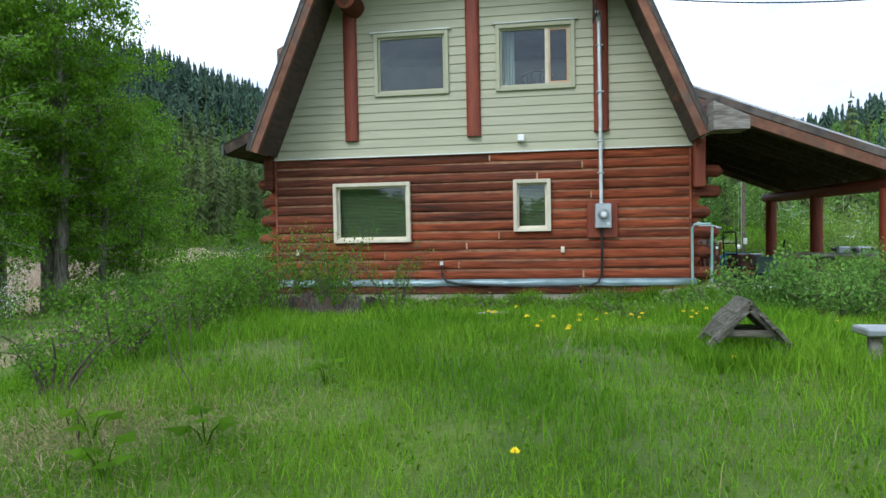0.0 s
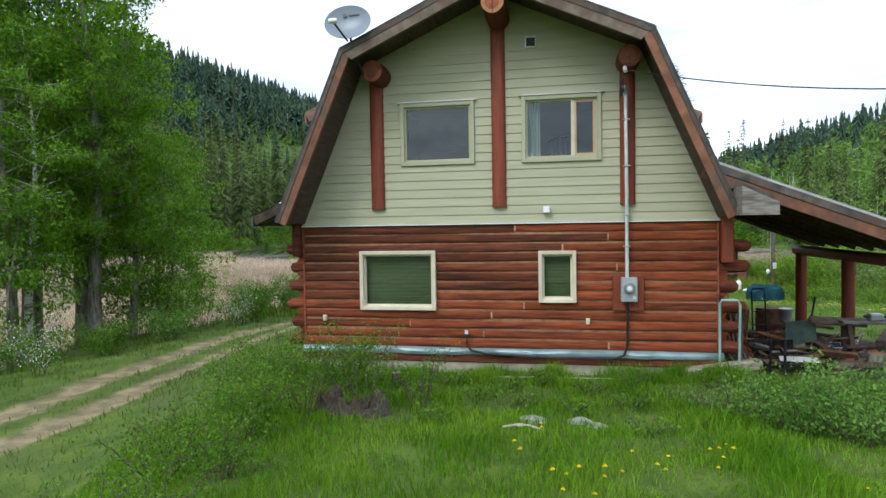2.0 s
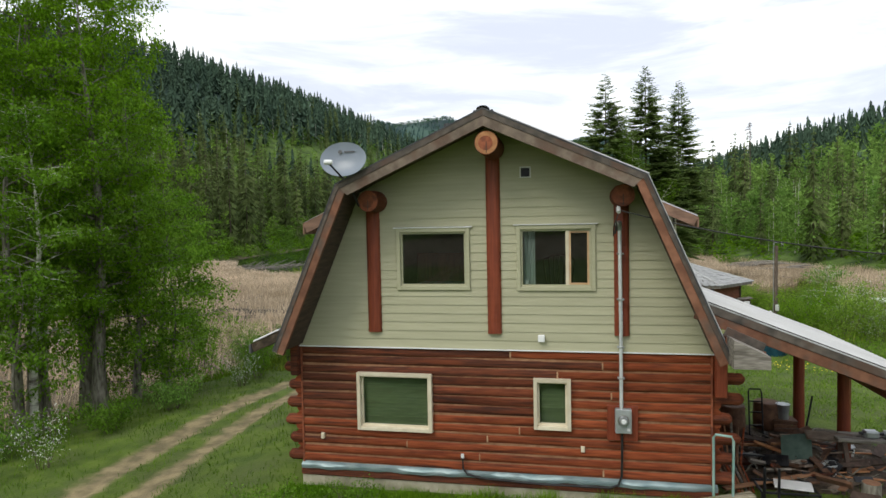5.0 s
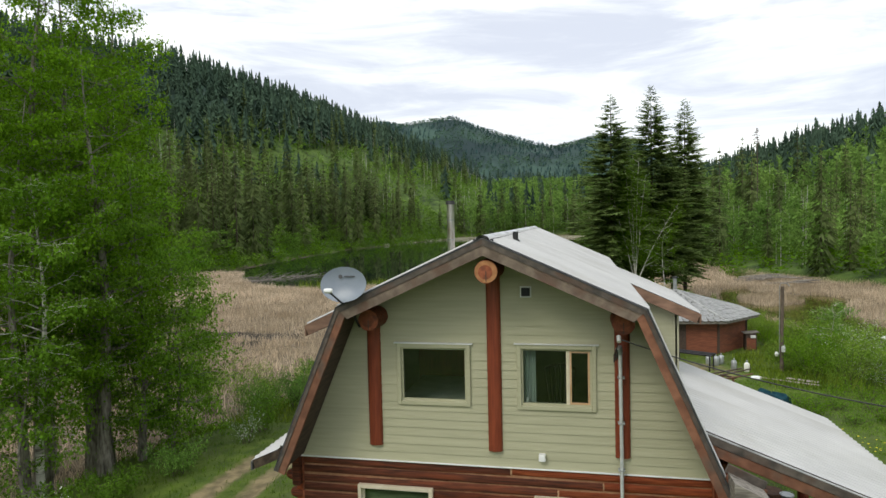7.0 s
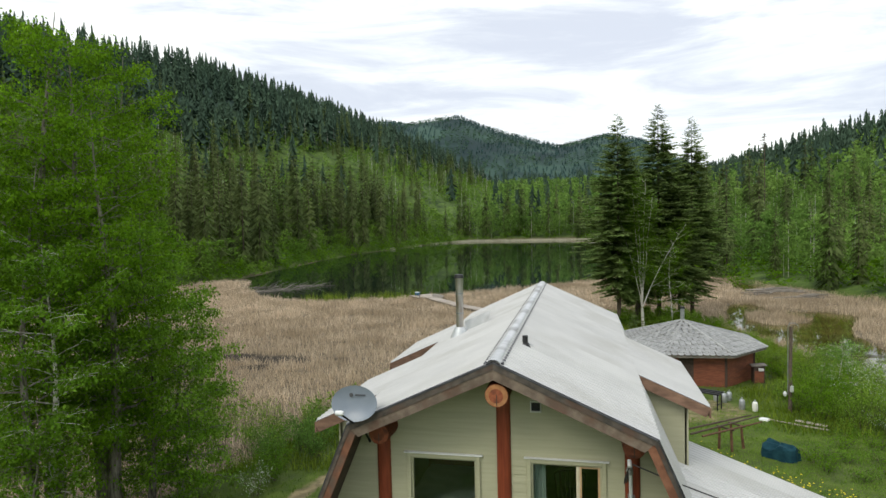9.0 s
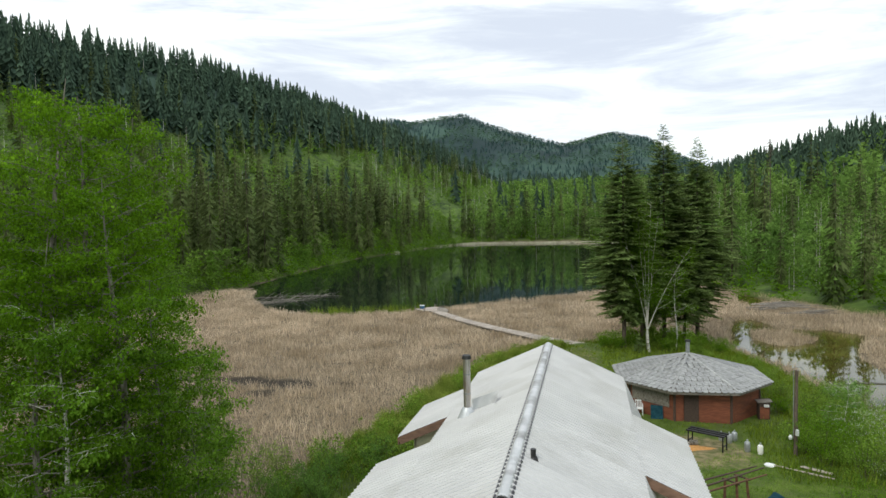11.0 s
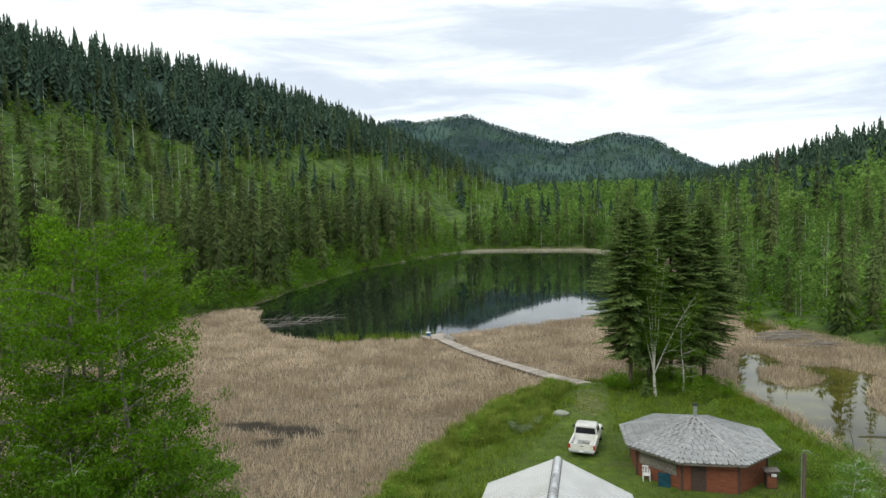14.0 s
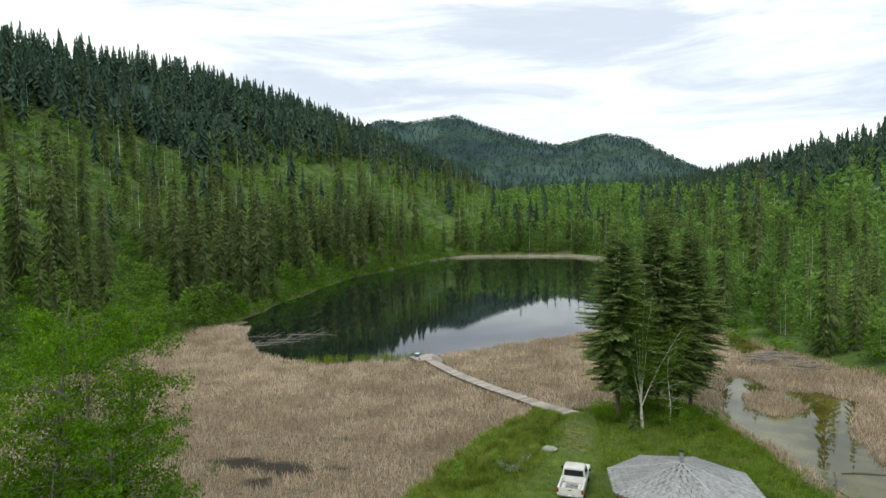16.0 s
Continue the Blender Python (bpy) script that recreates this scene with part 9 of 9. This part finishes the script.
    o = thing("flat_stone", (3.9, 14.0, gz(3.9, 14.0)), "flat pale slab of concrete on the ground", "slab")
    part("slab", rock(3.9, 14.0, gz(3.9, 14.0) + 0.06, 0.22, 44), M["stone"], o, smooth=True)
    o = thing("black_rod", (5.5, 15.6, 0.5), "black iron rod stuck upright in the clutter", "rod")
    part("rod", Geo().tube([(5.38, 15.55, gz(5.4, 15.5)), (5.62, 15.7, 1.15)], 0.022, 7), M["dark_iron"], o)


build_clutter()


# ---- the back yard ----
def build_back_yard():
    x, y = 10.58, 35.2
    z = gz(x, y)
    o = thing("power_pole", (x, y, z), "weathered wooden service pole with a bent conduit", "pole")
    part("pole", Geo().tube([(x, y, z - 0.3), (x, y, 1.5), (x + 0.03, y, 3.75)], [0.10, 0.09, 0.08], 12, wob=0.05), M["firbark"], o, smooth=True)
    part("conduit", Geo().tube([(x - 0.12, y - 0.02, 0.2), (x - 0.12, y - 0.02, 3.7), (x - 0.06, y - 0.02, 3.92), (x + 0.22, y - 0.02, 3.92), (x + 0.36, y - 0.02, 3.78)], 0.02, 8), M["grey"], o, smooth=True)
    part("meter_can", Geo().box((x - 0.06, y - 0.24, 0.40), (x + 0.10, y - 0.12, 0.72), 0.015), M["white"], o)
    part("lamp_globe", Geo().tube([(x - 0.26, y - 0.05, 0.15), (x - 0.26, y - 0.05, 0.28), (x - 0.26, y - 0.05, 0.38)], [0.06, 0.10, 0.05], 10), M["white"], o, smooth=True)
    # dark iron trestle table
    z = gz(6.4, 35.8)
    t = thing("iron_work_table", (6.4, 35.8, z), "long dark iron work table standing on the yard", "table")
    a, b = Vector((5.55, 36.3, z)), Vector((7.3, 35.3, z))
    d = (b - a).normalized()
    s = Vector((-d.y, d.x, 0))
    for q in (-0.3, 0.0, 0.3):
        part("top_bar", plank_between(a + s * q + Vector((0, 0, 0.86)), b + s * q + Vector((0, 0, 0.86)), 0.16, 0.07), M["dark_iron"], t)
    for e in (a + d * 0.1, b - d * 0.1):
        for q in (-0.3, 0.3):
            part("leg", Geo().tube([e + s * q - Vector((0, 0, 0.05)), e + s * q + Vector((0, 0, 0.84))], 0.035, 6), M["dark_iron"], t)
        part("brace", Geo().tube([e - s * 0.3 + Vector((0, 0, 0.3)), e + s * 0.3 + Vector((0, 0, 0.3))], 0.025, 6), M["dark_iron"], t)
    # canisters and clutter
    for k, (x, y, rad, h, m, lab) in enumerate(((8.35, 35.5, 0.15, 0.56, "grey", "white gas canister standing in the yard"), (8.9, 35.15, 0.14, 0.50, "paint", "white gas canister standing in the yard"), (7.75, 36.9, 0.16, 0.5, "grey", "pale metal can in the yard"), (8.1, 37.3, 0.15, 0.5, "grey", "pale metal can in the yard"), (7.4, 37.2, 0.14, 0.45, "grey", "pale metal can in the yard"))):
        z = gz(x, y)
        o = thing("canister", (x, y, z), lab, "canister", "canisters in the yard")
        part("tank", Geo().tube([(x, y, z - 0.02), (x, y, z + 0.05), (x, y, z + h * 0.8), (x, y, z + h * 0.95), (x, y, z + h)], [rad * 0.85, rad, rad, rad * 0.7, rad * 0.3], 16), M[m], o, smooth=True)
        part("valve", Geo().tube([(x, y, z + h), (x, y, z + h + 0.09)], 0.045, 8), M["grey"], o)
    # sawdust patch and firewood
    o = thing("sawdust_patch", (4.9, 35.4, gz(4.9, 35.4)), "orange sawdust spread on the bare yard", "sawdust", kind="stuff")
    vs = [(4.9, 35.4, gz(4.9, 35.4) + 0.07)]
    k = 22
    for ring, f in enumerate((0.5, 1.0)):
        for i in range(k):
            a = 6.283 * i / k
            rr = f * (1.0 + 0.25 * math.sin(3 * a + 1) + 0.14 * math.sin(7 * a))
            x, y = 4.9 + 1.5 * rr * math.cos(a - 0.5), 35.4 + 0.95 * rr * math.sin(a)
            vs.append((x, y, gz(x, y) + (0.055 if ring == 0 else 0.008)))
    fs = [(0, 1 + i, 1 + (i + 1) % k) for i in range(k)] + [(1 + i, 1 + k + i, 1 + k + (i + 1) % k, 1 + (i + 1) % k) for i in range(k)]
    part("sawdust", Geo().add(vs, fs), M["sand"], o, smooth=True)
    r = random.Random(31)
    for k in range(5):
        x, y, a = 4.4 + 0.5 * k * 0.6, 36.3 + r.uniform(-0.3, 0.3), r.uniform(-0.6, 0.6)
        o = thing("firewood_log", (x, y, gz(x, y)), "sawn brown log on the sawdust", "log", "logs in the yard")
        d = Vector((math.cos(a), math.sin(a), 0)) * 0.4
        c = Vector((x, y, gz(x, y) + 0.13))
        part("log_body", Geo().tube([c - d, c, c + d], [0.14, 0.15, 0.14], 10, wob=0.08), M["bark"], o, smooth=True)
        part("cut_end", Geo().tube([c - d * 1.02, c - d], 0.13, 10), M["log_end"], o)
    for k in (0, 3, 5):
        x, y = 6.15 + r.uniform(-0.5, 0.4), 28.12 + 0.11 * (k - 2.5)
        a, ln = 0.71 + r.uniform(-0.07, 0.07), r.uniform(2.6, 4.2)
        z = gz(6.0, 28.1) + 1.0 + 0.06 * (k % 2)
        o = thing("pole_timber", (x, y, z), "long thin brown pole resting on a rough trestle", "pole", "poles on the trestle")
        d = Vector((math.cos(a), math.sin(a), 0.01)) * ln / 2
        part("timber", Geo().tube([Vector((x, y, z)) - d, Vector((x, y, z)) + d], [0.045, 0.03], 7), M["soffit" if k % 2 else "rust"], o, smooth=True)
    x, y = 6.0, 28.12
    z = gz(x, y)
    o = thing("pole_trestle", (x, y, z), "rough trestle of brown posts carrying poles", "trestle")
    for dx, dy in ((0.22, -0.2), (-0.18, 0.17), (0.75, 0.35), (0.4, 0.7)):
        part("post", Geo().tube([(x + dx * 1.1, y + dy * 1.1, z - 0.15), (x + dx, y + dy, z + 0.5), (x + dx * 0.95, y + dy * 0.95, z + 0.98)], [0.06, 0.055, 0.05], 8, wob=0.06), M["rust"], o, smooth=True)
    for e in (0, 1):
        a, b = ((0.30, -0.28), (-0.26, 0.25)) if e == 0 else ((0.83, 0.27), (0.32, 0.78))
        part("crossbar", Geo().tube([(x + a[0], y + a[1], z + 0.94), (x + b[0], y + b[1], z + 0.94)], 0.04, 7), M["soffit"], o, smooth=True)
    for k, (x0, y0, x1, y1) in enumerate(((8.7, 33.4, 10.9, 31.9), (8.8, 33.25, 11.2, 31.75), (10.3, 33.3, 11.4, 32.5), (10.2, 33.2, 11.3, 32.4))):
        z = gz(x0, y0) + 0.10
        o = thing("pale_plank", (x0, y0, z), "long pale trim board lying on the grass", "plank", "pale boards on the grass")
        part("board", plank_between((x0, y0, z), (x1, y1, gz(x1, y1) + 0.10), 0.09, 0.04), M["deck"], o)
    o = thing("white_sack", (8.85, 33.2, gz(8.85, 33.2)), "crumpled white plastic sack on the grass", "sack")
    part("sack", rock(8.85, 33.2, gz(8.85, 33.2) + 0.04, 0.21, 51), M["white"], o, smooth=True)
    # dark green tarp over a heap
    x, y = 7.95, 27.5
    o = thing("tarp_heap", (x, y, gz(x, y)), "dark blue-green tarpaulin drawn over a heap", "tarpaulin")
    # a box-shaped drape with folds running down its sides
    vs, fs, nr, nc = [], [], 9, 40
    z = gz(x, y)
    for i in range(nr):
        u = i / (nr - 1)
        s = 1.0 if u < 0.75 else math.sqrt(max(0.0, 1 - ((u - 0.75) / 0.25) ** 2)) * 0.98 + 0.02
        for j in range(nc):
            a = 6.2832 * j / nc
            c, q = math.cos(a - 0.4), math.sin(a - 0.4)
            k = (abs(c) ** 5 + abs(q) ** 5) ** -0.2
            fold = 1 + (0.05 * math.sin(7 * a + 1) + 0.03 * math.sin(15 * a)) * (1 - 0.7 * u)
            px, py = 0.64 * c * k * s * fold * (1.06 - 0.1 * u), 0.40 * q * k * s * fold * (1.06 - 0.1 * u)
            ca, sa = math.cos(-0.7), math.sin(-0.7)
            top = 0.54 + 0.10 * math.sin(2.3 * a + 0.5) + 0.05 * math.sin(5 * a)
            vs.append((x + px * ca - py * sa, y + px * sa + py * ca, z - 0.03 + top * min(1, u / 0.85) - 0.05 * max(0, u - 0.85)))
    for i in range(nr - 1):
        fs += [(i * nc + j, i * nc + (j + 1) % nc, (i + 1) * nc + (j + 1) % nc, (i + 1) * nc + j) for j in range(nc)]
    fs.append(tuple((nr - 1) * nc + j for j in range(nc)))
    part("tarp", Geo().add(vs, fs), M["teal"], o, smooth=True)
    # shelter with a pale top and blue tarp at the pond side
    x, y = 17.6, 37.6
    z = gz(x, y)
    o = thing("tarp_shelter", (x, y, z), "low shelter with a pale roof and blue tarpaulin", "shelter")
    part("roof_panel", Geo().box((x - 1.2, y - 0.9, z + 1.35), (x + 1.6, y + 0.9, z + 1.43), 0.02), M["white"], o)
    for dx in (-1.1, 1.5):
        for dy in (-0.8, 0.8):
            part("post", Geo().box((x + dx - 0.04, y + dy - 0.04, z - 0.1), (x + dx + 0.04, y + dy + 0.04, z + 1.35), 0.006), M["oldwood"], o)
    part("tarp", sheet((x - 0.6, y - 1.5, z + 0.1), (2.2, 0, 0), (0, 1.1, 0.5), 16, 10, 0.30, 15), M["blue"], o, smooth=True)
    # by the cabin
    x, y = 3.35, 41.6
    z = gz(x, y)
    o = thing("plastic_chair", (x, y, z), "white moulded plastic garden chair by the cabin", "chair")
    part("seat", Geo().box((x - 0.23, y - 0.22, z + 0.40), (x + 0.23, y + 0.22, z + 0.44), 0.015), M["white"], o)
    for k in range(5):
        part("back_slat", plank_between((x - 0.18 + 0.09 * k, y + 0.21, z + 0.44), (x - 0.19 + 0.095 * k, y + 0.32, z + 0.84), 0.05, 0.015), M["white"], o)
    part("back_rail", Geo().box((x - 0.24, y + 0.30, z + 0.80), (x + 0.24, y + 0.34, z + 0.88), 0.012), M["white"], o)
    for dx in (-0.21, 0.21):
        part("arm", Geo().box((x + dx - 0.03, y - 0.22, z + 0.62), (x + dx + 0.03, y + 0.28, z + 0.65), 0.01), M["white"], o)
        for dy in (-0.2, 0.2):
            part("leg", Geo().box((x + dx - 0.025, y + dy - 0.025, z - 0.02), (x + dx + 0.025, y + dy + 0.025, z + (0.62 if dy < 0 else 0.42)), 0.008), M["white"], o)
    x, y = 4.35, 40.75
    z = gz(x, y)
    o = thing("green_panel", (x, y, z), "dark green board leaning on the cabin wall", "board")
    part("panel", Geo().slab([(x - 0.36, y - 0.05, z - 0.02), (x + 0.36, y - 0.18, z - 0.02), (x + 0.36, y + 0.10, z + 0.8), (x - 0.36, y + 0.23, z + 0.8)], (0.1, -1, 0.3), 0.03), M["teal"], o)
    x, y = 10.75, 42.0
    z = gz(x, y)
    o = thing("wooden_cupboard", (x, y, z), "small brown wooden cupboard standing by the cabin", "cupboard")
    part("carcass", Geo().box((x - 0.32, y - 0.3, z - 0.02), (x + 0.32, y + 0.3, z + 1.05), 0.01), M["soffit"], o)
    part("lid", plank_between((x - 0.42, y, z + 1.06), (x + 0.45, y, z + 1.14), 0.75, 0.04), M["oldwood"], o)
    part("door", Geo().box((x - 0.26, y - 0.325, z + 0.06), (x + 0.26, y - 0.302, z + 0.78), 0.006), M["red"], o)
    part("white_box", Geo().box((x - 0.05, y - 0.42, z + 0.80), (x + 0.24, y - 0.31, z + 0.96), 0.01), M["white"], o)
    # driftwood in the lake and pond
    r = random.Random(41)
    for k, (x, y, a, ln) in enumerate(((-53.5, 101.5, 0.30, 9.5), (-51.5, 104.5, 0.18, 8.0), (-49.5, 109.5, 0.06, 9.0), (-54.5, 98.6, 0.45, 6.0), (-58.0, 106.5, 0.1, 5.0))):
        o = thing("drift_tree", (x, y, WATER), "bleached dead tree lying in the lake shallows", "log", "dead trees in the lake")
        d = Vector((math.cos(a), math.sin(a), 0.012)) * ln / 2
        c = Vector((x, y, WATER + 0.04))
        part("trunk", Geo().tube([c - d, c + Vector((0, 0.1, 0.05)), c + d], [0.075, 0.06, 0.02], 6), M["oldwood"], o)
        for q in range(22):
            t, sgn = r.uniform(-0.7, 0.95), r.choice((-1, 1))
            e = c + d * t
            w = Vector((math.cos(a + sgn * r.uniform(0.4, 1.1)), math.sin(a + sgn * r.uniform(0.4, 1.1)), r.uniform(-0.02, 0.42))) * r.uniform(0.7, 3.4)
            part("branch", Geo().tube([e, e + w * 0.5 + Vector((0, 0, 0.05)), e + w], [0.03, 0.022, 0.010], 4), M["oldwood"], o)
    for k in range(24):
        x, y, a, ln = 26.6 + r.uniform(-2.6, 4.5), 96.0 + r.uniform(-4.5, 5.0), r.choice((r.uniform(-0.35, 0.2), r.uniform(-0.9, 0.9))), r.uniform(2.5, 7)
        o = thing("fallen_log", (x, y, WATER), "bleached fallen log lying on the marsh", "log", "fallen logs by the marsh")
        d = Vector((math.cos(a), math.sin(a), 0.04)) * ln / 2
        c = Vector((x, y, WATER + r.uniform(0.30, 0.85)))
        part("log_body", Geo().tube([c - d, c + Vector((0, 0, 0.1)), c + d], [0.10, 0.08, 0.03], 6), M["oldwood"], o)
    for pts, lab in ((((20.9, 56.5, 0.02), (22.4, 56.75, 0.07), (24.6, 56.7, 0.03)), "dark waterlogged branch floating on the pond"), (((19.95, 55.4, 0.55), (19.75, 54.4, 0.22), (19.3, 53.1, 0.05), (19.8, 51.6, 0.02)), "bent dead branch rising from the pond")):
        q = [Vector((px, py, WATER + pz)) for px, py, pz in pts]
        o = thing("drift_branch", q[0], lab, "branch", "branches in the pond")
        part("stem", Geo().tube(q, [0.05] + [0.045] * (len(q) - 2) + [0.025], 6), M["mosswood"], o)
    for k in range(16):
        x, y, a, ln = 16.9 + r.uniform(-0.8, 0.9), 53.2 + r.uniform(-1.0, 1.0), r.uniform(-0.5, 1.4), r.uniform(0.6, 1.6)
        d = Vector((math.cos(a), math.sin(a), 0)) * ln / 2
        p, q = Vector((x, y, 0)) - d, Vector((x, y, 0)) + d
        p.z, q.z = gz(p.x, p.y) + r.uniform(0.12, 0.3), gz(q.x, q.y) + r.uniform(0.05, 0.3)
        o = thing("brush_stick", (x, y, gz(x, y)), "grey dead stick in the brush heap above the pond", "stick", "sticks in the brush heap")
        part("stem", Geo().tube([p, q], [0.035, 0.018], 5), M["oldwood"], o)


build_back_yard()
